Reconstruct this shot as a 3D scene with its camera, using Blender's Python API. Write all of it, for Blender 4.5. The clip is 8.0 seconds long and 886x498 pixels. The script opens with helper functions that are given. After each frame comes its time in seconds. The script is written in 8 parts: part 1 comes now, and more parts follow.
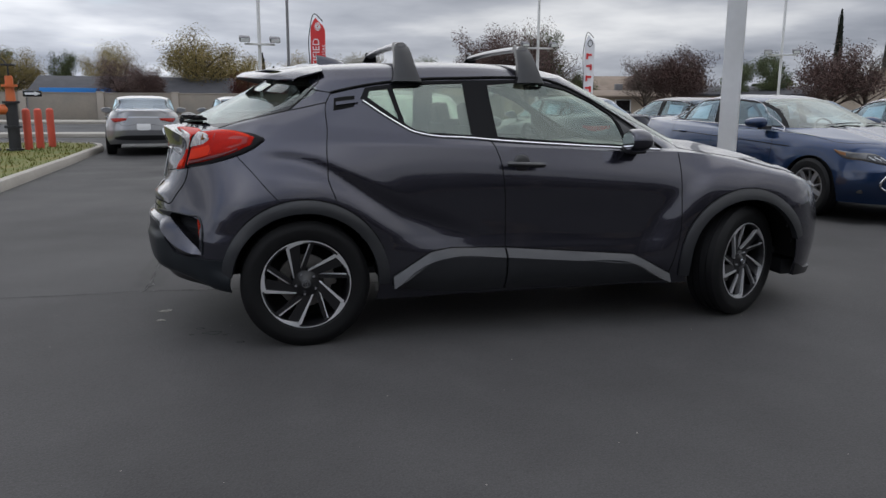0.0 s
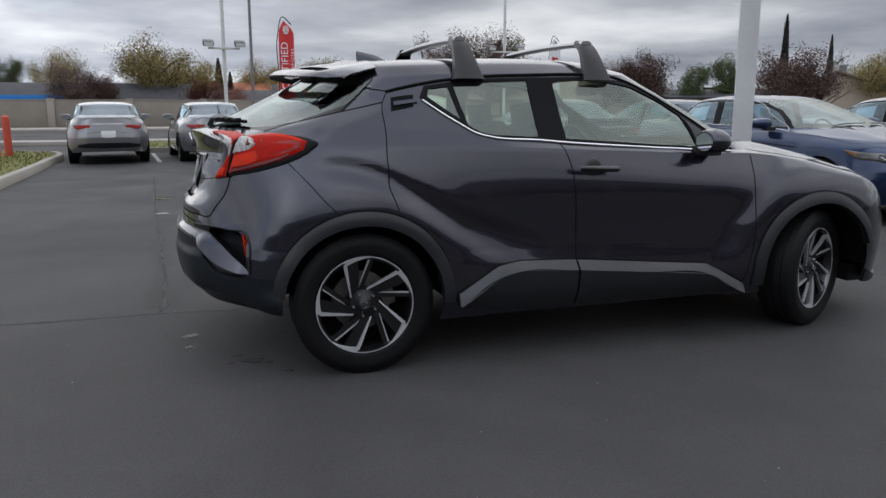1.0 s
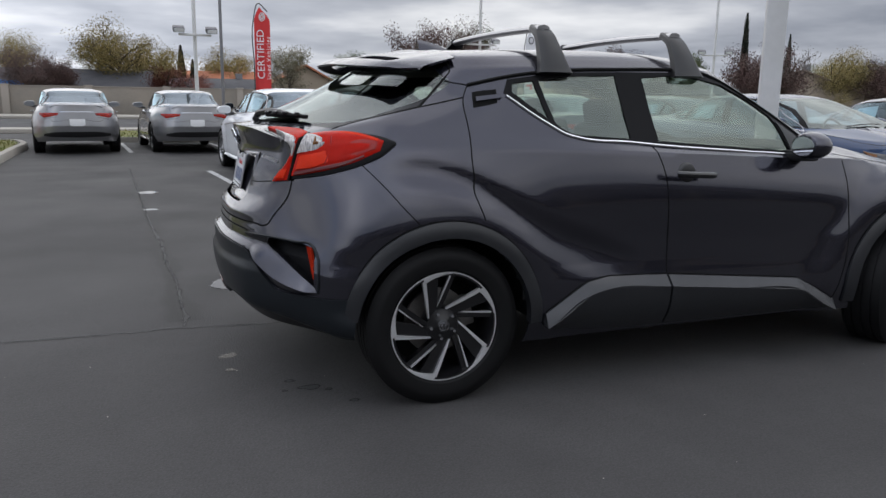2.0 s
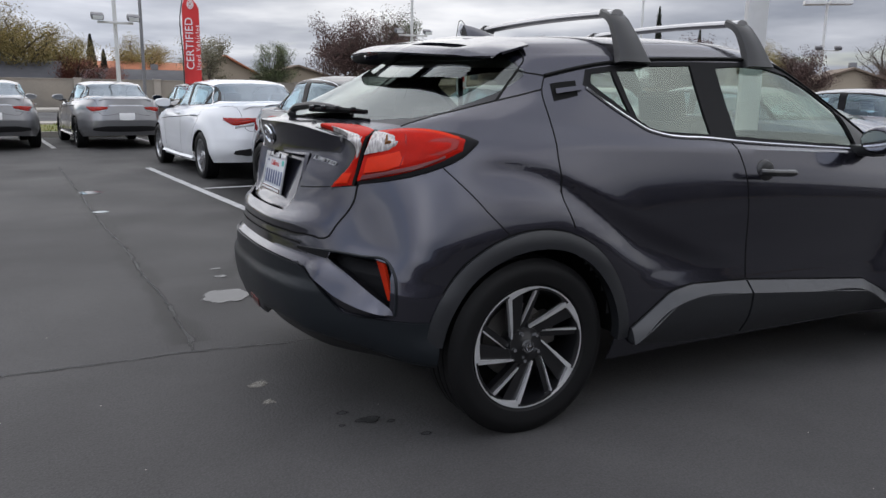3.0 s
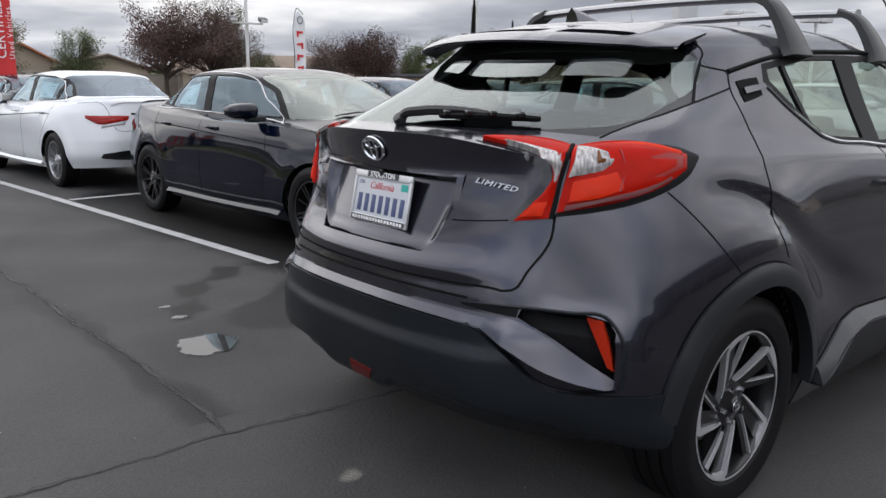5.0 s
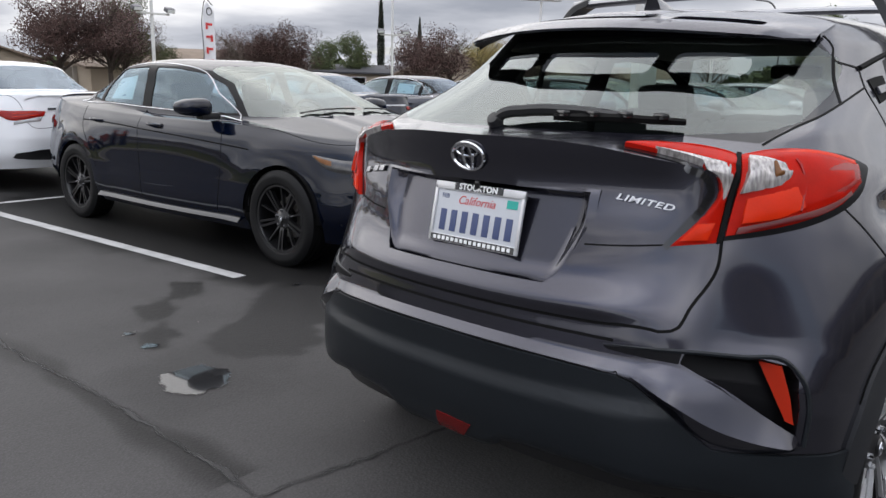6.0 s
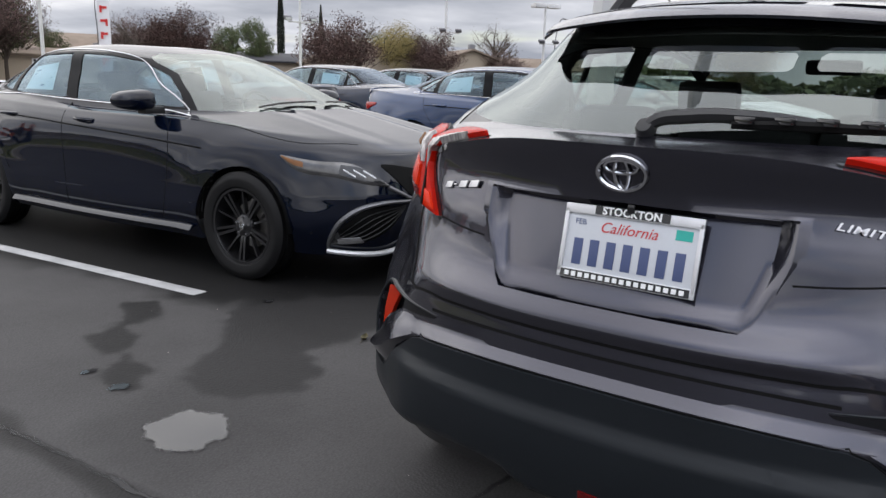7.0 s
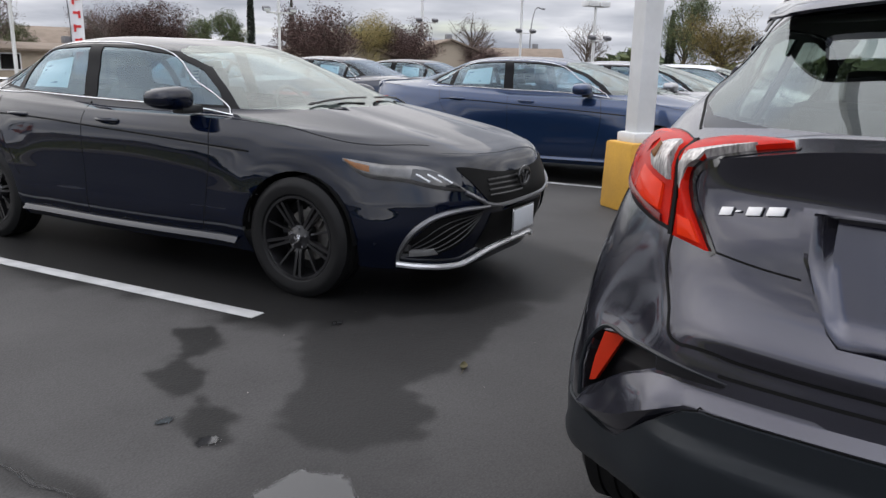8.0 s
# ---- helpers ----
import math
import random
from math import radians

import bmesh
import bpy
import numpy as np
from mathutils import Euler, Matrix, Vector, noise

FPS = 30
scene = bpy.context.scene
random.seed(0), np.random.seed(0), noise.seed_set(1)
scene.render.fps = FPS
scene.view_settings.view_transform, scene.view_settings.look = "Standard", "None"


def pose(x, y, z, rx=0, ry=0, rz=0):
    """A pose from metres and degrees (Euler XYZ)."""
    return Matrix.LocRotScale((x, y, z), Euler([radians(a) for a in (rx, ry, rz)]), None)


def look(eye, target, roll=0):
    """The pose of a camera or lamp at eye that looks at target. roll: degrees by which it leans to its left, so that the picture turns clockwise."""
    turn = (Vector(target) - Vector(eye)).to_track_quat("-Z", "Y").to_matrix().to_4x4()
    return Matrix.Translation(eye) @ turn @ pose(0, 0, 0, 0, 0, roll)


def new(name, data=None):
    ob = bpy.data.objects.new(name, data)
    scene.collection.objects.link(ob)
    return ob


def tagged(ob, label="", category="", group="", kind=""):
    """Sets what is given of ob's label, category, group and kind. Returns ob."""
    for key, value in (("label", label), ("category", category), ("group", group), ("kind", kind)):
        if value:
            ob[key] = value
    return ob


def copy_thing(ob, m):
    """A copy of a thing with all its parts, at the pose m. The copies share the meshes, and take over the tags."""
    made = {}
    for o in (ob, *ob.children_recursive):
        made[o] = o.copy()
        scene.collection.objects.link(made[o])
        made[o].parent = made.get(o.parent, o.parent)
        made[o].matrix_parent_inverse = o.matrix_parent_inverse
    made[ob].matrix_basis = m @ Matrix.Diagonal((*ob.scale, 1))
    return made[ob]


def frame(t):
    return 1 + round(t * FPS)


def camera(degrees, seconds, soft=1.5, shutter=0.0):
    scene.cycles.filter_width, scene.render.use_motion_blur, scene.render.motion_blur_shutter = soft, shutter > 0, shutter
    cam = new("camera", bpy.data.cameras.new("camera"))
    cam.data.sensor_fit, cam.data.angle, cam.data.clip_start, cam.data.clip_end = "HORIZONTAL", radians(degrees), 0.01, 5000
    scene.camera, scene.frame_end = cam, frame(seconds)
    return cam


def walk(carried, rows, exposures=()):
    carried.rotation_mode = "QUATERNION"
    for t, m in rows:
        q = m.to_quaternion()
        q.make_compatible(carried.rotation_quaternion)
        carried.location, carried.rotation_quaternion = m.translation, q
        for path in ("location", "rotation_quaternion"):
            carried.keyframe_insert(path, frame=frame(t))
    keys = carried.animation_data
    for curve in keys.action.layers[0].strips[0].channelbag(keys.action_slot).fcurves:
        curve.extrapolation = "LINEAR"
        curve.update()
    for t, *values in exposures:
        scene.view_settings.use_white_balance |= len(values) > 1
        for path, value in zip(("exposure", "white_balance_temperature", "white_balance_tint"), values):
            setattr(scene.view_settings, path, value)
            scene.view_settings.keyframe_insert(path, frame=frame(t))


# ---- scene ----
cam = camera(60.6, 8.0)
PATH = [
    (0, (-0.289, -4.844, 1.289), (0.207, -2.944, 0.912), 0.3),
    (0.5, (-0.541, -4.596, 1.29), (-0.021, -2.699, 0.931), -0.1),
    (1, (-0.729, -4.317, 1.26), (-0.122, -2.446, 0.896), -0.1),
    (1.5, (-0.912, -4.033, 1.276), (-0.258, -2.18, 0.902), 0.5),
    (3, (-1.528, -3.139, 1.27), (-0.637, -1.394, 0.869), 0.8),
    (3.5, (-1.704, -2.847, 1.282), (-0.68, -1.178, 0.875), 0.8),
    (4, (-1.823, -2.513, 1.276), (-0.695, -0.915, 0.858), 1.1),
    (4.5, (-1.986, -2.207, 1.287), (-0.785, -0.666, 0.863), 1.0),
    (4.7, (-2.047, -2.1, 1.291), (-0.819, -0.579, 0.869), 0.8),
    (5.8, (-2.178, -1.397, 1.268), (-0.769, -0.041, 0.848), 1.1),
    (6, (-2.205, -1.256, 1.273), (-0.759, 0.06, 0.85), 1.3),
    (6.5, (-2.209, -0.927, 1.26), (-0.681, 0.289, 0.83), 1.6),
    (7, (-2.193, -0.581, 1.277), (-0.593, 0.534, 0.835), 1.8),
    (7.5, (-2.194, -0.204, 1.276), (-0.528, 0.807, 0.826), 1.8),
    (8, (-2.146, 0.168, 1.273), (-0.511, 1.222, 0.809), 1.2),
]
EXPOSURES = [(0, -0.36, 6450, 10), (1.5, -0.31, 6450, 10), (3, -0.05, 6500, 11), (4.5, -0.02, 6600, 11), (6, 0.20, 6650, 11), (8, 0.26, 6650, 11)]
walk(cam, [(t, look(eye, target, roll)) for t, eye, target, roll in PATH], EXPOSURES)

# ---------------------------------------------------------------- light
world = bpy.data.worlds.new("sky")
scene.world = world
world.use_nodes = True
SUN_UP, SUN_ROUND = radians(52), radians(10)


def sky():
    t = world.node_tree
    t.nodes.clear()
    N, L = t.nodes.new, t.links.new
    out, back = N("ShaderNodeOutputWorld"), N("ShaderNodeBackground")
    blue = N("ShaderNodeTexSky")
    blue.sky_type, blue.sun_disc, blue.sun_elevation, blue.sun_rotation = "NISHITA", False, SUN_UP, SUN_ROUND
    co = N("ShaderNodeTexCoord")
    sep = N("ShaderNodeSeparateXYZ")
    L(co.outputs["Generated"], sep.inputs[0])
    # clouds lie on a high flat layer: direction divided by its rise
    rise = N("ShaderNodeMath")
    rise.operation = "MAXIMUM"
    rise.inputs[1].default_value = 0.03
    L(sep.outputs["Z"], rise.inputs[0])
    add = N("ShaderNodeMath")
    add.operation = "ADD"
    add.inputs[1].default_value = 0.12
    L(rise.outputs[0], add.inputs[0])
    flat = N("ShaderNodeVectorMath")
    flat.operation = "DIVIDE"
    comb = N("ShaderNodeCombineXYZ")
    for i in range(3):
        L(add.outputs[0], comb.inputs[i])
    L(co.outputs["Generated"], flat.inputs[0])
    L(comb.outputs[0], flat.inputs[1])
    big, small = N("ShaderNodeTexNoise"), N("ShaderNodeTexNoise")
    big.inputs["Scale"].default_value, big.inputs["Detail"].default_value, big.inputs["Roughness"].default_value = 0.75, 7, 0.48
    small.inputs["Scale"].default_value, small.inputs["Detail"].default_value = 0.55, 4
    L(flat.outputs[0], big.inputs["Vector"])
    L(flat.outputs[0], small.inputs["Vector"])
    shade = N("ShaderNodeValToRGB")
    e = shade.color_ramp.elements
    e[0].position, e[0].color = 0.33, (2.7, 2.95, 3.5, 1)
    e[1].position, e[1].color = 0.68, (8.6, 8.75, 9.0, 1)
    mid = e.new(0.5)
    mid.color = (4.8, 5.05, 5.6, 1)
    L(big.outputs["Fac"], shade.inputs["Fac"])
    cover = N("ShaderNodeMapRange")
    cover.inputs["From Min"].default_value, cover.inputs["From Max"].default_value = 0.27, 0.40
    L(small.outputs["Fac"], cover.inputs["Value"])
    mix = N("ShaderNodeMix")
    mix.data_type = "RGBA"
    L(cover.outputs["Result"], mix.inputs["Factor"])
    L(blue.outputs["Color"], mix.inputs["A"])
    L(shade.outputs["Color"], mix.inputs["B"])
    # an overcast sky is brighter overhead than at the horizon
    high = N("ShaderNodeMapRange")
    high.inputs["From Min"].default_value, high.inputs["From Max"].default_value = 0.14, 0.80
    high.interpolation_type = "SMOOTHSTEP"
    high.inputs["To Min"].default_value, high.inputs["To Max"].default_value = 1.0, 2.05
    L(sep.outputs["Z"], high.inputs["Value"])
    lit = N("ShaderNodeVectorMath")
    lit.operation = "SCALE"
    L(mix.outputs["Result"], lit.inputs[0])
    L(high.outputs["Result"], lit.inputs["Scale"])
    # thinner cloud, and so more light, towards the north-west
    side = N("ShaderNodeVectorMath")
    side.operation = "DOT_PRODUCT"
    side.inputs[1].default_value = (-0.45, 0.89, 0)
    L(co.outputs["Generated"], side.inputs[0])
    thin = N("ShaderNodeMapRange")
    thin.interpolation_type = "SMOOTHSTEP"
    thin.inputs["From Min"].default_value, thin.inputs["From Max"].default_value = 0.70, 1.0
    thin.inputs["To Min"].default_value, thin.inputs["To Max"].default_value = 1.0, 1.52
    L(side.outputs["Value"], thin.inputs["Value"])
    lit2 = N("ShaderNodeVectorMath")
    lit2.operation = "SCALE"
    L(lit.outputs["Vector"], lit2.inputs[0])
    L(thin.outputs["Result"], lit2.inputs["Scale"])
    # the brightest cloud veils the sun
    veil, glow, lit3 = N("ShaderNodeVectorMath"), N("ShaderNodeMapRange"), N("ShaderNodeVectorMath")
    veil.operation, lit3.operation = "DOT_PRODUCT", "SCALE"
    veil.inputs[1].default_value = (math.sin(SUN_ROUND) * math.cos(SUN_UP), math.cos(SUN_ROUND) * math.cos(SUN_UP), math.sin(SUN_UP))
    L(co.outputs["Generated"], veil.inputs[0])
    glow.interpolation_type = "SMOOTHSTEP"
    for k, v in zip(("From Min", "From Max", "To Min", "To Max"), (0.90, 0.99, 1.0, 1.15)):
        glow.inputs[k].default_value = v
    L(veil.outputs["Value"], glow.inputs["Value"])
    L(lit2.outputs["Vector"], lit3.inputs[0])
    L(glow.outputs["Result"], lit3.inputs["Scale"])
    # and a bright lobe added to the unseen south-west sky, to lift the paintwork
    paint_lobe, pale, lit4 = N("ShaderNodeVectorMath"), N("ShaderNodeMapRange"), N("ShaderNodeVectorMath")
    paint_lobe.operation, lit4.operation = "DOT_PRODUCT", "SCALE"
    paint_lobe.inputs[1].default_value = (-0.62, -0.55, 0.56)
    L(co.outputs["Generated"], paint_lobe.inputs[0])
    pale.interpolation_type = "SMOOTHSTEP"
    for k, v in zip(("From Min", "From Max", "To Min", "To Max"), (0.50, 1.0, 1.0, 1.9)):
        pale.inputs[k].default_value = v
    L(paint_lobe.outputs["Value"], pale.inputs["Value"])
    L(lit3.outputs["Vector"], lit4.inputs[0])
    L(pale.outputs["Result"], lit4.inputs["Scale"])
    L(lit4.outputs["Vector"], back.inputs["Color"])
    back.inputs["Strength"].default_value = 0.116
    L(back.outputs["Background"], out.inputs["Surface"])


sky()
sun = new("sun", bpy.data.lights.new("sun", "SUN"))
sun.data.energy, sun.data.angle, sun.data.color = 0.95, radians(110), (1.0, 0.96, 0.91)
sun.matrix_basis = look((0, 0, 20), Vector((0, 0, 20)) - Vector((math.sin(SUN_ROUND) * math.cos(SUN_UP), math.cos(SUN_ROUND) * math.cos(SUN_UP), math.sin(SUN_UP))))

# ---------------------------------------------------------------- small builders
from mathutils.bvhtree import BVHTree

TAU = 2 * math.pi


def finish(me, angle=38):
    for p in me.polygons:
        p.use_smooth = True
    me.set_sharp_from_angle(angle=radians(angle))


def part(name, bm, material, parent=None, label="", angle=38):
    """Links a bmesh as one mesh object under a thing or a part."""
    me = bpy.data.meshes.new(name)
    bm.to_mesh(me)
    bm.free()
    me.materials.append(material)
    finish(me, angle)
    ob = new(name, me)
    if parent is not None:
        ob.parent = parent
    if label:
        ob["label"] = label
    return ob


def thing(name, label, category, group="", m=None, kind=""):
    ob = new(name)
    ob.empty_display_size = 0.1
    if m is not None:
        ob.matrix_basis = m
    return tagged(ob, label, category, group, kind)


def add_box(bm, size, m=None, bevel=0.0, taper=1.0):
    """A box with its middle at the origin of m; taper scales the top."""
    made = bmesh.ops.create_cube(bm, size=1)["verts"]
    for v in made:
        v.co = Vector((v.co.x * size[0], v.co.y * size[1], v.co.z * size[2]))
        if v.co.z > 0:
            v.co.x *= taper
            v.co.y *= taper
    if bevel:
        edges = list({e for v in made for e in v.link_edges})
        made = list({v for f in bmesh.ops.bevel(bm, geom=edges, offset=bevel, segments=2, affect="EDGES", profile=0.6)["faces"] for v in f.verts} | set(v for v in made if v.is_valid))
    if m is not None:
        bmesh.ops.transform(bm, matrix=m, verts=[v for v in made if v.is_valid])
    return made


def add_revolve(bm, profile, m=None, n=32, closed=False):
    """Turns a profile of (radius, height) round z."""
    rings = []
    for k in range(n):
        a = TAU * k / n
        rings.append([bm.verts.new((r * math.cos(a), r * math.sin(a), h)) for r, h in profile])
    made = [v for ring in rings for v in ring]
    last = len(profile) if closed else len(profile) - 1
    for k in range(n):
        a, b = rings[k], rings[(k + 1) % n]
        for i in range(last):
            j = (i + 1) % len(profile)
            bm.faces.new((a[i], b[i], b[j], a[j]))
    if not closed:
        for i, flip in ((0, True), (-1, False)):
            if profile[i][0] > 1e-5:
                ring = [r[i] for r in rings]
                bm.faces.new(ring[::-1] if flip else ring)
    bmesh.ops.remove_doubles(bm, verts=made, dist=1e-6)
    made = [v for v in made if v.is_valid]
    if m is not None:
        bmesh.ops.transform(bm, matrix=m, verts=made)
    return made


def add_tube(bm, points, radius, n=8, ends=True):
    """A round bar along points; radius is a number or one for each point."""
    pts = [Vector(p) for p in points]
    radii = radius if hasattr(radius, "__len__") else [radius] * len(pts)
    rings, side = [], None
    for i, p in enumerate(pts):
        way = (pts[min(i + 1, len(pts) - 1)] - pts[max(i - 1, 0)]).normalized()
        if side is None:
            side = way.orthogonal().normalized()
        side = (side - way * side.dot(way)).normalized()
        up = way.cross(side)
        rings.append([bm.verts.new(p + radii[i] * (math.cos(TAU * k / n) * side + math.sin(TAU * k / n) * up)) for k in range(n)])
    for a, b in zip(rings, rings[1:]):
        for k in range(n):
            bm.faces.new((a[k], a[(k + 1) % n], b[(k + 1) % n], b[k]))
    if ends:
        bm.faces.new(rings[0][::-1])
        bm.faces.new(rings[-1])


def add_prism(bm, outline, low, high, m=None):
    """A flat outline of (x, y) given thickness along z."""
    a = [bm.verts.new((x, y, low)) for x, y in outline]
    b = [bm.verts.new((x, y, high)) for x, y in outline]
    bm.faces.new(a[::-1])
    bm.faces.new(b)
    for i in range(len(a)):
        j = (i + 1) % len(a)
        bm.faces.new((a[i], a[j], b[j], b[i]))
    if m is not None:
        bmesh.ops.transform(bm, matrix=m, verts=a + b)


def spline(P, n, sharp=(), mirror=False):
    """A smooth curve (or a row of them) through the knots P, n steps to a span; the knots named sharp keep a corner."""
    P = np.asarray(P, float)
    k = len(P)
    gap = np.sqrt(((P[1:] - P[:-1]) ** 2).sum(-1))
    h = gap.reshape(k - 1, -1).mean(1) + 1e-9
    left, right = np.zeros_like(P), np.zeros_like(P)
    slope = (P[1:] - P[:-1]) / h.reshape(-1, *([1] * (P.ndim - 1)))
    for i in range(k):
        if i == 0 or i == k - 1:
            m = slope[0] if i == 0 else slope[-1]
            if mirror:
                m = m * np.array([0.0, 1.0, 0.0])
            left[i] = right[i] = m
        elif i in sharp:
            left[i], right[i] = slope[i - 1], slope[i]
        else:
            m = (slope[i] * h[i - 1] + slope[i - 1] * h[i]) / (h[i] + h[i - 1])
            left[i] = right[i] = m
    out = []
    for i in range(k - 1):
        for s in np.arange(n) / n:
            a, b, c, d = 2 * s**3 - 3 * s**2 + 1, s**3 - 2 * s**2 + s, -2 * s**3 + 3 * s**2, s**3 - s**2
            out.append(a * P[i] + b * h[i] * right[i] + c * P[i + 1] + d * h[i] * left[i + 1])
    out.append(P[-1])
    return np.array(out)


def smooth(a, b, x):
    t = np.clip((np.asarray(x, float) - a) / (b - a), 0, 1)
    return t * t * (3 - 2 * t)


def grid_normals(G):
    du, dv = np.gradient(G, axis=1), np.gradient(G, axis=0)
    n = np.cross(du, dv)
    return n / (np.linalg.norm(n, axis=-1, keepdims=True) + 1e-9)


def grid_bm(G, flip=False):
    bm = bmesh.new()
    V = [[bm.verts.new(p) for p in row] for row in G]
    for i in range(len(V) - 1):
        for j in range(len(V[0]) - 1):
            q = (V[i][j], V[i][j + 1], V[i + 1][j + 1], V[i + 1][j])
            bm.faces.new(q[::-1] if flip else q)
    bmesh.ops.remove_doubles(bm, verts=bm.verts, dist=2e-4)
    return bm


def mirrored(bm, join=True):
    """The same mesh on the other side of the car (and joined with it)."""
    twin = bm.copy()
    bmesh.ops.scale(twin, vec=(1, -1, 1), verts=twin.verts)
    bmesh.ops.reverse_faces(twin, faces=twin.faces)
    if not join:
        return twin
    me = bpy.data.meshes.new("half")
    twin.to_mesh(me)
    twin.free()
    bm.from_mesh(me)
    bpy.data.meshes.remove(me)
    bmesh.ops.remove_doubles(bm, verts=bm.verts, dist=3e-4)
    return bm


def cut(bm, poly, ax, cond, closed=True):
    """Cuts edges along an outline that is seen along one axis."""
    u, v = ax
    steps = list(zip(poly, poly[1:] + poly[:1])) if closed else list(zip(poly, poly[1:]))
    us, vs = [p[0] for p in poly], [p[1] for p in poly]
    u0, u1, v0, v1 = min(us) - 0.05, max(us) + 0.05, min(vs) - 0.05, max(vs) + 0.05
    pool = set()
    for f in bm.faces:
        c = f.calc_center_median()
        if u0 <= c[u] <= u1 and v0 <= c[v] <= v1 and cond(c):
            pool.add(f)
    for a, b in steps:
        lo, hi = (min(a[0], b[0]) - 1e-3, min(a[1], b[1]) - 1e-3), (max(a[0], b[0]) + 1e-3, max(a[1], b[1]) + 1e-3)
        near = []
        for f in pool:
            cu, cv = [w.co[u] for w in f.verts], [w.co[v] for w in f.verts]
            if max(cu) >= lo[0] and min(cu) <= hi[0] and max(cv) >= lo[1] and min(cv) <= hi[1]:
                near.append(f)
        if not near:
            continue
        no, co = Vector((0, 0, 0)), Vector((0, 0, 0))
        no[u], no[v] = b[1] - a[1], a[0] - b[0]
        co[u], co[v] = a
        near.sort(key=lambda f: tuple(f.calc_center_median()))
        geom = near + list(dict.fromkeys(e for f in near for e in f.edges)) + list(dict.fromkeys(w for f in near for w in f.verts))
        done = bmesh.ops.bisect_plane(bm, geom=geom, dist=2e-5, plane_co=co, plane_no=no.normalized())
        pool = {f for f in pool if f.is_valid} | {g for g in done["geom"] if isinstance(g, bmesh.types.BMFace)}


def inside(p, poly):
    hit = False
    for (ax, ay), (bx, by) in zip(poly, poly[1:] + poly[:1]):
        if (ay > p[1]) != (by > p[1]) and p[0] < (bx - ax) * (p[1] - ay) / (by - ay) + ax:
            hit = not hit
    return hit


def take(bm, poly, ax, cond, delete=True):
    """Takes the faces inside an outline out of bm, as a bmesh of their own."""
    chosen = []
    for f in bm.faces:
        c = f.calc_center_median()
        if cond(c) and inside((c[ax[0]], c[ax[1]]), poly):
            chosen.append(f)
    out, old = bmesh.new(), {}
    for f in chosen:
        for w in f.verts:
            if w not in old:
                old[w] = out.verts.new(w.co)
        try:
            out.faces.new([old[w] for w in f.verts])
        except ValueError:
            pass
    if delete:
        bmesh.ops.delete(bm, geom=chosen, context="FACES")
    return out


def thicken(bm, depth):
    """Gives a sheet its thickness, inwards."""
    bm.normal_update()
    rim = [e for e in bm.edges if e.is_boundary]
    twin = {w: bm.verts.new(w.co - w.normal * depth) for w in list(bm.verts)}
    for f in list(bm.faces):
        bm.faces.new([twin[w] for w in reversed(f.verts)])
    for e in rim:
        f = [f for f in e.link_faces if all(w in twin for w in f.verts)]
        a, b = e.verts
        if f:
            ring = list(f[0].verts)
            if ring[(ring.index(a) + 1) % len(ring)] != b:
                a, b = b, a
        bm.faces.new((b, a, twin[a], twin[b]))
    return bm


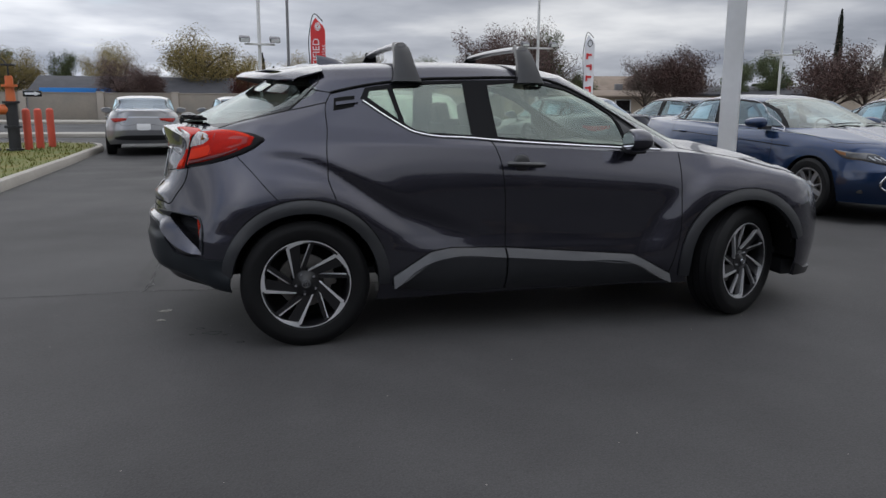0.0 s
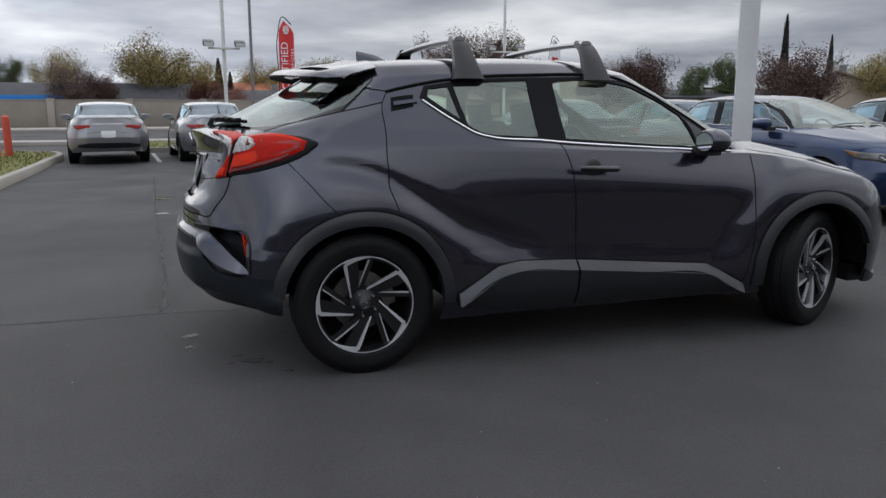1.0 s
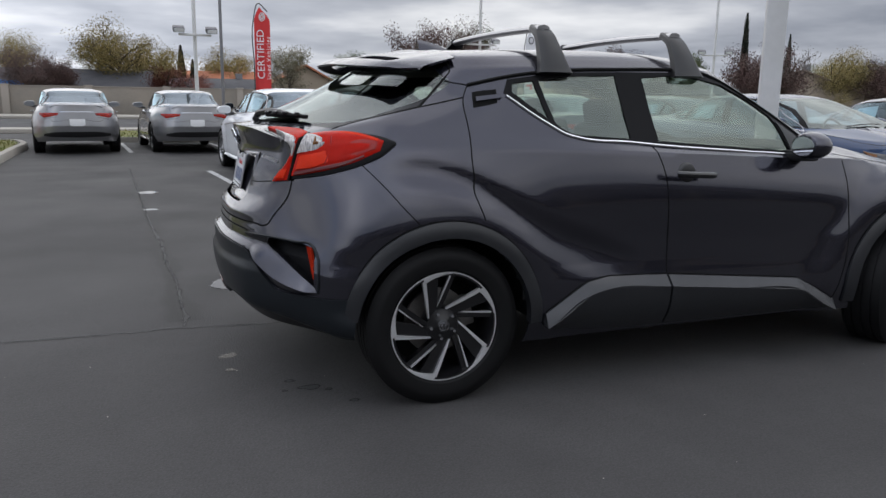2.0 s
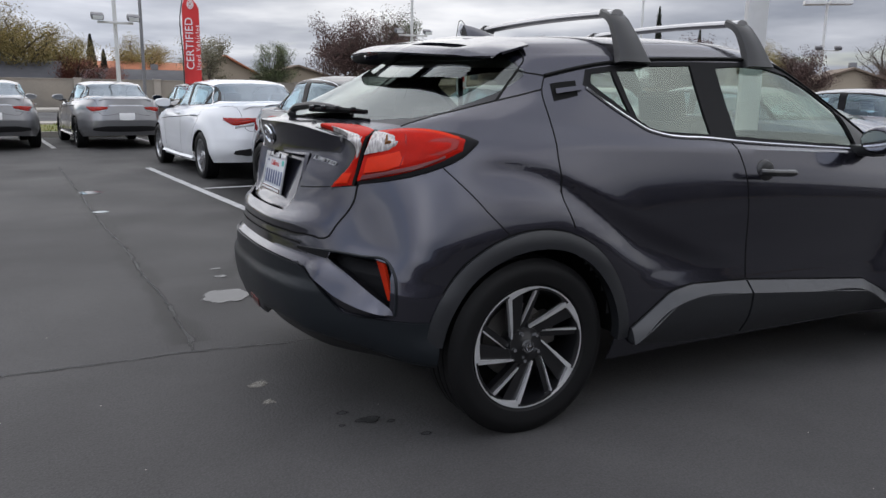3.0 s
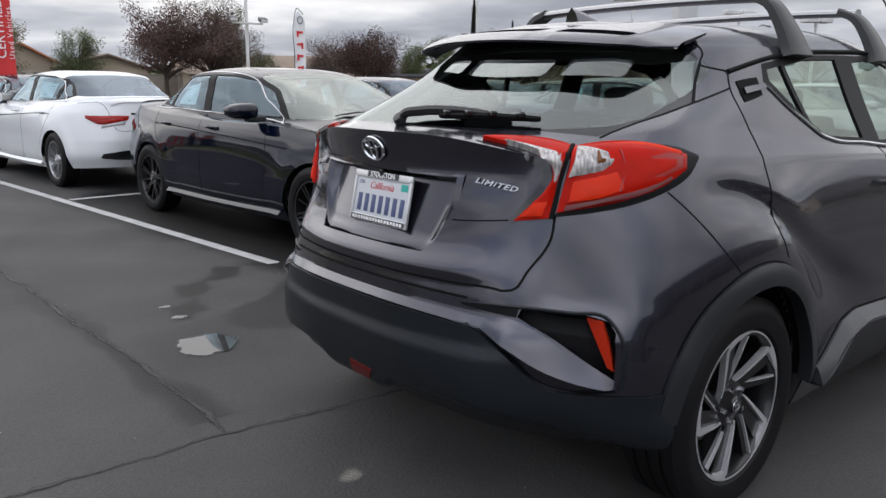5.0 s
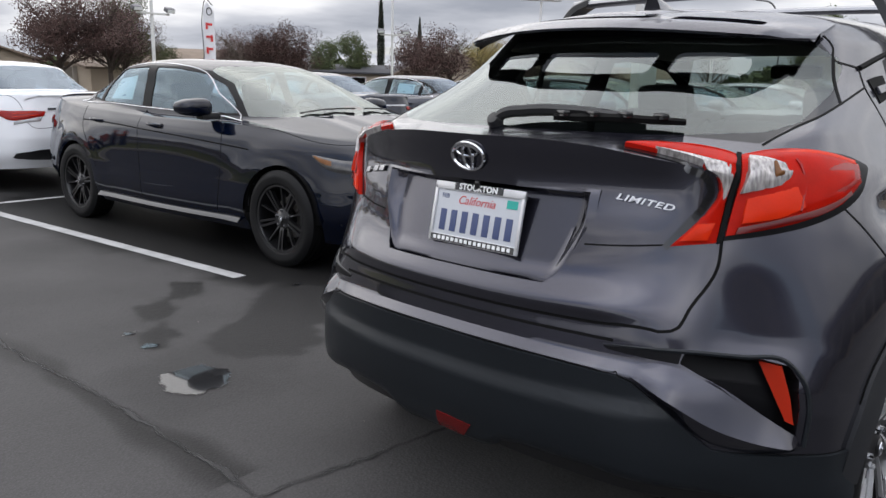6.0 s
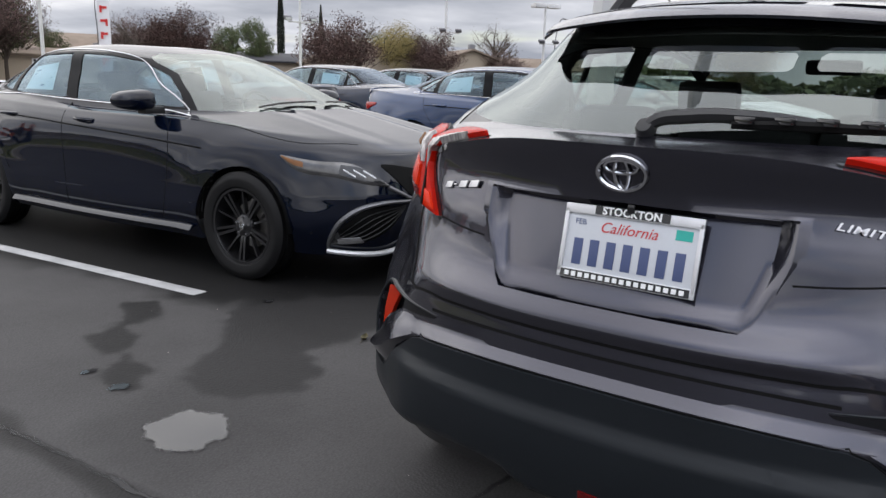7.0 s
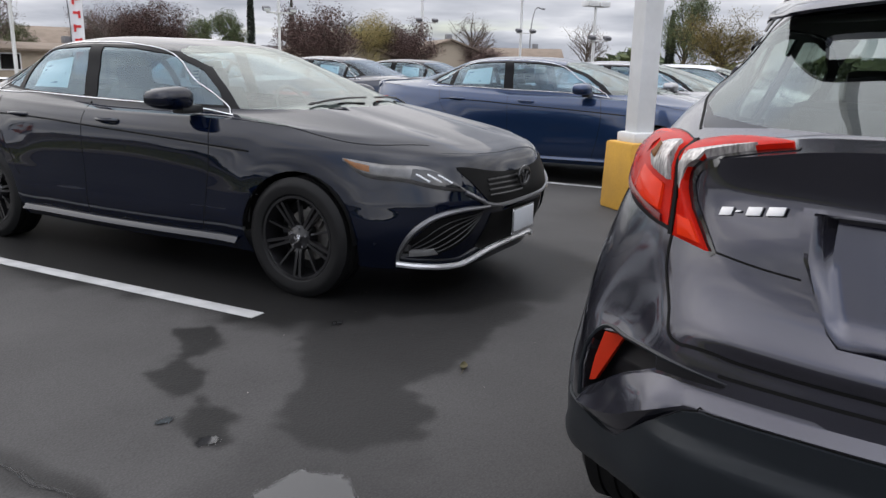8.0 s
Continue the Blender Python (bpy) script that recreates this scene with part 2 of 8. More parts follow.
class Skin:
    """The outer surface of a car's half, to lay patches and joints on."""

    def __init__(self, bm):
        self.tree = BVHTree.FromBMesh(bm)

    def on(self, p):
        loc, n, *_ = self.tree.find_nearest(Vector(p))
        return loc, n

    def line(self, points, n=8, off=0.0, sharp=()):
        out = []
        for p in spline(points, n, sharp) if len(points) > 2 or n > 1 else points:
            loc, no = self.on(p)
            out.append(loc + no * off)
        return out

    def seam(self, bm, points, width=0.005, n=8, off=0.0012, sharp=()):
        """A narrow dark joint lying on the surface."""
        pts = [self.on(p) for p in spline(points, n, sharp)]
        rows = []
        for i, (p, no) in enumerate(pts):
            way = (pts[min(i + 1, len(pts) - 1)][0] - pts[max(i - 1, 0)][0]).normalized()
            side = way.cross(no).normalized() * width / 2
            rows.append([bm.verts.new(p + side + no * off), bm.verts.new(p - side + no * off), bm.verts.new(p - side * 0.6 - no * 0.004), bm.verts.new(p + side * 0.6 - no * 0.004)])
        for a, b in zip(rows, rows[1:]):
            for k in range(4):
                bm.faces.new((a[k], a[(k + 1) % 4], b[(k + 1) % 4], b[k]))
        return bm

    def patch(self, low, high, off=0.004, n=8, rows=6, bulge=0.0, skirt=0.006, sharp=(), bm=None, tilt=0.0, fade=None):
        """A raised piece between two lines on the surface, rounded by bulge and closed to the surface by a skirt."""
        A, B = spline(low, n, sharp), spline(high, n, sharp)
        k = max(len(A), len(B))

        def even(C):
            t, s = np.linspace(0, 1, len(C)), np.linspace(0, 1, k)
            return np.stack([np.interp(s, t, C[:, d]) for d in range(3)], -1)

        A, B = even(A), even(B)
        bm = bm or bmesh.new()
        grid = []
        for r in range(rows + 1):
            t = r / rows
            row = []
            for i in range(k):
                p, no = self.on(A[i] * (1 - t) + B[i] * t)
                s = i / (k - 1)
                lift = off + tilt * t + bulge * (16 * t * (1 - t) * s * (1 - s)) ** 0.5
                if fade:
                    lift *= smooth(0, fade[0], s) * smooth(0, fade[1], 1 - s)
                row.append(bm.verts.new(p + no * lift))
            grid.append(row)
        for a, b in zip(grid, grid[1:]):
            for i in range(k - 1):
                bm.faces.new((a[i], a[i + 1], b[i + 1], b[i]))
        ring = grid[0] + [g[-1] for g in grid[1:-1]] + grid[-1][::-1] + [g[0] for g in grid[-2:0:-1]]
        foot = []
        for w in ring:
            p, no = self.on(w.co)
            foot.append(bm.verts.new(p - no * skirt))
        for i in range(len(ring)):
            j = (i + 1) % len(ring)
            if (ring[i].co - ring[j].co).length > 1e-7:
                bm.faces.new((ring[j], ring[i], foot[i], foot[j]))
        bmesh.ops.remove_doubles(bm, verts=bm.verts, dist=1e-5)
        bmesh.ops.recalc_face_normals(bm, faces=bm.faces)
        return bm


def lettering(text, size, depth=0.002, shear=0.0, spacing=1.0, bold=0.0):
    """A mesh of raised letters in the built-in font, middle at the origin, reading along x, up along y."""
    cu = bpy.data.curves.new("letters", "FONT")
    cu.body, cu.size, cu.extrude, cu.shear, cu.align_x, cu.align_y, cu.space_character, cu.offset = text, size, depth, shear, "CENTER", "CENTER", spacing, bold
    cu.resolution_u = 3
    ob = new("letters", cu)
    bpy.context.view_layer.update()
    me = bpy.data.meshes.new_from_object(ob.evaluated_get(bpy.context.evaluated_depsgraph_get()))
    bpy.data.objects.remove(ob)
    bpy.data.curves.remove(cu)
    bm = bmesh.new()
    bm.from_mesh(me)
    bpy.data.meshes.remove(me)
    return bm


def placed(bm, m):
    bmesh.ops.transform(bm, matrix=m, verts=bm.verts)
    return bm


# ---------------------------------------------------------------- materials
def material(name, colour, rough=0.5, metal=0.0, coat=0.0, vary=0.0, scale=8.0, bump=0.0, bump_scale=60.0, second=None, patch=2.0, spec=0.5, emit=0.0, rough_vary=0.0, coat_rough=0.03):
    """A surface with grain at one scale and patches or wear at a larger one."""
    m = bpy.data.materials.new(name)
    m.use_nodes = True
    t, b = m.node_tree, m.node_tree.nodes["Principled BSDF"]
    N, L = t.nodes.new, t.links.new
    b.inputs["Base Color"].default_value = (*colour, 1)
    b.inputs["Roughness"].default_value = rough
    b.inputs["Metallic"].default_value = metal
    b.inputs["Coat Weight"].default_value = coat
    b.inputs["Coat Roughness"].default_value = coat_rough
    b.inputs["Specular IOR Level"].default_value = spec
    if emit:
        b.inputs["Emission Color"].default_value = (*colour, 1)
        b.inputs["Emission Strength"].default_value = emit
    co = N("ShaderNodeTexCoord").outputs["Object"]
    if vary or second:
        fine, big = N("ShaderNodeTexNoise"), N("ShaderNodeTexNoise")
        for n, s, d in ((fine, scale * 8, 4), (big, scale / patch, 5)):
            n.inputs["Scale"].default_value = s
            n.inputs["Detail"].default_value = d
            L(co, n.inputs["Vector"])
        ramp = N("ShaderNodeMapRange")
        ramp.inputs["From Min"].default_value, ramp.inputs["From Max"].default_value = 0.35, 0.65
        L(big.outputs["Fac"], ramp.inputs["Value"])
        mix = N("ShaderNodeMix")
        mix.data_type = "RGBA"
        mix.inputs["A"].default_value = (*colour, 1)
        mix.inputs["B"].default_value = (*(second or [c * (1 - vary) for c in colour]), 1)
        L(ramp.outputs["Result"], mix.inputs["Factor"])
        grain = N("ShaderNodeHueSaturation")
        val = N("ShaderNodeMapRange")
        val.inputs["To Min"].default_value, val.inputs["To Max"].default_value = 1 - vary, 1 + vary
        L(fine.outputs["Fac"], val.inputs["Value"])
        L(val.outputs["Result"], grain.inputs["Value"])
        L(mix.outputs["Result"], grain.inputs["Color"])
        L(grain.outputs["Color"], b.inputs["Base Color"])
        if rough_vary:
            rv = N("ShaderNodeMapRange")
            rv.inputs["To Min"].default_value, rv.inputs["To Max"].default_value = rough - rough_vary, rough + rough_vary
            L(ramp.outputs["Result"], rv.inputs["Value"])
            L(rv.outputs["Result"], b.inputs["Roughness"])
    if bump:
        n = N("ShaderNodeTexNoise")
        n.inputs["Scale"].default_value, n.inputs["Detail"].default_value = bump_scale, 4
        L(co, n.inputs["Vector"])
        bp = N("ShaderNodeBump")
        bp.inputs["Strength"].default_value, bp.inputs["Distance"].default_value = bump, 0.01
        L(n.outputs["Fac"], bp.inputs["Height"])
        L(bp.outputs["Normal"], b.inputs["Normal"])
    return m


def glass(name, tint, gloss=(1, 1, 1), face=0.08):
    """Car glass: clear tint below a mirror-like sheen that grows towards the edge-on view."""
    m = bpy.data.materials.new(name)
    m.use_nodes = True
    t = m.node_tree
    t.nodes.clear()
    N, L = t.nodes.new, t.links.new
    out, mix, clear, shine, lw = N("ShaderNodeOutputMaterial"), N("ShaderNodeMixShader"), N("ShaderNodeBsdfTransparent"), N("ShaderNodeBsdfGlossy"), N("ShaderNodeLayerWeight")
    clear.inputs["Color"].default_value = (*tint, 1)
    shine.inputs["Roughness"].default_value = 0.012
    shine.inputs["Color"].default_value = (*gloss, 1)
    lw.inputs["Blend"].default_value = 0.5
    power, ramp = N("ShaderNodeMath"), N("ShaderNodeMapRange")
    power.operation = "POWER"
    power.inputs[1].default_value = 4.5
    L(lw.outputs["Facing"], power.inputs[0])
    L(power.outputs[0], ramp.inputs["Value"])
    ramp.inputs["To Min"].default_value = face
    L(ramp.outputs["Result"], mix.inputs["Fac"])
    L(clear.outputs["BSDF"], mix.inputs[1])
    L(shine.outputs["BSDF"], mix.inputs[2])
    L(mix.outputs["Shader"], out.inputs["Surface"])
    return m


def car_paint(name, colour, metal=0.55, rough=0.32, gloss=1.6, film=0.015):
    m = material(name, colour, rough, metal, coat=1.0, vary=0.0, spec=0.0)
    t, b = m.node_tree, m.node_tree.nodes["Principled BSDF"]
    b.inputs["Coat IOR"].default_value = gloss
    N, L = t.nodes.new, t.links.new
    co = N("ShaderNodeTexCoord").outputs["Object"]
    flake = N("ShaderNodeTexNoise")
    flake.inputs["Scale"].default_value, flake.inputs["Detail"].default_value = 900, 2
    L(co, flake.inputs["Vector"])
    dust = N("ShaderNodeTexNoise")
    dust.inputs["Scale"].default_value, dust.inputs["Detail"].default_value = 2.2, 8
    L(co, dust.inputs["Vector"])
    val = N("ShaderNodeMapRange")
    val.inputs["To Min"].default_value, val.inputs["To Max"].default_value = 0.8, 1.2
    L(flake.outputs["Fac"], val.inputs["Value"])
    hue = N("ShaderNodeHueSaturation")
    hue.inputs["Color"].default_value = (*colour, 1)
    L(val.outputs["Result"], hue.inputs["Value"])
    L(hue.outputs["Color"], b.inputs["Base Color"])
    rv = N("ShaderNodeMapRange")
    rv.inputs["From Min"].default_value, rv.inputs["From Max"].default_value = 0.3, 0.75
    rv.inputs["To Min"].default_value, rv.inputs["To Max"].default_value = film, film + 0.06
    L(dust.outputs["Fac"], rv.inputs["Value"])
    L(rv.outputs["Result"], b.inputs["Coat Roughness"])
    return m


PAINT_GREY = car_paint("grey_metallic_paint", (0.0350, 0.0350, 0.0490), 0.85, 0.27, 1.58, 0.05)
PAINT_BLACK = car_paint("black_paint", (0.0012, 0.0030, 0.0100), 0.0, 0.3, 1.50)
PAINT_WHITE = car_paint("white_pearl_paint", (0.70, 0.71, 0.73), 0.0, 0.3, 1.5)
PAINT_SILVER = car_paint("silver_paint", (0.27, 0.27, 0.28), 0.75, 0.32)
PAINT_BLUE = car_paint("blue_paint", (0.014, 0.032, 0.082), 0.6, 0.3)
PAINT_NIGHT = car_paint("dark_blue_paint", (0.014, 0.018, 0.032), 0.4, 0.3)
PLASTIC = material("matt_grey_plastic", (0.010, 0.0125, 0.0155), 0.36, vary=0.12, scale=20, bump=0.06, bump_scale=900, spec=0.28)
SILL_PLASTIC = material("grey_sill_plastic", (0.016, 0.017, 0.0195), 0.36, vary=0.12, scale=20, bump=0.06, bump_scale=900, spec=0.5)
# the sill plastic again, paler: skylight on its ledge put into the colour
SILL_LEDGE_LIT = material("sky_lit_sill_ledge", (0.034, 0.035, 0.039), 0.26, vary=0.12, scale=20, bump=0.06, bump_scale=900, spec=0.5)
BLACK_TRIM = material("black_plastic", (0.010, 0.010, 0.011), 0.35, vary=0.15, scale=30)
SLOT_BLACK = material("dull_black_plastic", (0.005, 0.005, 0.006), 0.5, spec=0.12)
GLOSS_BLACK = material("gloss_black", (0.006, 0.006, 0.007), 0.12, coat=0.6)
FRAME_BLACK = material("satin_black_frame", (0.008, 0.008, 0.009), 0.42, spec=0.10)
JOINT = material("joint_rubber", (0.004, 0.004, 0.004), 0.7, spec=0.12)
RUBBER = material("tyre_rubber", (0.0045, 0.0045, 0.005), 0.6, spec=0.25, vary=0.25, scale=10, bump=0.1, bump_scale=300)
CHROME = material("chrome", (0.64, 0.65, 0.68), 0.08, 1.0)
MACHINED = material("machined_alloy", (0.68, 0.68, 0.69), 0.40, 0.65, vary=0.08, scale=40)
ALLOY = material("silver_alloy", (0.45, 0.45, 0.46), 0.32, 0.9, vary=0.05)
WHEEL_BLACK = material("black_wheel_paint", (0.006, 0.006, 0.007), 0.28, spec=0.5, coat=0.3)
BRAKE = material("brake_iron", (0.22, 0.21, 0.20), 0.45, 0.8, vary=0.2)
GLASS_SIDE = glass("green_side_glass", (0.70, 0.80, 0.71), (0.90, 1.0, 0.91), 0.15)
GLASS_SALOON = glass("dark_saloon_glass", (0.50, 0.64, 0.70), (0.74, 0.90, 1.0), 0.12)
GLASS_BACK = glass("dark_back_glass", (0.30, 0.35, 0.39), (0.62, 0.71, 0.82), 0.08)
GLASS_SHIELD = glass("windscreen_glass", (0.72, 0.80, 0.76), (0.74, 0.78, 0.75), 0.20)
GLASS_REAR = glass("rear_glass", (0.50, 0.55, 0.53), (0.90, 0.96, 0.95), 0.085)
LENS_DEEP = material("deep_red_lens", (0.27, 0.006, 0.004), 0.10, coat=0.0, spec=0.4, vary=0.12, scale=60, bump=0.1, bump_scale=220)
LENS_RED = material("red_lens", (0.41, 0.010, 0.004), 0.09, coat=0.0, spec=0.08, vary=0.14, scale=45, bump=0.06, bump_scale=260)
LENS_BRIGHT = material("bright_red_lens", (0.60, 0.028, 0.006), 0.10, coat=0.0, spec=0.12, vary=0.08, scale=50)
LENS_DARK = material("dark_red_lens", (0.10, 0.004, 0.004), 0.12, spec=0.4)
GLASS_WING = material("dark_glass_panel", (0.005, 0.006, 0.009), 0.10, spec=0.28)


def ribbed_lens(name):
    """A clear lens over a silver reflector with fine upright ribs."""
    m = material(name, (0.5, 0.5, 0.5), 0.16, 0.35, coat=0.4, spec=0.5)
    t, b = m.node_tree, m.node_tree.nodes["Principled BSDF"]
    N, L = t.nodes.new, t.links.new
    fine, ramp, place = N("ShaderNodeTexNoise"), N("ShaderNodeValToRGB"), N("ShaderNodeMapping")
    place.inputs["Scale"].default_value = (130, 130, 22)
    fine.inputs["Scale"].default_value, fine.inputs["Detail"].default_value = 1.0, 3
    L(N("ShaderNodeTexCoord").outputs["Object"], place.inputs["Vector"])
    L(place.outputs["Vector"], fine.inputs["Vector"])
    ramp.color_ramp.elements[0].position, ramp.color_ramp.elements[0].color = 0.32, (0.20, 0.185, 0.18, 1)
    ramp.color_ramp.elements[1].position, ramp.color_ramp.elements[1].color = 0.70, (0.56, 0.53, 0.51, 1)
    L(fine.outputs["Fac"], ramp.inputs["Fac"])
    L(ramp.outputs["Color"], b.inputs["Base Color"])
    bump = N("ShaderNodeBump")
    bump.inputs["Strength"].default_value, bump.inputs["Distance"].default_value = 0.28, 0.002
    L(fine.outputs["Fac"], bump.inputs["Height"])
    L(bump.outputs["Normal"], b.inputs["Normal"])
    return m


LENS_CLEAR = ribbed_lens("clear_ribbed_lens")
REFLECTOR = material("red_reflector", (0.44, 0.026, 0.008), 0.22, spec=0.2, coat=0.0, bump=0.25, bump_scale=500)
AMBER = material("amber_lens", (0.20, 0.085, 0.03), 0.2, spec=0.3, vary=0.2, scale=60)
LAMP_SMOKED = material("smoked_lamp_reflector", (0.12, 0.118, 0.118), 0.14, 0.5, coat=0.5, vary=0.4, scale=30, bump=0.1, bump_scale=120)
GRILLE_DARK = material("dark_grille_mesh", (0.004, 0.004, 0.004), 0.6, spec=0.12)
SATIN = material("dark_satin_metal", (0.20, 0.20, 0.21), 0.35, 0.8, vary=0.06)
LAMP_SILVER = material("lamp_reflector", (0.36, 0.355, 0.355), 0.18, 0.4, coat=0.5, vary=0.25, scale=26, bump=0.08, bump_scale=160)
SEAT_DARK = material("dark_seat_cloth", (0.028, 0.028, 0.030), 0.85, vary=0.2, scale=30)
CABIN = material("dark_cabin_plastic", (0.022, 0.022, 0.024), 0.7, vary=0.15)
HEADLINER = material("pale_headliner", (0.45, 0.44, 0.42), 0.9, vary=0.06)
PLATE_WHITE = material("plate_white", (0.52, 0.54, 0.57), 0.4, vary=0.05)
INK_BLUE = material("plate_blue_ink", (0.05, 0.07, 0.16), 0.5)
INK_RED = material("plate_red_ink", (0.50, 0.03, 0.03), 0.5)
INK_WHITE = material("white_ink", (0.75, 0.75, 0.75), 0.5)
STICKER = material("teal_sticker", (0.02, 0.36, 0.30), 0.5)
PAPER = material("price_sheet_paper", (0.70, 0.78, 0.76), 0.7, vary=0.05)

# ---------------------------------------------------------------- materials of the lot
def asphalt(name, base, rough, damp=None):
    """Worn car-park asphalt: fine stones, broad sun-bleached and damp patches."""
    m = bpy.data.materials.new(name)
    m.use_nodes = True
    t, b = m.node_tree, m.node_tree.nodes["Principled BSDF"]
    N, L = t.nodes.new, t.links.new
    co = N("ShaderNodeTexCoord").outputs["Object"]

    def noise_node(scale, detail, r=0.5):
        n = N("ShaderNodeTexNoise")
        n.inputs["Scale"].default_value, n.inputs["Detail"].default_value, n.inputs["Roughness"].default_value = scale, detail, r
        L(co, n.inputs["Vector"])
        return n.outputs["Fac"]

    def ranged(v, a, c, lo, hi):
        n = N("ShaderNodeMapRange")
        for k, x in zip(("From Min", "From Max", "To Min", "To Max"), (a, c, lo, hi)):
            n.inputs[k].default_value = x
        L(v, n.inputs["Value"])
        return n.outputs["Result"]

    def times(p, q):
        n = N("ShaderNodeMath")
        n.operation = "MULTIPLY"
        L(p, n.inputs[0])
        L(q, n.inputs[1])
        return n.outputs[0]

    stones = N("ShaderNodeTexVoronoi")
    stones.inputs["Scale"].default_value = 95
    L(co, stones.inputs["Vector"])
    value = times(times(ranged(noise_node(140, 3), 0.25, 0.75, 0.80, 1.20), ranged(stones.outputs["Distance"], 0, 0.9, 1.10, 0.88)), times(ranged(noise_node(0.45, 6, 0.6), 0.3, 0.7, 0.72, 1.24), ranged(noise_node(3.2, 6, 0.65), 0.3, 0.7, 0.90, 1.08)))
    hue = N("ShaderNodeHueSaturation")
    hue.inputs["Color"].default_value = (*base, 1)
    L(value, hue.inputs["Value"])
    L(hue.outputs["Color"], b.inputs["Base Color"])
    b.inputs["Specular IOR Level"].default_value = 0.18
    gloss = ranged(noise_node(0.8, 6, 0.6), 0.3, 0.7, rough - 0.10, rough + 0.10)
    L(gloss, b.inputs["Roughness"])
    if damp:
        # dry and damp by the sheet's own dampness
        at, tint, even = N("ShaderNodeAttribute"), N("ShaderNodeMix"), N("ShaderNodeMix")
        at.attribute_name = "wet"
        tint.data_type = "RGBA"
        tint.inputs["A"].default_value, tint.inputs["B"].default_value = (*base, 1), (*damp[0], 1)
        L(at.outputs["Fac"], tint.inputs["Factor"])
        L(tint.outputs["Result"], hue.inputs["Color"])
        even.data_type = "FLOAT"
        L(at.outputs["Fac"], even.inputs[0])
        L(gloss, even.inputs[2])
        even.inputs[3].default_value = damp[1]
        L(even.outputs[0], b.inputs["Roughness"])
    bp = N("ShaderNodeBump")
    bp.inputs["Strength"].default_value, bp.inputs["Distance"].default_value = 0.22, 0.006
    L(stones.outputs["Distance"], bp.inputs["Height"])
    L(bp.outputs["Normal"], b.inputs["Normal"])
    return m


ASPHALT = asphalt("worn_asphalt", (0.060, 0.0579, 0.0575), 0.74)
# dark for damp, and for the shade painted under two saloons
DAMP_SHADE = asphalt("damp_and_shaded_asphalt", (0.060, 0.0579, 0.0575), 0.74, ((0.010, 0.0097, 0.0097), 0.56))
ROAD = asphalt("street_asphalt", (0.075, 0.074, 0.076), 0.8)
TAR = material("old_tar", (0.014, 0.014, 0.015), 0.65, vary=0.3, scale=6)
WATER = material("puddle_water", (0.02, 0.02, 0.021), 0.03, vary=0.0, spec=0.6)
CONCRETE = material("pale_concrete", (0.35, 0.325, 0.285), 0.88, vary=0.14, scale=2, bump=0.2, bump_scale=80)
LINE_WHITE = material("worn_white_line", (0.46, 0.46, 0.46), 0.7, vary=0.18, scale=9, second=(0.32, 0.32, 0.32))
GRASS = material("winter_grass", (0.080, 0.105, 0.012), 0.9, vary=0.3, scale=2.5, second=(0.135, 0.118, 0.022))
BLOCK = material("block_wall", (0.26, 0.228, 0.19), 0.9, vary=0.14, scale=1.6, second=(0.215, 0.195, 0.168))
BLOCK_PALE = material("pale_render_patch", (0.34, 0.305, 0.265), 0.9, vary=0.08, scale=1.6)
ROOF_DARK = material("dark_shingle", (0.055, 0.055, 0.062), 0.9, vary=0.25, scale=3)
ROOF_CLAY = material("clay_tile", (0.42, 0.155, 0.075), 0.85, vary=0.25, scale=3)
ROOF_TAN = material("tan_shingle", (0.22, 0.17, 0.13), 0.9, vary=0.2, scale=3)
STUCCO = material("tan_stucco", (0.42, 0.35, 0.27), 0.9, vary=0.08, scale=1.5)
BLUE_TRIM = material("blue_fascia", (0.02, 0.22, 0.62), 0.6, vary=0.08, scale=1)
WHITE_POST = material("white_post_paint", (0.66, 0.66, 0.66), 0.5, vary=0.08, scale=2, second=(0.55, 0.55, 0.54))
YELLOW = material("yellow_safety_paint", (0.56, 0.30, 0.035), 0.65, vary=0.14, scale=5, second=(0.46, 0.25, 0.04), bump=0.15)
GREY_POST = material("galvanised_post", (0.20, 0.20, 0.21), 0.5, 0.5, vary=0.1)
DARK_HEAD = material("lamp_housing", (0.10, 0.10, 0.11), 0.5, vary=0.1)
LAMP_FACE = material("lamp_glass", (0.75, 0.77, 0.80), 0.25)
RED_CLOTH = material("red_banner_cloth", (0.62, 0.035, 0.035), 0.75, vary=0.08, scale=4)
WHITE_CLOTH = material("white_banner_cloth", (0.72, 0.72, 0.76), 0.75, vary=0.05, scale=4)
RED_PAINT = material("red_bollard_paint", (0.56, 0.085, 0.05), 0.55, vary=0.12, scale=6)
IRON = material("dark_iron_pipe", (0.030, 0.030, 0.034), 0.5, 0.2, vary=0.2)
ORANGE = material("orange_valve_paint", (0.60, 0.14, 0.04), 0.5, vary=0.1)


def fading(name, source):
    """The same surface, let through where the sheet's dampness runs out."""
    m = source.copy()
    m.name = name
    t = m.node_tree
    N, L = t.nodes.new, t.links.new
    out = next(n for n in t.nodes if n.type == "OUTPUT_MATERIAL")
    body = out.inputs["Surface"].links[0].from_socket
    at, clear, mix = N("ShaderNodeAttribute"), N("ShaderNodeBsdfTransparent"), N("ShaderNodeMixShader")
    at.attribute_name = "wet"
    L(at.outputs["Fac"], mix.inputs["Fac"])
    L(clear.outputs["BSDF"], mix.inputs[1])
    L(body, mix.inputs[2])
    L(mix.outputs["Shader"], out.inputs["Surface"])
    return m


TAR_SOFT, WATER_SOFT, PALE_SOFT = fading("tar_in_crack", TAR), fading("puddle_sheet", WATER), fading("pale_blot", CONCRETE)
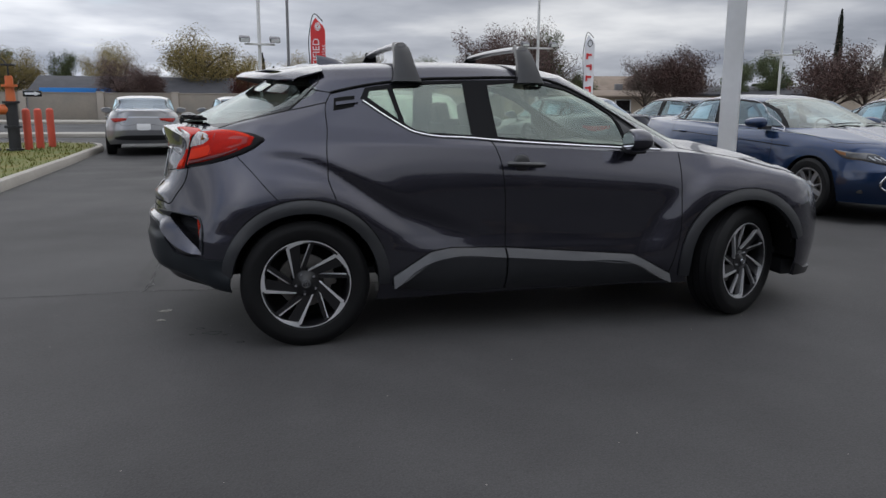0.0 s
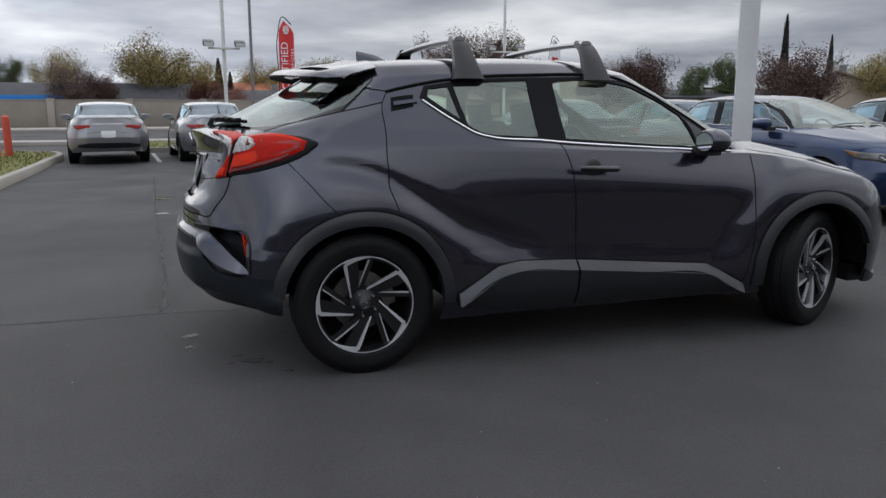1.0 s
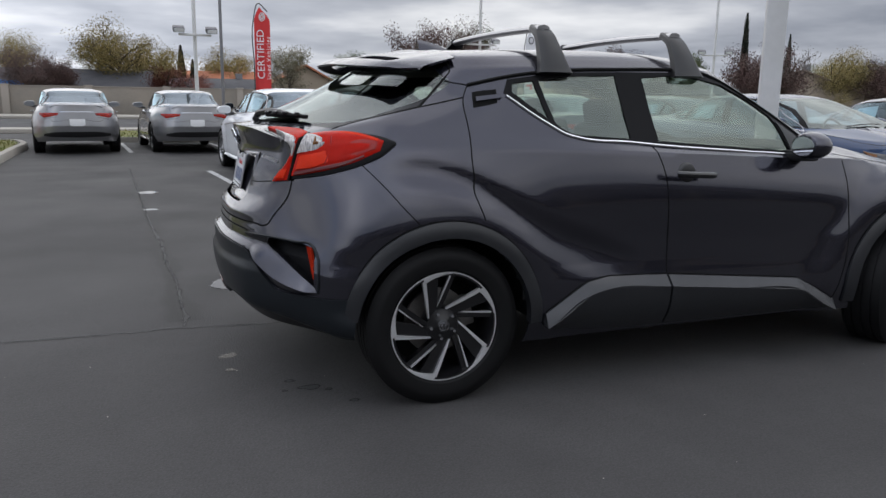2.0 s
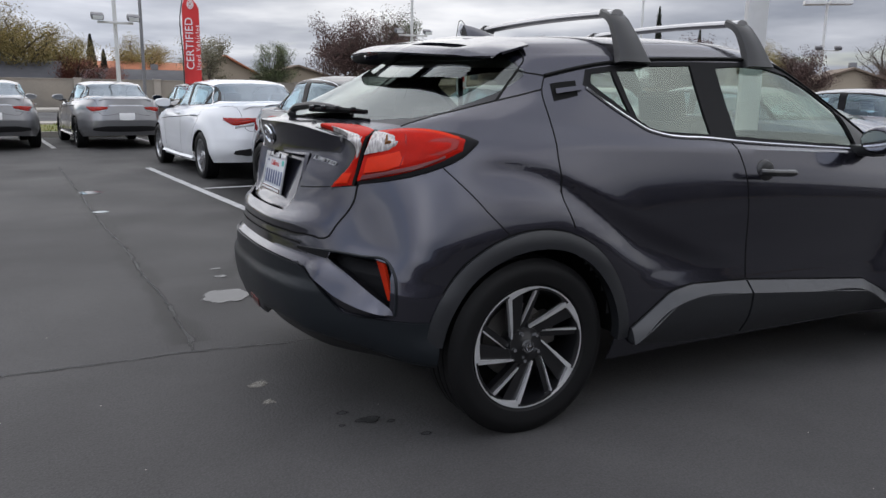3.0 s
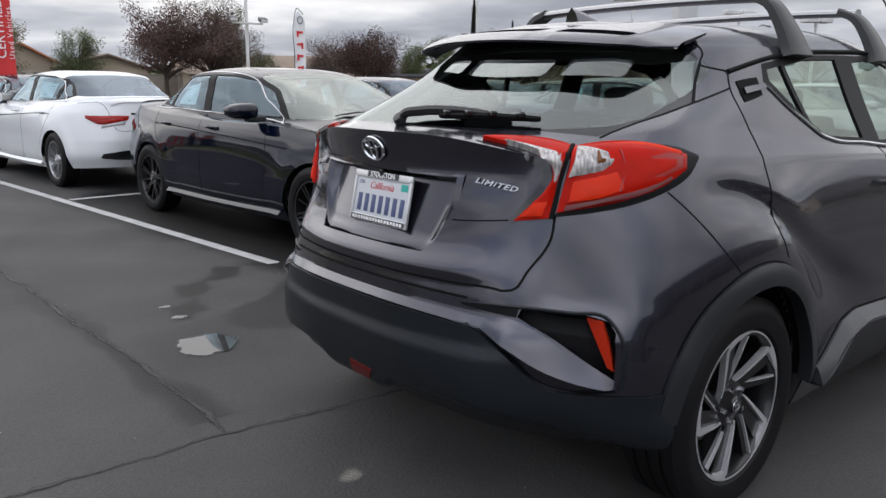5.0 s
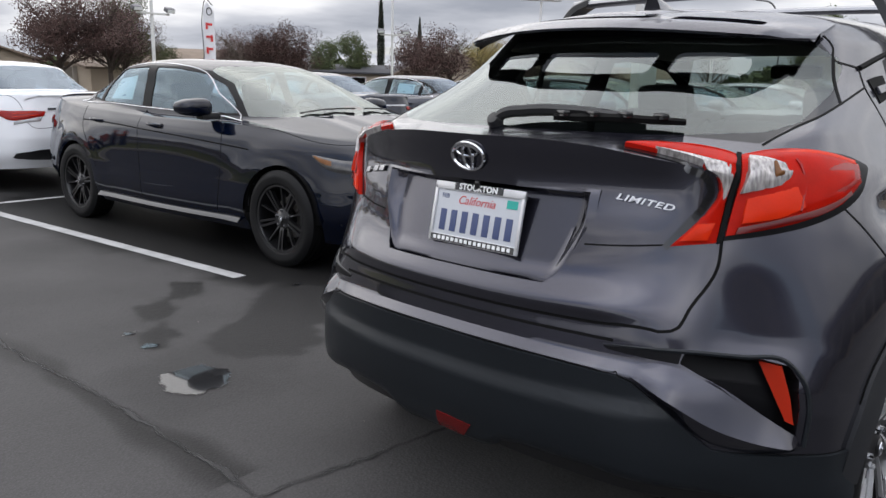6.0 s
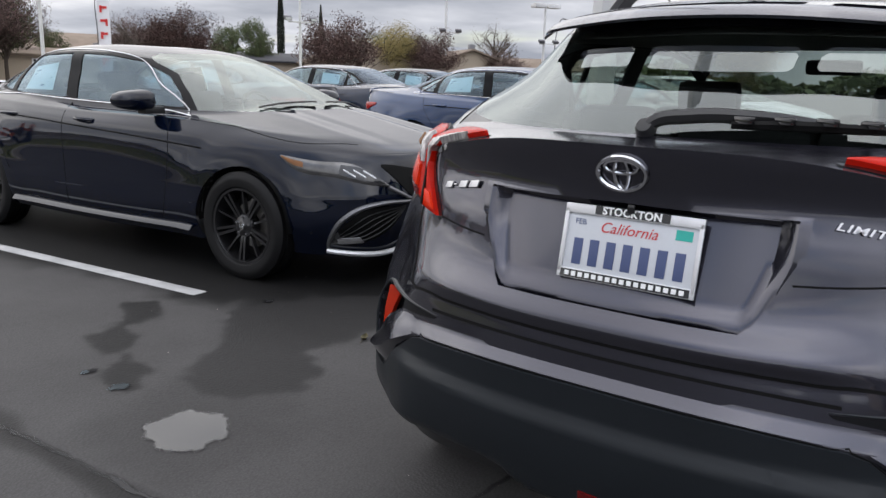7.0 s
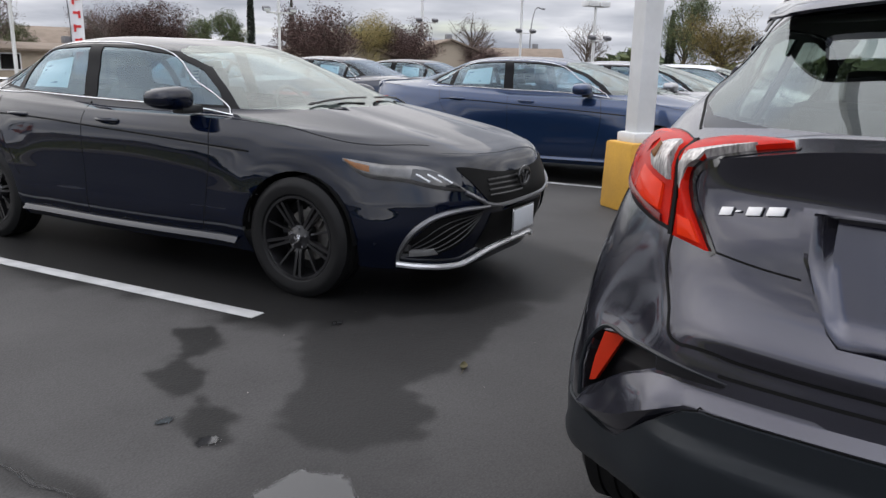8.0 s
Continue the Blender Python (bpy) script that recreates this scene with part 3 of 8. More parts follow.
BARK = material("bark", (0.085, 0.065, 0.05), 0.9, vary=0.3, scale=6)


def leaf_material(name, a, b):
    """Leaves that differ from clump to clump."""
    m = material(name, a, 0.75)
    t, bs = m.node_tree, m.node_tree.nodes["Principled BSDF"]
    geo = t.nodes.new("ShaderNodeNewGeometry")
    ramp = t.nodes.new("ShaderNodeValToRGB")
    ramp.color_ramp.elements[0].color = (*a, 1)
    ramp.color_ramp.elements[1].color = (*b, 1)
    t.links.new(geo.outputs["Random Per Island"], ramp.inputs["Fac"])
    t.links.new(ramp.outputs["Color"], bs.inputs["Base Color"])
    return m


LEAVES = {"olive": leaf_material("olive_leaves", (0.15, 0.13, 0.04), (0.32, 0.24, 0.085)), "brown": leaf_material("brown_leaves", (0.045, 0.022, 0.018), (0.095, 0.05, 0.04)),
          "green": leaf_material("green_leaves", (0.035, 0.055, 0.022), (0.11, 0.13, 0.045)), "cypress": leaf_material("cypress_leaves", (0.012, 0.020, 0.014), (0.03, 0.04, 0.024)),
          "blossom": leaf_material("pale_blossom", (0.13, 0.13, 0.06), (0.40, 0.36, 0.28)), "bare": leaf_material("dry_twigs", (0.08, 0.06, 0.05), (0.14, 0.11, 0.09)),
          "rust": leaf_material("rust_leaves", (0.13, 0.035, 0.03), (0.22, 0.08, 0.05))}

# ---------------------------------------------------------------- ground of the car park
def structure(name, bm, mat, label, category, kind="structure", parent=None):
    return tagged(part(name, bm, mat, parent), label, category, kind=kind)


def sheet(outline, z):
    bm = bmesh.new()
    bm.faces.new([bm.verts.new((x, y, z)) for x, y in outline])
    bmesh.ops.triangulate(bm, faces=bm.faces, ngon_method="EAR_CLIP")
    return bm


def wet_mesh(name, verts, faces, wet, mat):
    """A sheet whose dampness fades out towards its edge."""
    me = bpy.data.meshes.new(name)
    me.from_pydata(verts, [], faces)
    me.attributes.new("wet", "FLOAT", "POINT").data.foreach_set("value", wet)
    me.materials.append(mat)
    return new(name, me)


def blotch(points, z, ragged, mat, name, label, category, soft=0.03, cell=0.02, strength=1.0):
    """A patch with an uneven, soft edge round a few corners."""
    ring = [tuple(p[:2]) for p in spline([(*p, 0) for p in list(points) + [points[0]]], 6)[:-1]]
    A = np.array(ring)
    B = np.roll(A, -1, 0)
    lo, hi = A.min(0) - ragged - soft, A.max(0) + ragged + soft
    nx, ny = int((hi[0] - lo[0]) / cell) + 2, int((hi[1] - lo[1]) / cell) + 2
    verts, wet = [], []
    for j in range(ny):
        for i in range(nx):
            p = np.array([lo[0] + i * cell, lo[1] + j * cell])
            t = np.clip(((p - A) * (B - A)).sum(1) / (((B - A) ** 2).sum(1) + 1e-12), 0, 1)
            d = np.sqrt(((A + t[:, None] * (B - A) - p) ** 2).sum(1)).min()
            d = d if inside(p, ring) else -d
            v = Vector((p[0], p[1], z * 900))
            d += ragged * (noise.noise(v * (0.35 / ragged)) * 1.2 + noise.noise(v * (1.1 / ragged)) * 0.6)
            wet.append(float(smooth(-soft, soft, d)) * strength)
            verts.append((p[0], p[1], z))
    faces = [(j * nx + i, j * nx + i + 1, (j + 1) * nx + i + 1, (j + 1) * nx + i) for j in range(ny - 1) for i in range(nx - 1) if max(wet[j * nx + i], wet[j * nx + i + 1], wet[(j + 1) * nx + i], wet[(j + 1) * nx + i + 1]) > 0.01]
    return tagged(wet_mesh(name, verts, faces, wet, mat), label, category, kind="stuff")


bm = bmesh.new()
bmesh.ops.create_grid(bm, x_segments=2, y_segments=2, size=600)
structure("ground", bm, ASPHALT, "worn dark grey asphalt car park, damp in places", "ground")


def stripe(a, b, width, z=0.004, wobble=0.0):
    a, b = Vector((*a, 0)), Vector((*b, 0))
    way = (b - a).normalized()
    side = Vector((-way.y, way.x, 0)) * width / 2
    bm = bmesh.new()
    n = max(2, int((b - a).length / 0.25))
    rows = []
    for i in range(n + 1):
        p = a.lerp(b, i / n)
        s = 1 + wobble * noise.noise(p * 3.0)
        rows.append([bm.verts.new(p + side * s + Vector((0, 0, z))), bm.verts.new(p - side * s + Vector((0, 0, z)))])
    for p, q in zip(rows, rows[1:]):
        bm.faces.new((p[0], p[1], q[1], q[0]))
    return bm


lines = [((.486, 3.0), (-.185, 10.3)), ((.18, 7.17), (15.0, 8.45)), ((3.15, 3.22), (2.80, 7.3)), ((5.93, 3.2), (5.58, 7.55)), ((8.6, 3.4), (8.25, 7.8)), ((11.3, 3.6), (10.95, 8.0)), ((2.62, 8.2), (2.4, 12.0)), ((5.3, 8.3), (5.05, 12.4)), ((8.0, 8.5), (7.75, 12.6)), ((.75, 15.6), (.4, 19.3)), ((-1.55, 15.3), (-1.9, 19.3)), ((3.2, 15.8), (2.85, 19.4))]
for a, b in lines:
    structure("parking_line", stripe(a, b, .10, .004, .12), LINE_WHITE, "worn white painted parking bay line", "line")


def crack(points, width, seed, mat, name, label, z=0.003, wander=0.4, kind="structure"):
    """A wandering band along points, fading out on both sides."""
    pts = spline([(*p, 0) for p in points], 40)
    verts, wet, faces = [], [], []
    for i, p in enumerate(pts):
        way = pts[min(i + 1, len(pts) - 1)] - pts[max(i - 1, 0)]
        way /= np.linalg.norm(way) + 1e-9
        side = np.array([-way[1], way[0], 0])
        v = Vector(p) * (0.5 / width) + Vector((seed, 0, 0))
        w = width * (0.75 + 0.7 * noise.noise(v * 0.5))
        off = side * width * wander * (noise.noise(v * 0.7 + Vector((0, 9, 0))) + 0.6 * noise.noise(v * 2))
        for k, a in ((-1, 0.0), (-.45, .8), (0, 1.0), (.45, .8), (1, 0.0)):
            verts.append(tuple(p + off + side * k * w / 2 + (0, 0, z)))
            wet.append(a * float(np.clip((0.8 if kind == "structure" else 1.15) + 0.9 * noise.noise(v * 0.35 + Vector((0, 0, 5))), 0, 1)))
    for i in range(len(pts) - 1):
        for k in range(4):
            faces.append((i * 5 + k, (i + 1) * 5 + k, (i + 1) * 5 + k + 1, i * 5 + k + 1))
    return tagged(wet_mesh(name, verts, [f[::-1] for f in faces], wet, mat), label, "crack" if kind == "structure" else "stain", kind=kind)


crack_label = "dark old crack across the asphalt"
crack([(-6.5, .72), (-4.2, .60), (-2.6, .66), (-1.75, .615), (-1.37, .602), (-1.0, .605), (-.74, .575), (-.46, .54), (.5, .50), (2.2, .42), (4.0, .46)], .034, 2, TAR_SOFT, "crack", crack_label, .0036)
crack([(-1.0, .60), (-.99, .69), (-.99, 1.2), (-1.0, 1.7), (-1.05, 2.35), (-1.07, 3.15), (-1.17, 4.5), (-1.25, 6.0), (-1.35, 8.0), (-1.5, 11.0)], .044, 3, TAR_SOFT, "crack", crack_label, .0034)
crack([(-.97, .75), (-1.0, 1.5), (-1.04, 2.2), (-1.08, 3.1), (-1.15, 4.5), (-1.28, 6.5), (-1.4, 9)], .24, 7, DAMP_SHADE, "stain", "damp band along a crack", .0010, .3, "stuff")


def damp_ground(name, label, lo, hi, cell, pools, z):
    """One sheet of asphalt whose dampness is the most of several ragged pools: corners, raggedness, softness, strength."""
    nx, ny = int((hi[0] - lo[0]) / cell) + 1, int((hi[1] - lo[1]) / cell) + 1
    X, Y = np.meshgrid(lo[0] + cell * np.arange(nx), lo[1] + cell * np.arange(ny))
    wet = np.zeros((ny, nx))
    for k, (points, ragged, soft, strength) in enumerate(pools):
        A = spline([(*p, 0) for p in list(points) + [points[0]]], 6)[:-1, :2]
        B = np.roll(A, -1, 0)
        best, hit = np.full((ny, nx), 1e9), np.zeros((ny, nx), bool)
        for (ax, ay), (bx, by) in zip(A, B):
            t = np.clip(((X - ax) * (bx - ax) + (Y - ay) * (by - ay)) / ((bx - ax) ** 2 + (by - ay) ** 2 + 1e-12), 0, 1)
            best = np.minimum(best, np.hypot(ax + t * (bx - ax) - X, ay + t * (by - ay) - Y))
            hit ^= ((ay > Y) != (by > Y)) & (X < (bx - ax) * (Y - ay) / (by - ay + 1e-12) + ax)
        dist = np.where(hit, best, -best)
        near = dist > -(ragged * 2 + soft)
        for j, i in zip(*np.nonzero(near)):
            v = Vector((X[j, i], Y[j, i], 3.1 * k))
            dist[j, i] += ragged * (noise.noise(v * (0.30 / ragged)) * 1.3 + noise.noise(v * (1.0 / ragged)) * 0.7)
        wet = np.maximum(wet, smooth(-soft, soft, dist) * strength * near)
    verts = np.stack([X, Y, np.full_like(X, z)], -1).reshape(-1, 3).tolist()
    faces = [(j * nx + i, j * nx + i + 1, (j + 1) * nx + i + 1, (j + 1) * nx + i) for j in range(ny - 1) for i in range(nx - 1) if wet[j:j + 2, i:i + 2].max() > 0.004]
    return tagged(wet_mesh(name, verts, faces, wet.ravel().tolist(), DAMP_SHADE), label, "stain", kind="stuff")


damp_ground("stain", "dark damp trails on the asphalt round a parked car, its shade painted in beneath", (-1.3, .9), (3.6, 8.0), .025, [
    ([(.10, 3.14), (.0, 3.0), (-.16, 2.90), (-.34, 2.74), (-.42, 2.45), (-.58, 2.25), (-.60, 2.08), (-.40, 2.20), (-.30, 2.45), (-.14, 2.68), (.22, 3.06)], .07, .022, .95),
    ([(.50, 2.66), (.10, 2.36), (-.20, 2.10), (-.43, 1.80), (-.40, 1.70), (-.24, 1.63), (.05, 1.67), (.22, 1.86), (.45, 1.80), (.72, 1.82), (.95, 1.9), (1.3, 1.85), (1.5, 2.0), (1.1, 2.5), (.8, 2.7)], .10, .03, .75),
    # under the black saloon: wet ground with the car's shade darkened into it
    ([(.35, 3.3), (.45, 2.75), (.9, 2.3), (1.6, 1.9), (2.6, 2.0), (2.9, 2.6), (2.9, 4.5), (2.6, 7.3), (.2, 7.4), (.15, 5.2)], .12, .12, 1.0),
    ([(-.9, 1.9), (-.3, 1.95), (-.25, 1.5), (-.5, 1.25), (-.9, 1.35)], .09, .10, .28)], .0006)
# wet patch in the blue car's outline, its shade put into the colour
damp_ground("stain", "wet asphalt under the blue car, darkened for its shade", (5.4, 1.2), (8.8, 7.4), .08, [([(6.0, 3.3), (6.1, 2.2), (7.0, 1.6), (8.2, 2.0), (8.2, 6.8), (5.9, 7.0)], .12, .14, 1.0)], .0006)
water = "shallow puddle mirroring the cloudy sky"
for k, (pts, rag, zz) in enumerate([([(-.72, 1.75), (-.60, 1.755), (-.50, 1.69), (-.515, 1.54), (-.63, 1.445), (-.76, 1.485), (-.775, 1.63)], .03, .0046), ([(-.62, 2.13), (-.57, 2.17), (-.53, 2.13), (-.57, 2.10)], .015, .0044),
                                 ([(-1.32, 7.30), (-1.20, 7.38), (-1.06, 7.28), (-1.10, 7.12), (-1.25, 7.08)], .03, .0044), ([(-1.24, 5.52), (-1.16, 5.60), (-1.08, 5.52), (-1.15, 5.44)], .02, .0044), ([(-.59, 2.38), (-.56, 2.41), (-.52, 2.39), (-.55, 2.36)], .010, .0044), ([(.59, 2.59), (.63, 2.62), (.67, 2.59), (.63, 2.56)], .012, .0044)]):
    blotch(pts, zz, rag, WATER_SOFT, "puddle", water, "puddle", .008, .010)
for k, (x, y, r) in enumerate([(-.81, .045, .045), (-.817, -.17, .025)]):
    blotch([(x + r * math.cos(a), y + r * math.sin(a) * .8) for a in np.linspace(0, TAU, 7)[:-1]], .003, r * .35, PALE_SOFT, "stain", "small pale blot on the asphalt", "stain", .012, .008, .45)
for k, (x, y, r) in enumerate([(-.504, -.513, .034), (-.58, -.41, .018), (-.43, -.56, .014), (-.62, -.52, .010), (-.35, -.72, .016)]):
    blotch([(x + r * math.cos(a) * 1.3, y + r * math.sin(a) * .8) for a in np.linspace(0, TAU, 7)[:-1]], .003, r * .5, TAR_SOFT, "stain", "small dark wet spot on the asphalt", "stain", .006, .005)
rng = random.Random(5)
litter = bmesh.new()
for k in range(120):
    x, y = rng.uniform(-4, 3.5), rng.uniform(-4.5, 3.0)
    s = rng.uniform(.002, .005)
    add_box(litter, (s, s * rng.uniform(.6, 1.4), s * .5), Matrix.Translation((x, y, s * .2)) @ Matrix.Rotation(rng.uniform(0, 3), 4, "Z"))
structure("grit", litter, CONCRETE, "scattered pale grit and crumbs", "grit", "stuff")
# a curled leaf lying on the damp asphalt
leaf_mat = material("withered_leaf", (0.045, 0.050, 0.018), 0.7, vary=0.4, scale=60, second=(0.09, 0.06, 0.025), patch=40)
leaf = thing("leaf", "withered olive leaf curled on the damp asphalt", "leaf", m=Matrix.Translation((.51, 1.76, .0012)) @ Matrix.Rotation(.5, 4, "Z"))
rows = []
for i in range(9):
    u = i / 8
    half_w = .017 * math.sin(math.pi * u) ** .8 + .0008
    rows.append([(-.04 + .08 * u, half_w * v, .004 + .010 * v * v + .006 * (2 * u - 1) ** 2) for v in (-1, -.5, 0, .5, 1)])
part("blade", thicken(grid_bm(np.array(rows)), .0006), leaf_mat, leaf)
stalk = bmesh.new()
add_tube(stalk, [(-.040, 0, .010), (-.052, .004, .006), (-.066, .010, .0012)], .0012, 5)
part("stalk", stalk, leaf_mat, leaf)

# ---------------------------------------------------------------- verges, street and wall
def kerb(points, name="kerb"):
    """A concrete kerb, 15 cm high, with a rounded front edge."""
    bm = bmesh.new()
    pts = spline([(*p, 0) for p in points], 6)
    prof = [(0, 0), (.012, .13), (.03, .15), (.15, .152), (.15, 0)]
    rows = []
    for i, p in enumerate(pts):
        way = pts[min(i + 1, len(pts) - 1)] - pts[max(i - 1, 0)]
        way /= np.linalg.norm(way)
        side = np.array([-way[1], way[0], 0])
        rows.append([bm.verts.new(p + side * d + (0, 0, h)) for d, h in prof])
    for a, b in zip(rows, rows[1:]):
        for k in range(len(prof) - 1):
            bm.faces.new((a[k], b[k], b[k + 1], a[k + 1]))
    bmesh.ops.recalc_face_normals(bm, faces=bm.faces)
    return structure(name, bm, CONCRETE, "pale concrete kerb round a grass verge", "kerb")


kerb([(-3.68, 6.4), (-3.72, 9), (-3.85, 15), (-4.0, 17.6), (-4.35, 18.6), (-5.2, 19.1), (-8, 19.3), (-16, 19.6)])
kerb([(16, 20.2), (8, 20.0), (2.5, 19.85), (-1.2, 19.7), (-2.2, 19.9), (-2.5, 20.8), (-2.5, 24.0)])


def tufts(outline, count, seed, z=0.12):
    """Many short blades on a verge."""
    rng = random.Random(seed)
    xs, ys = [p[0] for p in outline], [p[1] for p in outline]
    verts, faces = [], []
    while len(faces) < count:
        x, y = rng.uniform(min(xs), max(xs)), rng.uniform(min(ys), max(ys))
        if not inside((x, y), outline):
            continue
        a, h, w = rng.uniform(0, TAU), rng.uniform(.03, .09), rng.uniform(.008, .02)
        dx, dy = w * math.cos(a), w * math.sin(a)
        k = len(verts)
        verts += [(x - dx, y - dy, z), (x + dx, y + dy, z), (x + rng.uniform(-.03, .03), y + rng.uniform(-.03, .03), z + h)]
        faces.append((k, k + 1, k + 2))
    me = bpy.data.meshes.new("grass")
    me.from_pydata(verts, [], faces)
    me.materials.append(GRASS)
    return tagged(new("grass", me), "short winter grass blades on the verge", "grass", kind="stuff")


left_verge = [(-3.83, 6.5), (-3.85, 9), (-3.98, 15), (-4.15, 17.5), (-4.5, 18.45), (-5.3, 18.95), (-16, 19.45), (-16, 6.5)]
right_verge = [(-2.35, 20.0), (-1.2, 19.84), (8, 20.15), (16, 20.35), (30, 21), (30, 25.5), (-2.35, 24.5)]
structure("verge", sheet(left_verge, .135), GRASS, "patchy green and yellow grass verge", "verge")
structure("verge", sheet(right_verge, .135), GRASS, "patchy green and yellow grass verge", "verge")
tufts(left_verge, 9000, 3, .13)
tufts(right_verge, 6000, 4, .13)
structure("road", sheet([(-90, 27.5), (90, 29.5), (90, 41.5), (-90, 43)], .003), ROAD, "grey asphalt street beyond the lot", "road")
bm = bmesh.new()
add_box(bm, (180, 1.6, .15), Matrix.Translation((0, 26.2, .075)) @ Matrix.Rotation(radians(.6), 4, "Z"), .02)
structure("pavement", bm, CONCRETE, "pale concrete pavement beside the street", "pavement")
bm = bmesh.new()
add_box(bm, (180, 5.0, .15), Matrix.Translation((0, 46.3, .075)), .02)
structure("pavement", bm, CONCRETE, "pale concrete pavement below the block wall", "pavement")
wall = thing("block_wall", "tan concrete block wall with square piers along the street", "wall", kind="structure")
for k in range(17):
    x = -46 + 4.6 * k
    bm = bmesh.new()
    add_box(bm, (4.2, .2, 1.72), Matrix.Translation((x + 2.3, 49.5, .95)), .01)
    add_box(bm, (4.2, .26, .08), Matrix.Translation((x + 2.3, 49.5, 1.84)), .01)
    part("wall_panel", bm, BLOCK, wall)
    bm = bmesh.new()
    add_box(bm, (.42, .42, 1.86), Matrix.Translation((x, 49.5, .93)), .02)
    add_box(bm, (.48, .48, .08), Matrix.Translation((x, 49.5, 1.90)), .02)
    part("wall_pier", bm, BLOCK_PALE, wall)
sign = thing("arrow_sign", "small black and white street arrow sign on a post", "sign", m=Matrix.Translation((-12.2, 44.0, 0)))
bm = bmesh.new()
add_tube(bm, [(0, 0, 0), (0, 0, 2.0)], .035, 8)
part("post", bm, GREY_POST, sign)
bm = bmesh.new()
add_box(bm, (1.0, .02, .34), Matrix.Translation((.3, -.05, 1.72)), .01)
panel = part("panel", bm, GLOSS_BLACK, sign)
bm = bmesh.new()
add_prism(bm, [(-.1, -.06), (.42, -.06), (.42, -.12), (.72, 0), (.42, .12), (.42, .06), (-.1, .06)], 0, .004, Matrix.Translation((0, -.062, 1.72)) @ Matrix.Rotation(radians(90), 4, "X"))
part("arrow", bm, INK_WHITE, panel)


# ---------------------------------------------------------------- houses
def house(label, x, y, w, d, eave, ridge, roof, turn=0, wall_mat=STUCCO, fascia=None, windows=2):
    hs = thing("house", label, "house", m=Matrix.Translation((x, y, 0)) @ Matrix.Rotation(radians(turn), 4, "Z"))
    bm = bmesh.new()
    add_prism(bm, [(-w / 2, 0), (w / 2, 0), (w / 2, eave), (-w / 2, eave)], -d / 2, d / 2, Matrix.Rotation(radians(90), 4, "X"))
    add_prism(bm, [(-d / 2, eave), (d / 2, eave), (0, ridge - .05)], -w / 2, w / 2, Matrix.Rotation(radians(90), 4, "Z") @ Matrix.Rotation(radians(90), 4, "X"))
    bmesh.ops.recalc_face_normals(bm, faces=bm.faces)
    part("wall", bm, wall_mat, hs)
    bm = bmesh.new()
    for s in (-1, 1):
        a, run = math.atan2(ridge - eave, d / 2), math.hypot(ridge - eave, d / 2) + .5
        add_box(bm, (w + .8, run, .14), Matrix.Translation((0, s * (d / 4 + .2), (eave + ridge) / 2 - .05)) @ Matrix.Rotation(-s * a, 4, "X"), .02)
    r = part("roof", bm, roof, hs)
    bm = bmesh.new()
    add_box(bm, (.5, .5, .8), Matrix.Translation((w * .25, .4, ridge + .1)), .02)
    part("roof_vent", bm, GREY_POST, r)
    if fascia:
        bm = bmesh.new()
        add_box(bm, (w * .52, .08, .42), Matrix.Translation((-w * .2, -d / 2 - .55, eave + .05)), .01)
        part("fascia", bm, fascia, hs, "bright blue fascia board")
    for k in range(windows):
        bm = bmesh.new()
        add_box(bm, (1.2, .06, 1.0), Matrix.Translation((-w / 2 + w * (k + 1) / (windows + 1), -d / 2 - .02, eave * .6)), .01)
        win = part("window", bm, INK_WHITE, hs)
        bm = bmesh.new()
        add_box(bm, (1.05, .04, .85), Matrix.Translation((-w / 2 + w * (k + 1) / (windows + 1), -d / 2 - .045, eave * .6)), .0)
        part("pane", bm, GLOSS_BLACK, win)
    return hs


house("long low house with a dark shingle roof and blue fascia", -7.6, 57, 13, 7, 1.95, 3.05, ROOF_DARK, 0, STUCCO, BLUE_TRIM)
house("low house with a dark shingle roof", 4.0, 60, 7, 7, 1.9, 2.7, ROOF_DARK)
house("house with an orange clay tile roof", 4.6, 68, 8, 7, 2.3, 3.5, ROOF_CLAY, 0)
house("house with a steep orange clay tile roof", 10.9, 62, 5.5, 7, 2.0, 3.9, ROOF_CLAY, 90)
house("small tan house with a pale chimney", 16.2, 60, 5, 6, 2.4, 3.3, ROOF_TAN, 90)
house("low tan commercial building with a dark roof", 24.5, 49, 12, 7, 1.9, 2.3, ROOF_TAN, -8)
house("low building with a flat dark roof and vents", 37.5, 49, 15, 8, 2.1, 2.7, ROOF_DARK, -30)
house("grey gabled house behind the parked cars", 43.6, 40.5, 7, 8, 2.1, 3.7, ROOF_TAN, -130)
house("second gabled house with a tan roof", 53.5, 37, 7, 8, 2.1, 3.5, ROOF_TAN, -130)
house("low house with a bright tan roof", 61.5, 34, 8, 6, 2.2, 3.1, ROOF_TAN, -60)
house("brown shingled house beyond the lot", 33.5, 56, 9, 7, 2.2, 3.6, ROOF_TAN, -25)
house("low shingled house between the trees", 25.5, 57, 8, 6, 2.0, 3.0, ROOF_TAN, -10)


# a plain unseen showroom, added behind the camera to darken reflections and near ground
showroom = thing("showroom", "plain grey building with dark glazing, unseen, added to darken reflections", "building", m=Matrix.Translation((0, -21, 0)))
bm = bmesh.new()
add_box(bm, (88, 8, 4.1), Matrix.Translation((20, -4, 2.05)), .05)
part("wall", bm, STUCCO, showroom)
bm = bmesh.new()
add_box(bm, (89, 9.5, .5), Matrix.Translation((20, -3.6, 4.3)), .05)
part("roof", bm, ROOF_DARK, showroom)
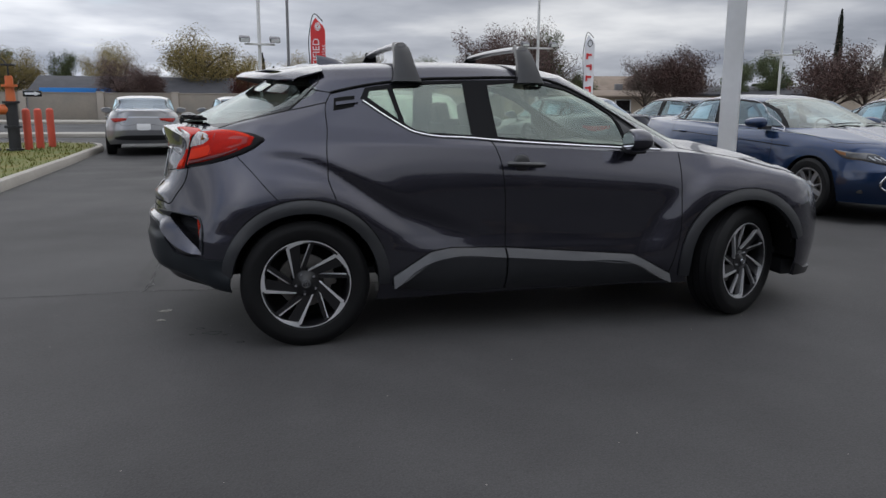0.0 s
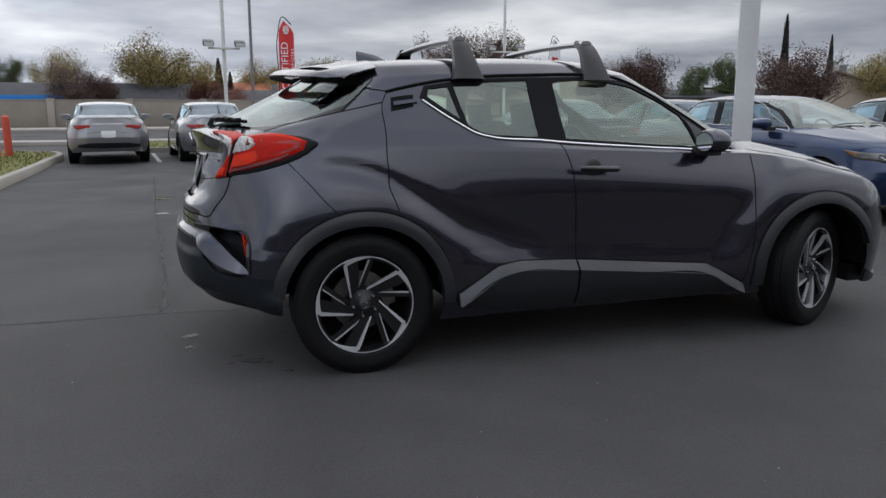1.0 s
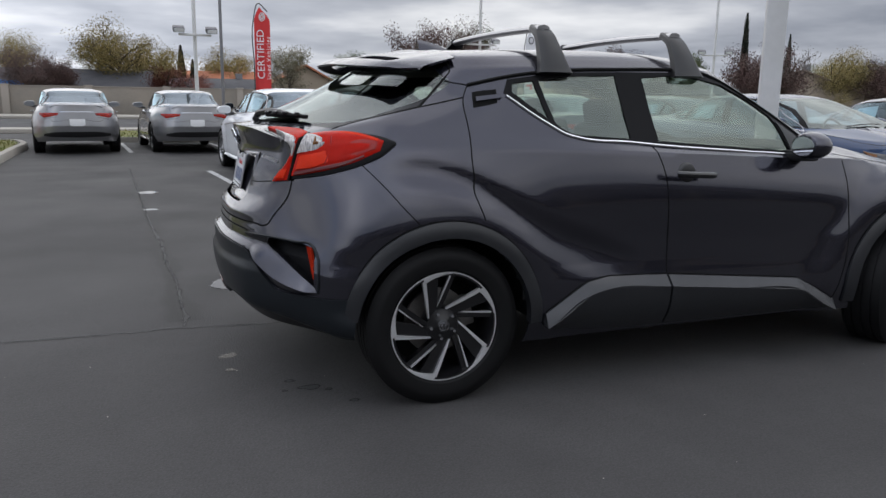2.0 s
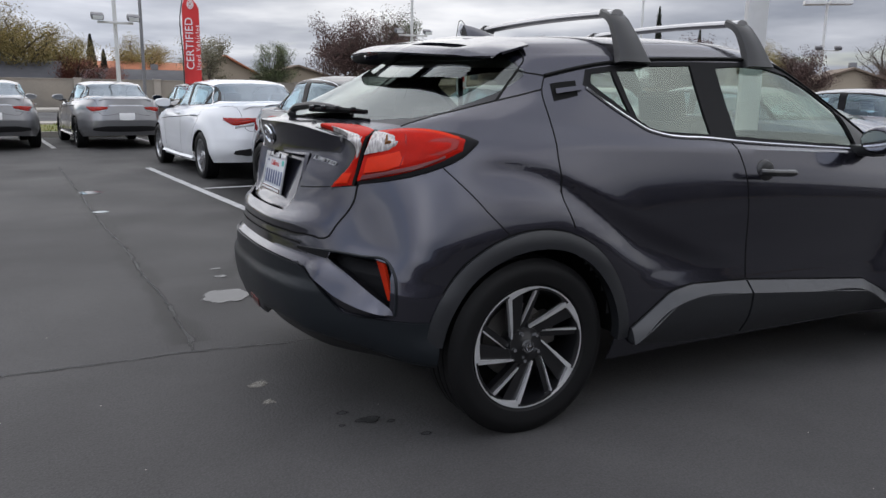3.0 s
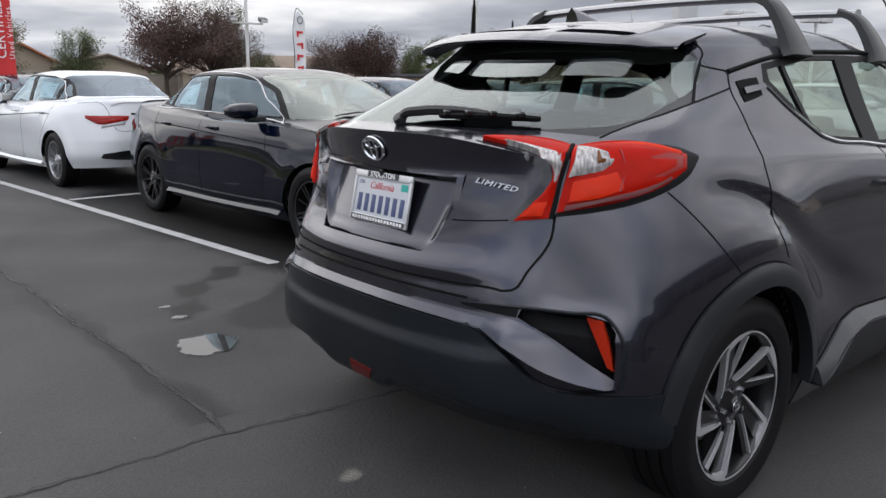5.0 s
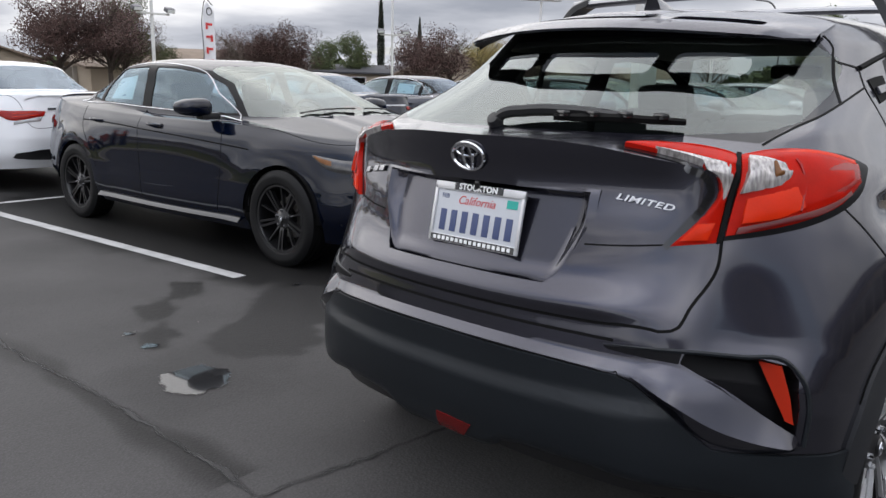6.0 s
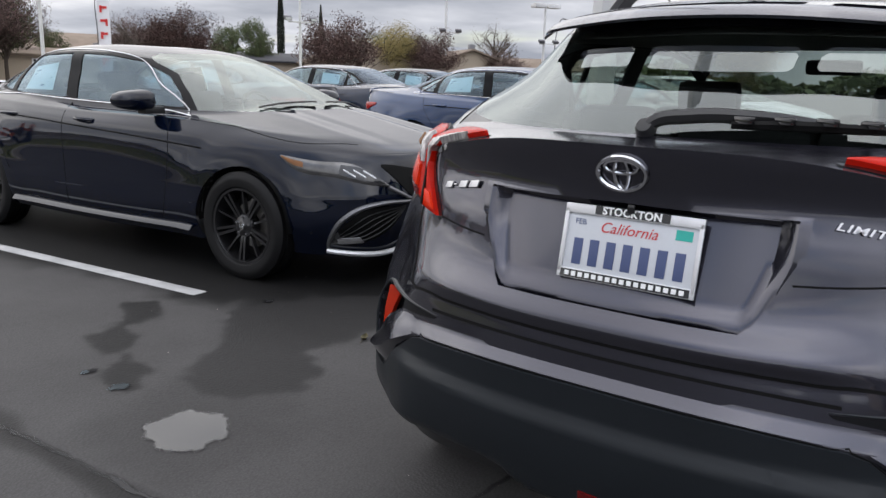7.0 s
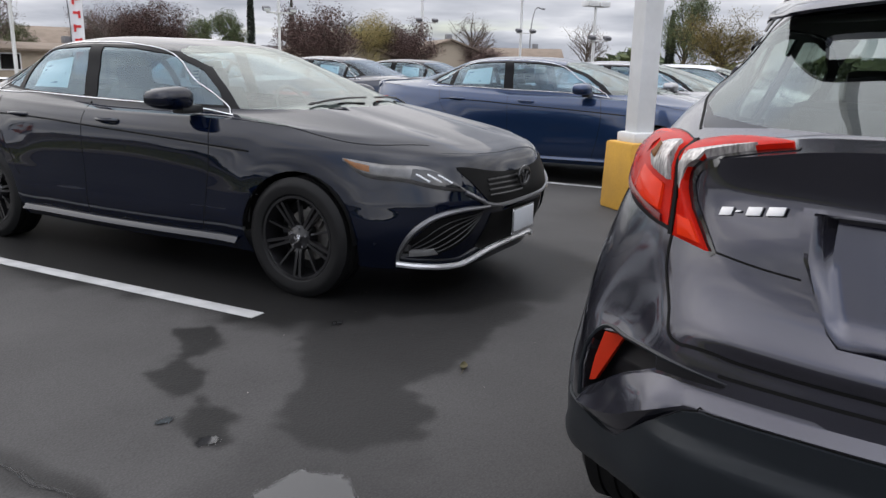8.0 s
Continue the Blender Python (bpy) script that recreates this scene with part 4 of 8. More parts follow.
for k in range(18):
    bm = bmesh.new()
    add_box(bm, (3.9, .06, 3.2), Matrix.Translation((-18 + 4.1 * k, .04, 1.9)), .02)
    win = part("window", bm, DARK_HEAD, showroom)
    bm = bmesh.new()
    add_box(bm, (3.6, .03, 2.9), Matrix.Translation((-18 + 4.1 * k, .08, 1.9)), .0)
    part("pane", bm, GLOSS_BLACK, win)


# ---------------------------------------------------------------- trees
def tree_kind(kind, seed, limbs, leaves, spread, size, ragged=1.0):
    """One tree 1 m high and about 2 x spread wide, to be copied and scaled."""
    rng = random.Random(seed)
    tr = thing("tree", "tree", "tree")
    bm = bmesh.new()
    tips = []
    low = .05 if kind == "cypress" else .30
    add_tube(bm, [(0, 0, 0), (.006, .004, low * .6), (0, .008, low + .15), (0, 0, .60 if kind != "cypress" else .9)], [.030, .024, .016, .006], 7)
    for k in range(limbs):
        a, z0 = rng.uniform(0, TAU), rng.uniform(low * .7, .62)
        reach, rise = spread * rng.uniform(.5, 1.0), rng.uniform(.10, .38)
        if kind == "cypress":
            reach, rise, z0 = spread * .5, .08, rng.uniform(.05, .85)
        p0 = Vector((0, 0, z0))
        p1 = p0 + Vector((math.cos(a) * reach * .5, math.sin(a) * reach * .5, rise * .6))
        p2 = p0 + Vector((math.cos(a + .2) * reach, math.sin(a + .2) * reach, min(rise, .96 - z0)))
        add_tube(bm, [p0, p1, p2], [.010, .007, .003], 5)
        tips += [p1, p2, p1.lerp(p2, .5)]
        for j in range(3):
            q = p1.lerp(p2, rng.random())
            e = q + Vector((rng.uniform(-.12, .12) * spread * 3, rng.uniform(-.12, .12) * spread * 3, rng.uniform(.02, .16)))
            add_tube(bm, [q, q.lerp(e, .5) + Vector((0, 0, .01)), e], [.004, .003, .0012], 4)
            tips += [e, q.lerp(e, .6)]
    part("trunk", bm, BARK, tr)
    verts, faces = [], []
    for k in range(leaves):
        if kind == "cypress":
            z = rng.random() ** .8
            r = spread * math.sin(math.pi * min(1, (z + .06) / 1.07)) ** .7 * rng.uniform(.5, 1) * (1.1 - .5 * z)
            a = rng.uniform(0, TAU)
            c = Vector((r * math.cos(a), r * math.sin(a), .03 + z * .97))
        else:
            t = rng.choice(tips)
            way = Vector((rng.gauss(0, 1), rng.gauss(0, 1), rng.gauss(0, .8)))
            c = t + way / max(1.0, way.length / 1.25) * spread * .20 * ragged
            if c.z < low * .55:
                c.z = low * .55 + rng.random() * .1
        s = size * rng.uniform(.5, 1.4)
        u = Vector((rng.gauss(0, 1), rng.gauss(0, 1), rng.gauss(0, 1))).normalized()
        v = u.orthogonal().normalized() * s * rng.uniform(.4, .9)
        u = u * s
        i = len(verts)
        verts += [c - u, c + v * .8, c + u, c - v]
        faces.append((i, i + 1, i + 2, i + 3))
    me = bpy.data.meshes.new("crown")
    me.from_pydata(verts, [], faces)
    me.materials.append(LEAVES[kind])
    crown = new("crown", me)
    crown.parent = tr
    return tr


KINDS = {"olive": tree_kind("olive", 1, 34, 30000, .46, .0066, .85), "brown": tree_kind("brown", 2, 34, 24000, .42, .0078, .85), "green": tree_kind("green", 3, 26, 17000, .36, .0088, .85), "cypress": tree_kind("cypress", 4, 14, 6000, .075, .011),
         "blossom": tree_kind("blossom", 5, 24, 10000, .40, .0095, .85), "bare": tree_kind("bare", 6, 34, 4500, .36, .006, .6), "rust": tree_kind("rust", 8, 22, 10000, .42, .011, .85)}
WORDS = {"olive": "wispy olive and yellow tree behind the wall", "brown": "dark brown winter-leaved tree beyond the lot", "green": "green leafy tree beyond the lot", "cypress": "tall narrow dark cypress tree",
         "blossom": "pale blossoming tree beyond the wall", "bare": "bare winter tree with thin twigs", "rust": "rust-red leaved tree behind the wall"}
TREES = [("olive", -2.9, 57.5, 6.3, 1.15), ("olive", -.2, 60, 5.2, 1.1), ("brown", -7.9, 51.5, 4.3, 1.05), ("brown", -6.5, 52.0, 3.7, .9), ("olive", -10.8, 61.5, 5.6, .9), ("green", -14, 62, 4.9, .7), ("olive", -17.5, 62, 5.0, 1.1), ("olive", -21, 60, 5.4, 1.0), ("green", -19.0, 63, 5.2, .8),
         ("rust", .3, 53, 3.2, 1.2), ("rust", 1.8, 53.5, 2.9, 1.1), ("olive", 6.2, 69, 5.4, 1.3), ("cypress", 1.5, 63, 5.4, 1.2), ("cypress", 2.5, 65, 4.4, 1.2), ("blossom", 8.7, 54, 5.0, 1.0), ("green", 14.0, 56.5, 4.7, .95), ("brown", 15.4, 44.0, 5.9, 1.0), ("brown", 18.0, 43.5, 6.2, 1.0), ("green", 19.3, 44.5, 6.0, .7),
         ("cypress", 20.3, 47.5, 6.0, 1.3), ("cypress", 21.2, 48.3, 5.3, 1.3), ("bare", 22.0, 48.6, 5.2, 1.0), ("brown", 24.4, 35.9, 4.4, 1.05), ("bare", 27.0, 44.0, 4.4, 1.1), ("brown", 29.6, 48.6, 4.8, .9), ("brown", 31.6, 47.6, 5.0, .95), ("green", 26.0, 52, 3.6, 1.0), ("green", 39.0, 46, 4.9, .9), ("cypress", 100, 109, 17.5, .65), ("cypress", 104.4, 103, 13.6, .7), ("green", 36.2, 47, 4.3, 1.0),
         ("brown", 30.6, 30.4, 4.4, 1.25), ("bare", 32.5, 30.0, 4.4, 1.0), ("olive", 43.4, 36.6, 4.9, 1.0), ("brown", 45.2, 34.2, 4.5, 1.1), ("bare", 54.5, 34.2, 5.8, 1.0), ("brown", 53.2, 32.4, 3.4, 1.3), ("green", 70, 20.8, 8.0, .8), ("cypress", 69.5, 22.0, 6.8, 1.0), ("olive", 42.5, 10.8, 4.4, 1.0), ("green", 51, 44.5, 4.6, 1.3), ("green", 58, 47, 5, 1.3), ("bare", 62, 27, 5.5, 1.0)]
rng = random.Random(9)
spots = {}
for kind, x, y, h, wide in TREES:
    spots.setdefault(kind, []).append(Matrix.Translation((x, y, 0)) @ Matrix.Rotation(rng.uniform(0, TAU), 4, "Z") @ Matrix.Diagonal((h * wide, h * wide, h, 1)))
for kind, places in spots.items():
    tagged(KINDS[kind], WORDS[kind], "tree", "trees beyond the lot")
    for m in places[1:]:
        copy_thing(KINDS[kind], m)
    KINDS[kind].matrix_basis = places[0]


def far_woods():
    """A low uneven belt of woods round the horizon."""
    rng = random.Random(21)
    verts, faces = [], []
    for k in range(26000):
        a, d = rng.uniform(0, TAU), rng.uniform(150, 190)
        top = 3.4 + 1.4 * math.sin(a * 23) + 1.0 * math.sin(a * 57 + 1)
        c = Vector((d * math.cos(a), d * math.sin(a), max(.3, rng.random() ** .6 * top)))
        u = Vector((rng.gauss(0, 1), rng.gauss(0, 1), rng.gauss(0, .6))) * .75
        v = Vector((rng.gauss(0, 1), rng.gauss(0, 1), rng.gauss(0, .6))) * .75
        i = len(verts)
        verts += [c - u, c + v, c + u, c - v]
        faces.append((i, i + 1, i + 2, i + 3))
    me = bpy.data.meshes.new("far_woods")
    me.from_pydata(verts, [], faces)
    me.materials.append(LEAVES["green"])
    tagged(new("far_woods", me), "low belt of distant trees on the horizon", "trees", kind="stuff")


far_woods()


# ---------------------------------------------------------------- lamp posts, banners, bollards
def floodlight_post(x, y, h, arm_z, turn, label, wide=1.0, r=.065):
    p = thing("floodlight_post", label, "lamp post", "lamp posts", Matrix.Translation((x, y, 0)) @ Matrix.Rotation(radians(turn), 4, "Z"))
    bm = bmesh.new()
    add_tube(bm, [(0, 0, 0), (0, 0, h * .5), (0, 0, h)], [r, r * .9, r * .75], 10)
    part("pole", bm, WHITE_POST, p)
    bm = bmesh.new()
    add_revolve(bm, [(.0, .5), (r * 2.2, .5), (r * 2.4, 0), (0, 0)], n=16)
    part("base", bm, CONCRETE, p)
    bm = bmesh.new()
    add_box(bm, (wide, .07, .07), Matrix.Translation((0, -.1, arm_z)), .01)
    arm = part("arm", bm, WHITE_POST, p)
    for s in (-1, 1):
        bm = bmesh.new()
        add_box(bm, (.34, .26, .16), Matrix.Translation((s * wide * .5, -.14, arm_z + .16)) @ Matrix.Rotation(radians(22), 4, "X"), .03)
        head = part("lamp_head", bm, DARK_HEAD, arm)
        bm = bmesh.new()
        add_box(bm, (.28, .012, .11), Matrix.Translation((s * wide * .5, -.275, arm_z + .11)) @ Matrix.Rotation(radians(22), 4, "X"), .0)
        part("lens", bm, LAMP_FACE, head)
    return p


floodlight_post(.36, 22.4, 9.0, 3.22, 5, "white floodlight post with two lamp heads by the verge", 1.0)
floodlight_post(12.2, 26.9, 10.0, 3.65, 0, "white floodlight post with two heads beyond the cars", 1.3)
floodlight_post(23.8, 26.0, 10.0, 3.55, -30, "white floodlight post near the far row", 1.2)


def t_lamp(x, y, h, turn, label, wide=1.5, r=.1):
    """A tall lamp with two box heads and a pair of small floodlights lower down."""
    p = thing("street_lamp", label, "lamp post", "lamp posts", Matrix.Translation((x, y, 0)) @ Matrix.Rotation(radians(turn), 4, "Z"))
    bm = bmesh.new()
    add_tube(bm, [(0, 0, 0), (0, 0, h)], [r, r * .8], 8)
    part("pole", bm, WHITE_POST, p)
    for s in (-1, 1):
        bm = bmesh.new()
        add_box(bm, (wide * .46, .8, .34), Matrix.Translation((s * wide * .27, 0, h)), .05)
        part("lamp_head", bm, WHITE_POST, p)
    bm = bmesh.new()
    add_box(bm, (1.7, .08, .08), Matrix.Translation((.3, -.15, h * .58)), .01)
    arm = part("arm", bm, WHITE_POST, p)
    for cx in (-.35, 1.05):
        bm = bmesh.new()
        add_box(bm, (.5, .36, .24), Matrix.Translation((cx, -.2, h * .58 + .2)) @ Matrix.Rotation(radians(22), 4, "X"), .04)
        part("floodlight", bm, DARK_HEAD, arm)
    return p


def arm_lamp(x, y, h, turn, label, reach=3.0):
    p = thing("street_lamp", label, "lamp post", "lamp posts", Matrix.Translation((x, y, 0)) @ Matrix.Rotation(radians(turn), 4, "Z"))
    bm = bmesh.new()
    add_tube(bm, spline([(0, 0, 0), (0, 0, h * .8), (reach * .25, 0, h * .96), (reach, 0, h)], 6), .07, 8)
    part("pole", bm, GREY_POST, p)
    bm = bmesh.new()
    add_box(bm, (.7, .28, .14), Matrix.Translation((reach + .2, 0, h)), .04)
    part("lamp_head", bm, DARK_HEAD, p)
    return p


bm = bmesh.new()
post = thing("utility_post", "thin grey utility post beside the street", "post", m=Matrix.Translation((1.62, 27.6, 0)))
add_tube(bm, [(0, 0, 0), (0, 0, 10)], [.065, .05], 10)
part("pole", bm, GREY_POST, post)


def banner(x, y, h, turn, cloth, label):
    """A feather banner on a bent pole; local x along its width, face to -y."""
    b = thing("feather_banner", label, "banner", "feather banners", Matrix.Translation((x, y, 0)) @ Matrix.Rotation(radians(turn), 4, "Z"))
    bm = bmesh.new()
    add_tube(bm, spline([(0, 0, 0), (0, 0, h * .55), (.0, 0, h * .86), (.16, 0, h * .985), (.40, 0, h * .93)], 6), .016, 6)
    part("pole", bm, BLACK_TRIM, b)
    rows = []
    for i in range(25):
        t = i / 24
        z = h * (.16 + .80 * t)
        right = .46 if t < .9 else .46 - .2 * ((t - .9) / .1) ** 2
        left = .02 + (.16 * ((t - .86) / .14) ** 2 if t > .86 else 0)
        rows.append([(left + (right - left) * s, .035 * math.sin(3 * t + 5 * s), z - (.10 * s if t > .85 else 0) + (.10 * (1 - s) if i == 0 else 0)) for s in np.linspace(0, 1, 8)])
    bm = grid_bm(np.array(rows))
    thicken(bm, .003)
    return b, part("cloth", bm, cloth, b)


flag, cloth = banner(1.75, 18.9, 3.95, -14, RED_CLOTH, "tall red feather banner with white lettering")
up = Matrix.Translation((.20, -.05, 2.50)) @ Matrix.Rotation(radians(90), 4, "X") @ Matrix.Rotation(radians(90), 4, "Z")
part("banner_lettering", placed(lettering("CERTIFIED", .29, .002, 0, 1.02), up), INK_WHITE, cloth)
part("banner_lettering", placed(lettering("Used Vehicles", .165, .002, 0, 1.25), Matrix.Translation((.21, 0, -.10)) @ up), INK_WHITE, cloth)
bm = bmesh.new()
for a, c, o in ((.11, .075, 0), (.035, .07, 0), (.075, .03, .03)):
    add_tube(bm, [(.25 + c * math.cos(TAU * k / 24) + 0, -.055, 3.52 + a * math.sin(TAU * k / 24)) for k in range(25)], .012, 5, False)
part("banner_badge", bm, INK_WHITE, cloth)
bm = bmesh.new()
add_revolve(bm, [(0, .006), (.13, .006), (.13, 0), (0, 0)], Matrix.Translation((.24, -.05, 1.2)) @ Matrix.Rotation(radians(90), 4, "X") @ Matrix.Diagonal((1.4, .8, 1, 1)), 24)
part("banner_oval", bm, ALLOY, cloth)
flag, cloth = banner(14.6, 27.4, 4.5, -30, WHITE_CLOTH, "white feather banner with red marks down its length")
for k in range(5):
    bm = bmesh.new()
    zz = 3.45 - .48 * k
    add_box(bm, (.25, .006, .09), Matrix.Translation((.24, -.055, zz)), .0)
    add_box(bm, (.08, .006, .26), Matrix.Translation((.24 + (.09 if k % 2 else -.09), -.055, zz - .06)), .0)
    part("banner_lettering", bm, RED_CLOTH, cloth)
bm = bmesh.new()
add_tube(bm, [(.26 + .10 * math.cos(TAU * k / 24), -.055, 3.95 + .14 * math.sin(TAU * k / 24)) for k in range(25)], .018, 5, False)
part("banner_badge", bm, GLOSS_BLACK, cloth)

t_lamp(52.0, 37.6, 8.5, -38, "white twin-headed lamp at the far end of the lot", 3.4, .13)
t_lamp(57.5, 31.2, 7.4, -30, "distant white twin-headed car park lamp", 2.5, .12)
t_lamp(48.6, 20.95, 5.7, -25, "white twin-headed car park lamp behind the far row", 1.9, .11)
arm_lamp(75, 39, 8.0, 10, "street lamp with a long curved arm", 4.0)
arm_lamp(66, 23, 8.6, 170, "grey street lamp with a long arm", 4.2)

pole = thing("lamp_post", "square white lamp post on a yellow painted concrete base", "lamp post", "lamp posts", Matrix.Translation((4.87, 2.53, 0)) @ Matrix.Rotation(radians(53), 4, "Z"))
bm = bmesh.new()
add_box(bm, (.195, .195, 8.0), Matrix.Translation((0, 0, 4.6)), .02)
part("pole", bm, WHITE_POST, pole)
bm = bmesh.new()
add_box(bm, (.30, .30, .10), Matrix.Translation((0, 0, .68)), .03)
part("collar", bm, WHITE_POST, pole)
bm = bmesh.new()
add_box(bm, (.47, .47, .64), Matrix.Translation((0, 0, .32)), .03, .93)
part("base", bm, YELLOW, pole)

for x, y in ((-5.36, 15.7), (-5.22, 16.2), (-5.08, 16.8)):
    b = thing("bollard", "red painted steel bollard on the grass verge", "bollard", "red bollards", Matrix.Translation((x, y, .12)))
    bm = bmesh.new()
    add_revolve(bm, [(0, 1.0), (.05, .995), (.085, .96), (.09, .9), (.09, 0), (0, 0)], n=20)
    part("post", bm, RED_PAINT, b)

valve = thing("fire_valve", "dark iron fire backflow valve with orange wheels on a verge", "valve", m=Matrix.Translation((-5.75, 15.2, .12)))
for x in (-.28, .22):
    bm = bmesh.new()
    add_tube(bm, [(x, 0, 0), (x, 0, 1.15)], .13, 14)
    for z in (.02, .55, 1.12):
        add_revolve(bm, [(0, z + .05), (.19, z + .05), (.19, z), (0, z)], Matrix.Translation((x, 0, 0)), 18)
    part("riser", bm, IRON, valve)
    bm = bmesh.new()
    add_tube(bm, [(x, 0, 1.15), (x, 0, 1.75)], [.11, .08], 12)
    add_revolve(bm, [(0, 1.55), (.17, 1.55), (.17, 1.50), (0, 1.50)], Matrix.Translation((x, 0, 0)), 18)
    part("valve_body", bm, ORANGE, valve)
    bm = bmesh.new()
    add_tube(bm, [(x + .16 * math.cos(a), .16 * math.sin(a), 2.0) for a in np.linspace(0, TAU, 21)], .018, 6, False)
    add_tube(bm, [(x, 0, 1.75), (x, 0, 2.02)], .02, 6)
    part("hand_wheel", bm, IRON, valve)
bm = bmesh.new()
add_tube(bm, [(-.28, 0, .98), (.22, 0, .98)], .12, 14)
part("crossover_pipe", bm, ORANGE, valve)
bm = bmesh.new()
add_tube(bm, [(-.28, 0, 2.0), (-.03, 0, 2.3), (.22, 0, 2.0)], .015, 6)
part("chain", bm, IRON, valve)

# ---------------------------------------------------------------- wheels
def spoke_bm(inner, outer, w0, w1, z0, z1, twist, depth=0.03, n=6):
    """One spoke from hub to rim, its face towards +z, swept round by twist degrees."""
    bm = bmesh.new()
    rows = []
    p0, p1 = Vector((inner, 0)), Vector((outer * math.cos(radians(twist)), outer * math.sin(radians(twist))))
    way = (p1 - p0).normalized()
    across = Vector((-way.y, way.x))
    for i in range(n + 1):
        t = i / n
        p, w, z = p0.lerp(p1, t), w0 + (w1 - w0) * t, z0 + (z1 - z0) * t ** 0.7
        rows.append([bm.verts.new((*(p + across * d), zz)) for d, zz in ((-w / 2, z), (w / 2, z), (w / 2 * 0.8, z - depth), (-w / 2 * 0.8, z - depth))])
    for a, b in zip(rows, rows[1:]):
        for k in range(4):
            bm.faces.new((a[k], b[k], b[(k + 1) % 4], a[(k + 1) % 4]))
    bm.faces.new(rows[0])
    bm.faces.new(rows[-1][::-1])
    bmesh.ops.recalc_face_normals(bm, faces=bm.faces)
    return bm


def tyre_bm(radius, rim, width):
    h = width / 2
    bm = bmesh.new()
    prof = [(rim, -h * 0.8), (rim + 0.012, -h * 0.92), ((rim + radius) / 2, -h), (radius - 0.03, -h * 0.97), (radius - 0.008, -h * 0.82)]
    tread = []
    for k in range(4):
        a = -h * 0.76 + k * h * 0.41
        tread += [(radius, a), (radius, a + h * 0.3), (radius - 0.007, a + h * 0.31), (radius - 0.007, a + h * 0.40)]
    prof += tread[:-2] + [(r, -z) for r, z in reversed(prof)]
    add_revolve(bm, prof, n=72, closed=True)
    bmesh.ops.recalc_face_normals(bm, faces=bm.faces)
    return bm


def wheel(parent, m, style, radius=0.341, rim=0.229, width=0.225):
    """A wheel as parts of its car: its face looks along the local z."""
    face = width / 2
    tyre = part("tyre", tyre_bm(radius, rim, width), RUBBER, parent, angle=30)
    tyre.matrix_basis = m
    main = {"swirl": WHEEL_BLACK, "black": WHEEL_BLACK, "silver": ALLOY}[style]
    bm = bmesh.new()
    add_revolve(bm, [(rim, -face * 0.8), (rim + 0.004, face * 0.80), (rim + 0.002, face * 0.86), (rim - 0.012, face * 0.86), (rim - 0.02, face * 0.70), (rim - 0.03, -face * 0.6)], n=64, closed=True)
    bmesh.ops.recalc_face_normals(bm, faces=bm.faces)
    ring = part("rim", bm, main, tyre)
    bm = bmesh.new()
    add_revolve(bm, [(0.0, -face * 0.35), (rim - 0.025, -face * 0.35), (rim - 0.025, -face * 0.45), (0.0, -face * 0.45)], n=40)
    part("backing", bm, JOINT, tyre)
    bm = bmesh.new()
    add_revolve(bm, [(0.06, -face * 0.05), (0.145, -face * 0.05), (0.145, -face * 0.2), (0.06, -face * 0.2)], n=40, closed=True)
    part("brake_disc", bm, BRAKE, tyre)
    bm = bmesh.new()
    add_box(bm, (0.07, 0.13, 0.05), Matrix.Translation((0.125, 0.02, 0.0)) @ Matrix.Rotation(0.1, 4, "Z"), 0.012)
    part("brake_caliper", bm, BRAKE, tyre)
    bm = bmesh.new()
    add_revolve(bm, [(0.0, face * 0.74), (0.026, face * 0.74), (0.034, face * 0.70), (0.07, face * 0.62), (0.082, face * 0.45), (0.082, face * 0.1), (0.0, face * 0.1)], n=40)
    hub = part("hub", bm, main, tyre)
    bm = bmesh.new()
    add_revolve(bm, [(0.0, face * 0.80), (0.022, face * 0.79), (0.028, face * 0.74), (0.0, face * 0.73)], n=28)
    part("centre_cap", bm, WHEEL_BLACK if style != "silver" else CHROME, hub)
    bm = bmesh.new()
    for ra, rb, oy in ((.021, .019, 0), (.007, .016, 0), (.014, .007, .006)):
        add_tube(bm, [(ra * math.cos(TAU * k / 20), oy + rb * math.sin(TAU * k / 20), face * .80) for k in range(21)], .0016, 5, False)
    part("cap_ring", bm, CHROME, hub)
    for k in range(5):
        a = TAU * (k + 0.5) / 5
        bm = bmesh.new()
        add_revolve(bm, [(0.0, face * 0.76), (0.007, face * 0.76), (0.010, face * 0.5), (0.0, face * 0.5)], n=6)
        nut = part("wheel_nut", bm, CHROME, hub)
        nut.location = (0.056 * math.cos(a), 0.056 * math.sin(a), 0)
    out = rim - 0.016
    if style == "swirl":
        kinds = [(spoke_bm(0.055, out, 0.040, 0.066, face * 0.56, face * 0.74, -37, 0.040), WHEEL_BLACK, -9), (spoke_bm(0.072, out, 0.006, 0.018, face * 0.64, face * 0.86, -37, 0.020), MACHINED, 0),
                 (spoke_bm(0.060, out, 0.016, 0.026, face * 0.54, face * 0.74, -27, 0.036), WHEEL_BLACK, -44), (spoke_bm(0.085, out, 0.002, 0.007, face * 0.62, face * 0.84, -26, 0.016), MACHINED, -42)]
        rows = []
        for k in range(11):
            a, r0 = radians(-37 - 33 * k / 10), rim - 0.008 - 0.018 * (1 - k / 10)
            rows.append([(r * math.cos(a), r * math.sin(a), z) for r, z in ((r0, face * 0.70), (r0, face * 0.855), (rim - 0.003, face * 0.875), (rim - 0.003, face * 0.70))])
        kinds.append((grid_bm(np.array(rows)), MACHINED, 0))
        bmesh.ops.recalc_face_normals(kinds[-1][0], faces=kinds[-1][0].faces)
        lip = bmesh.new()
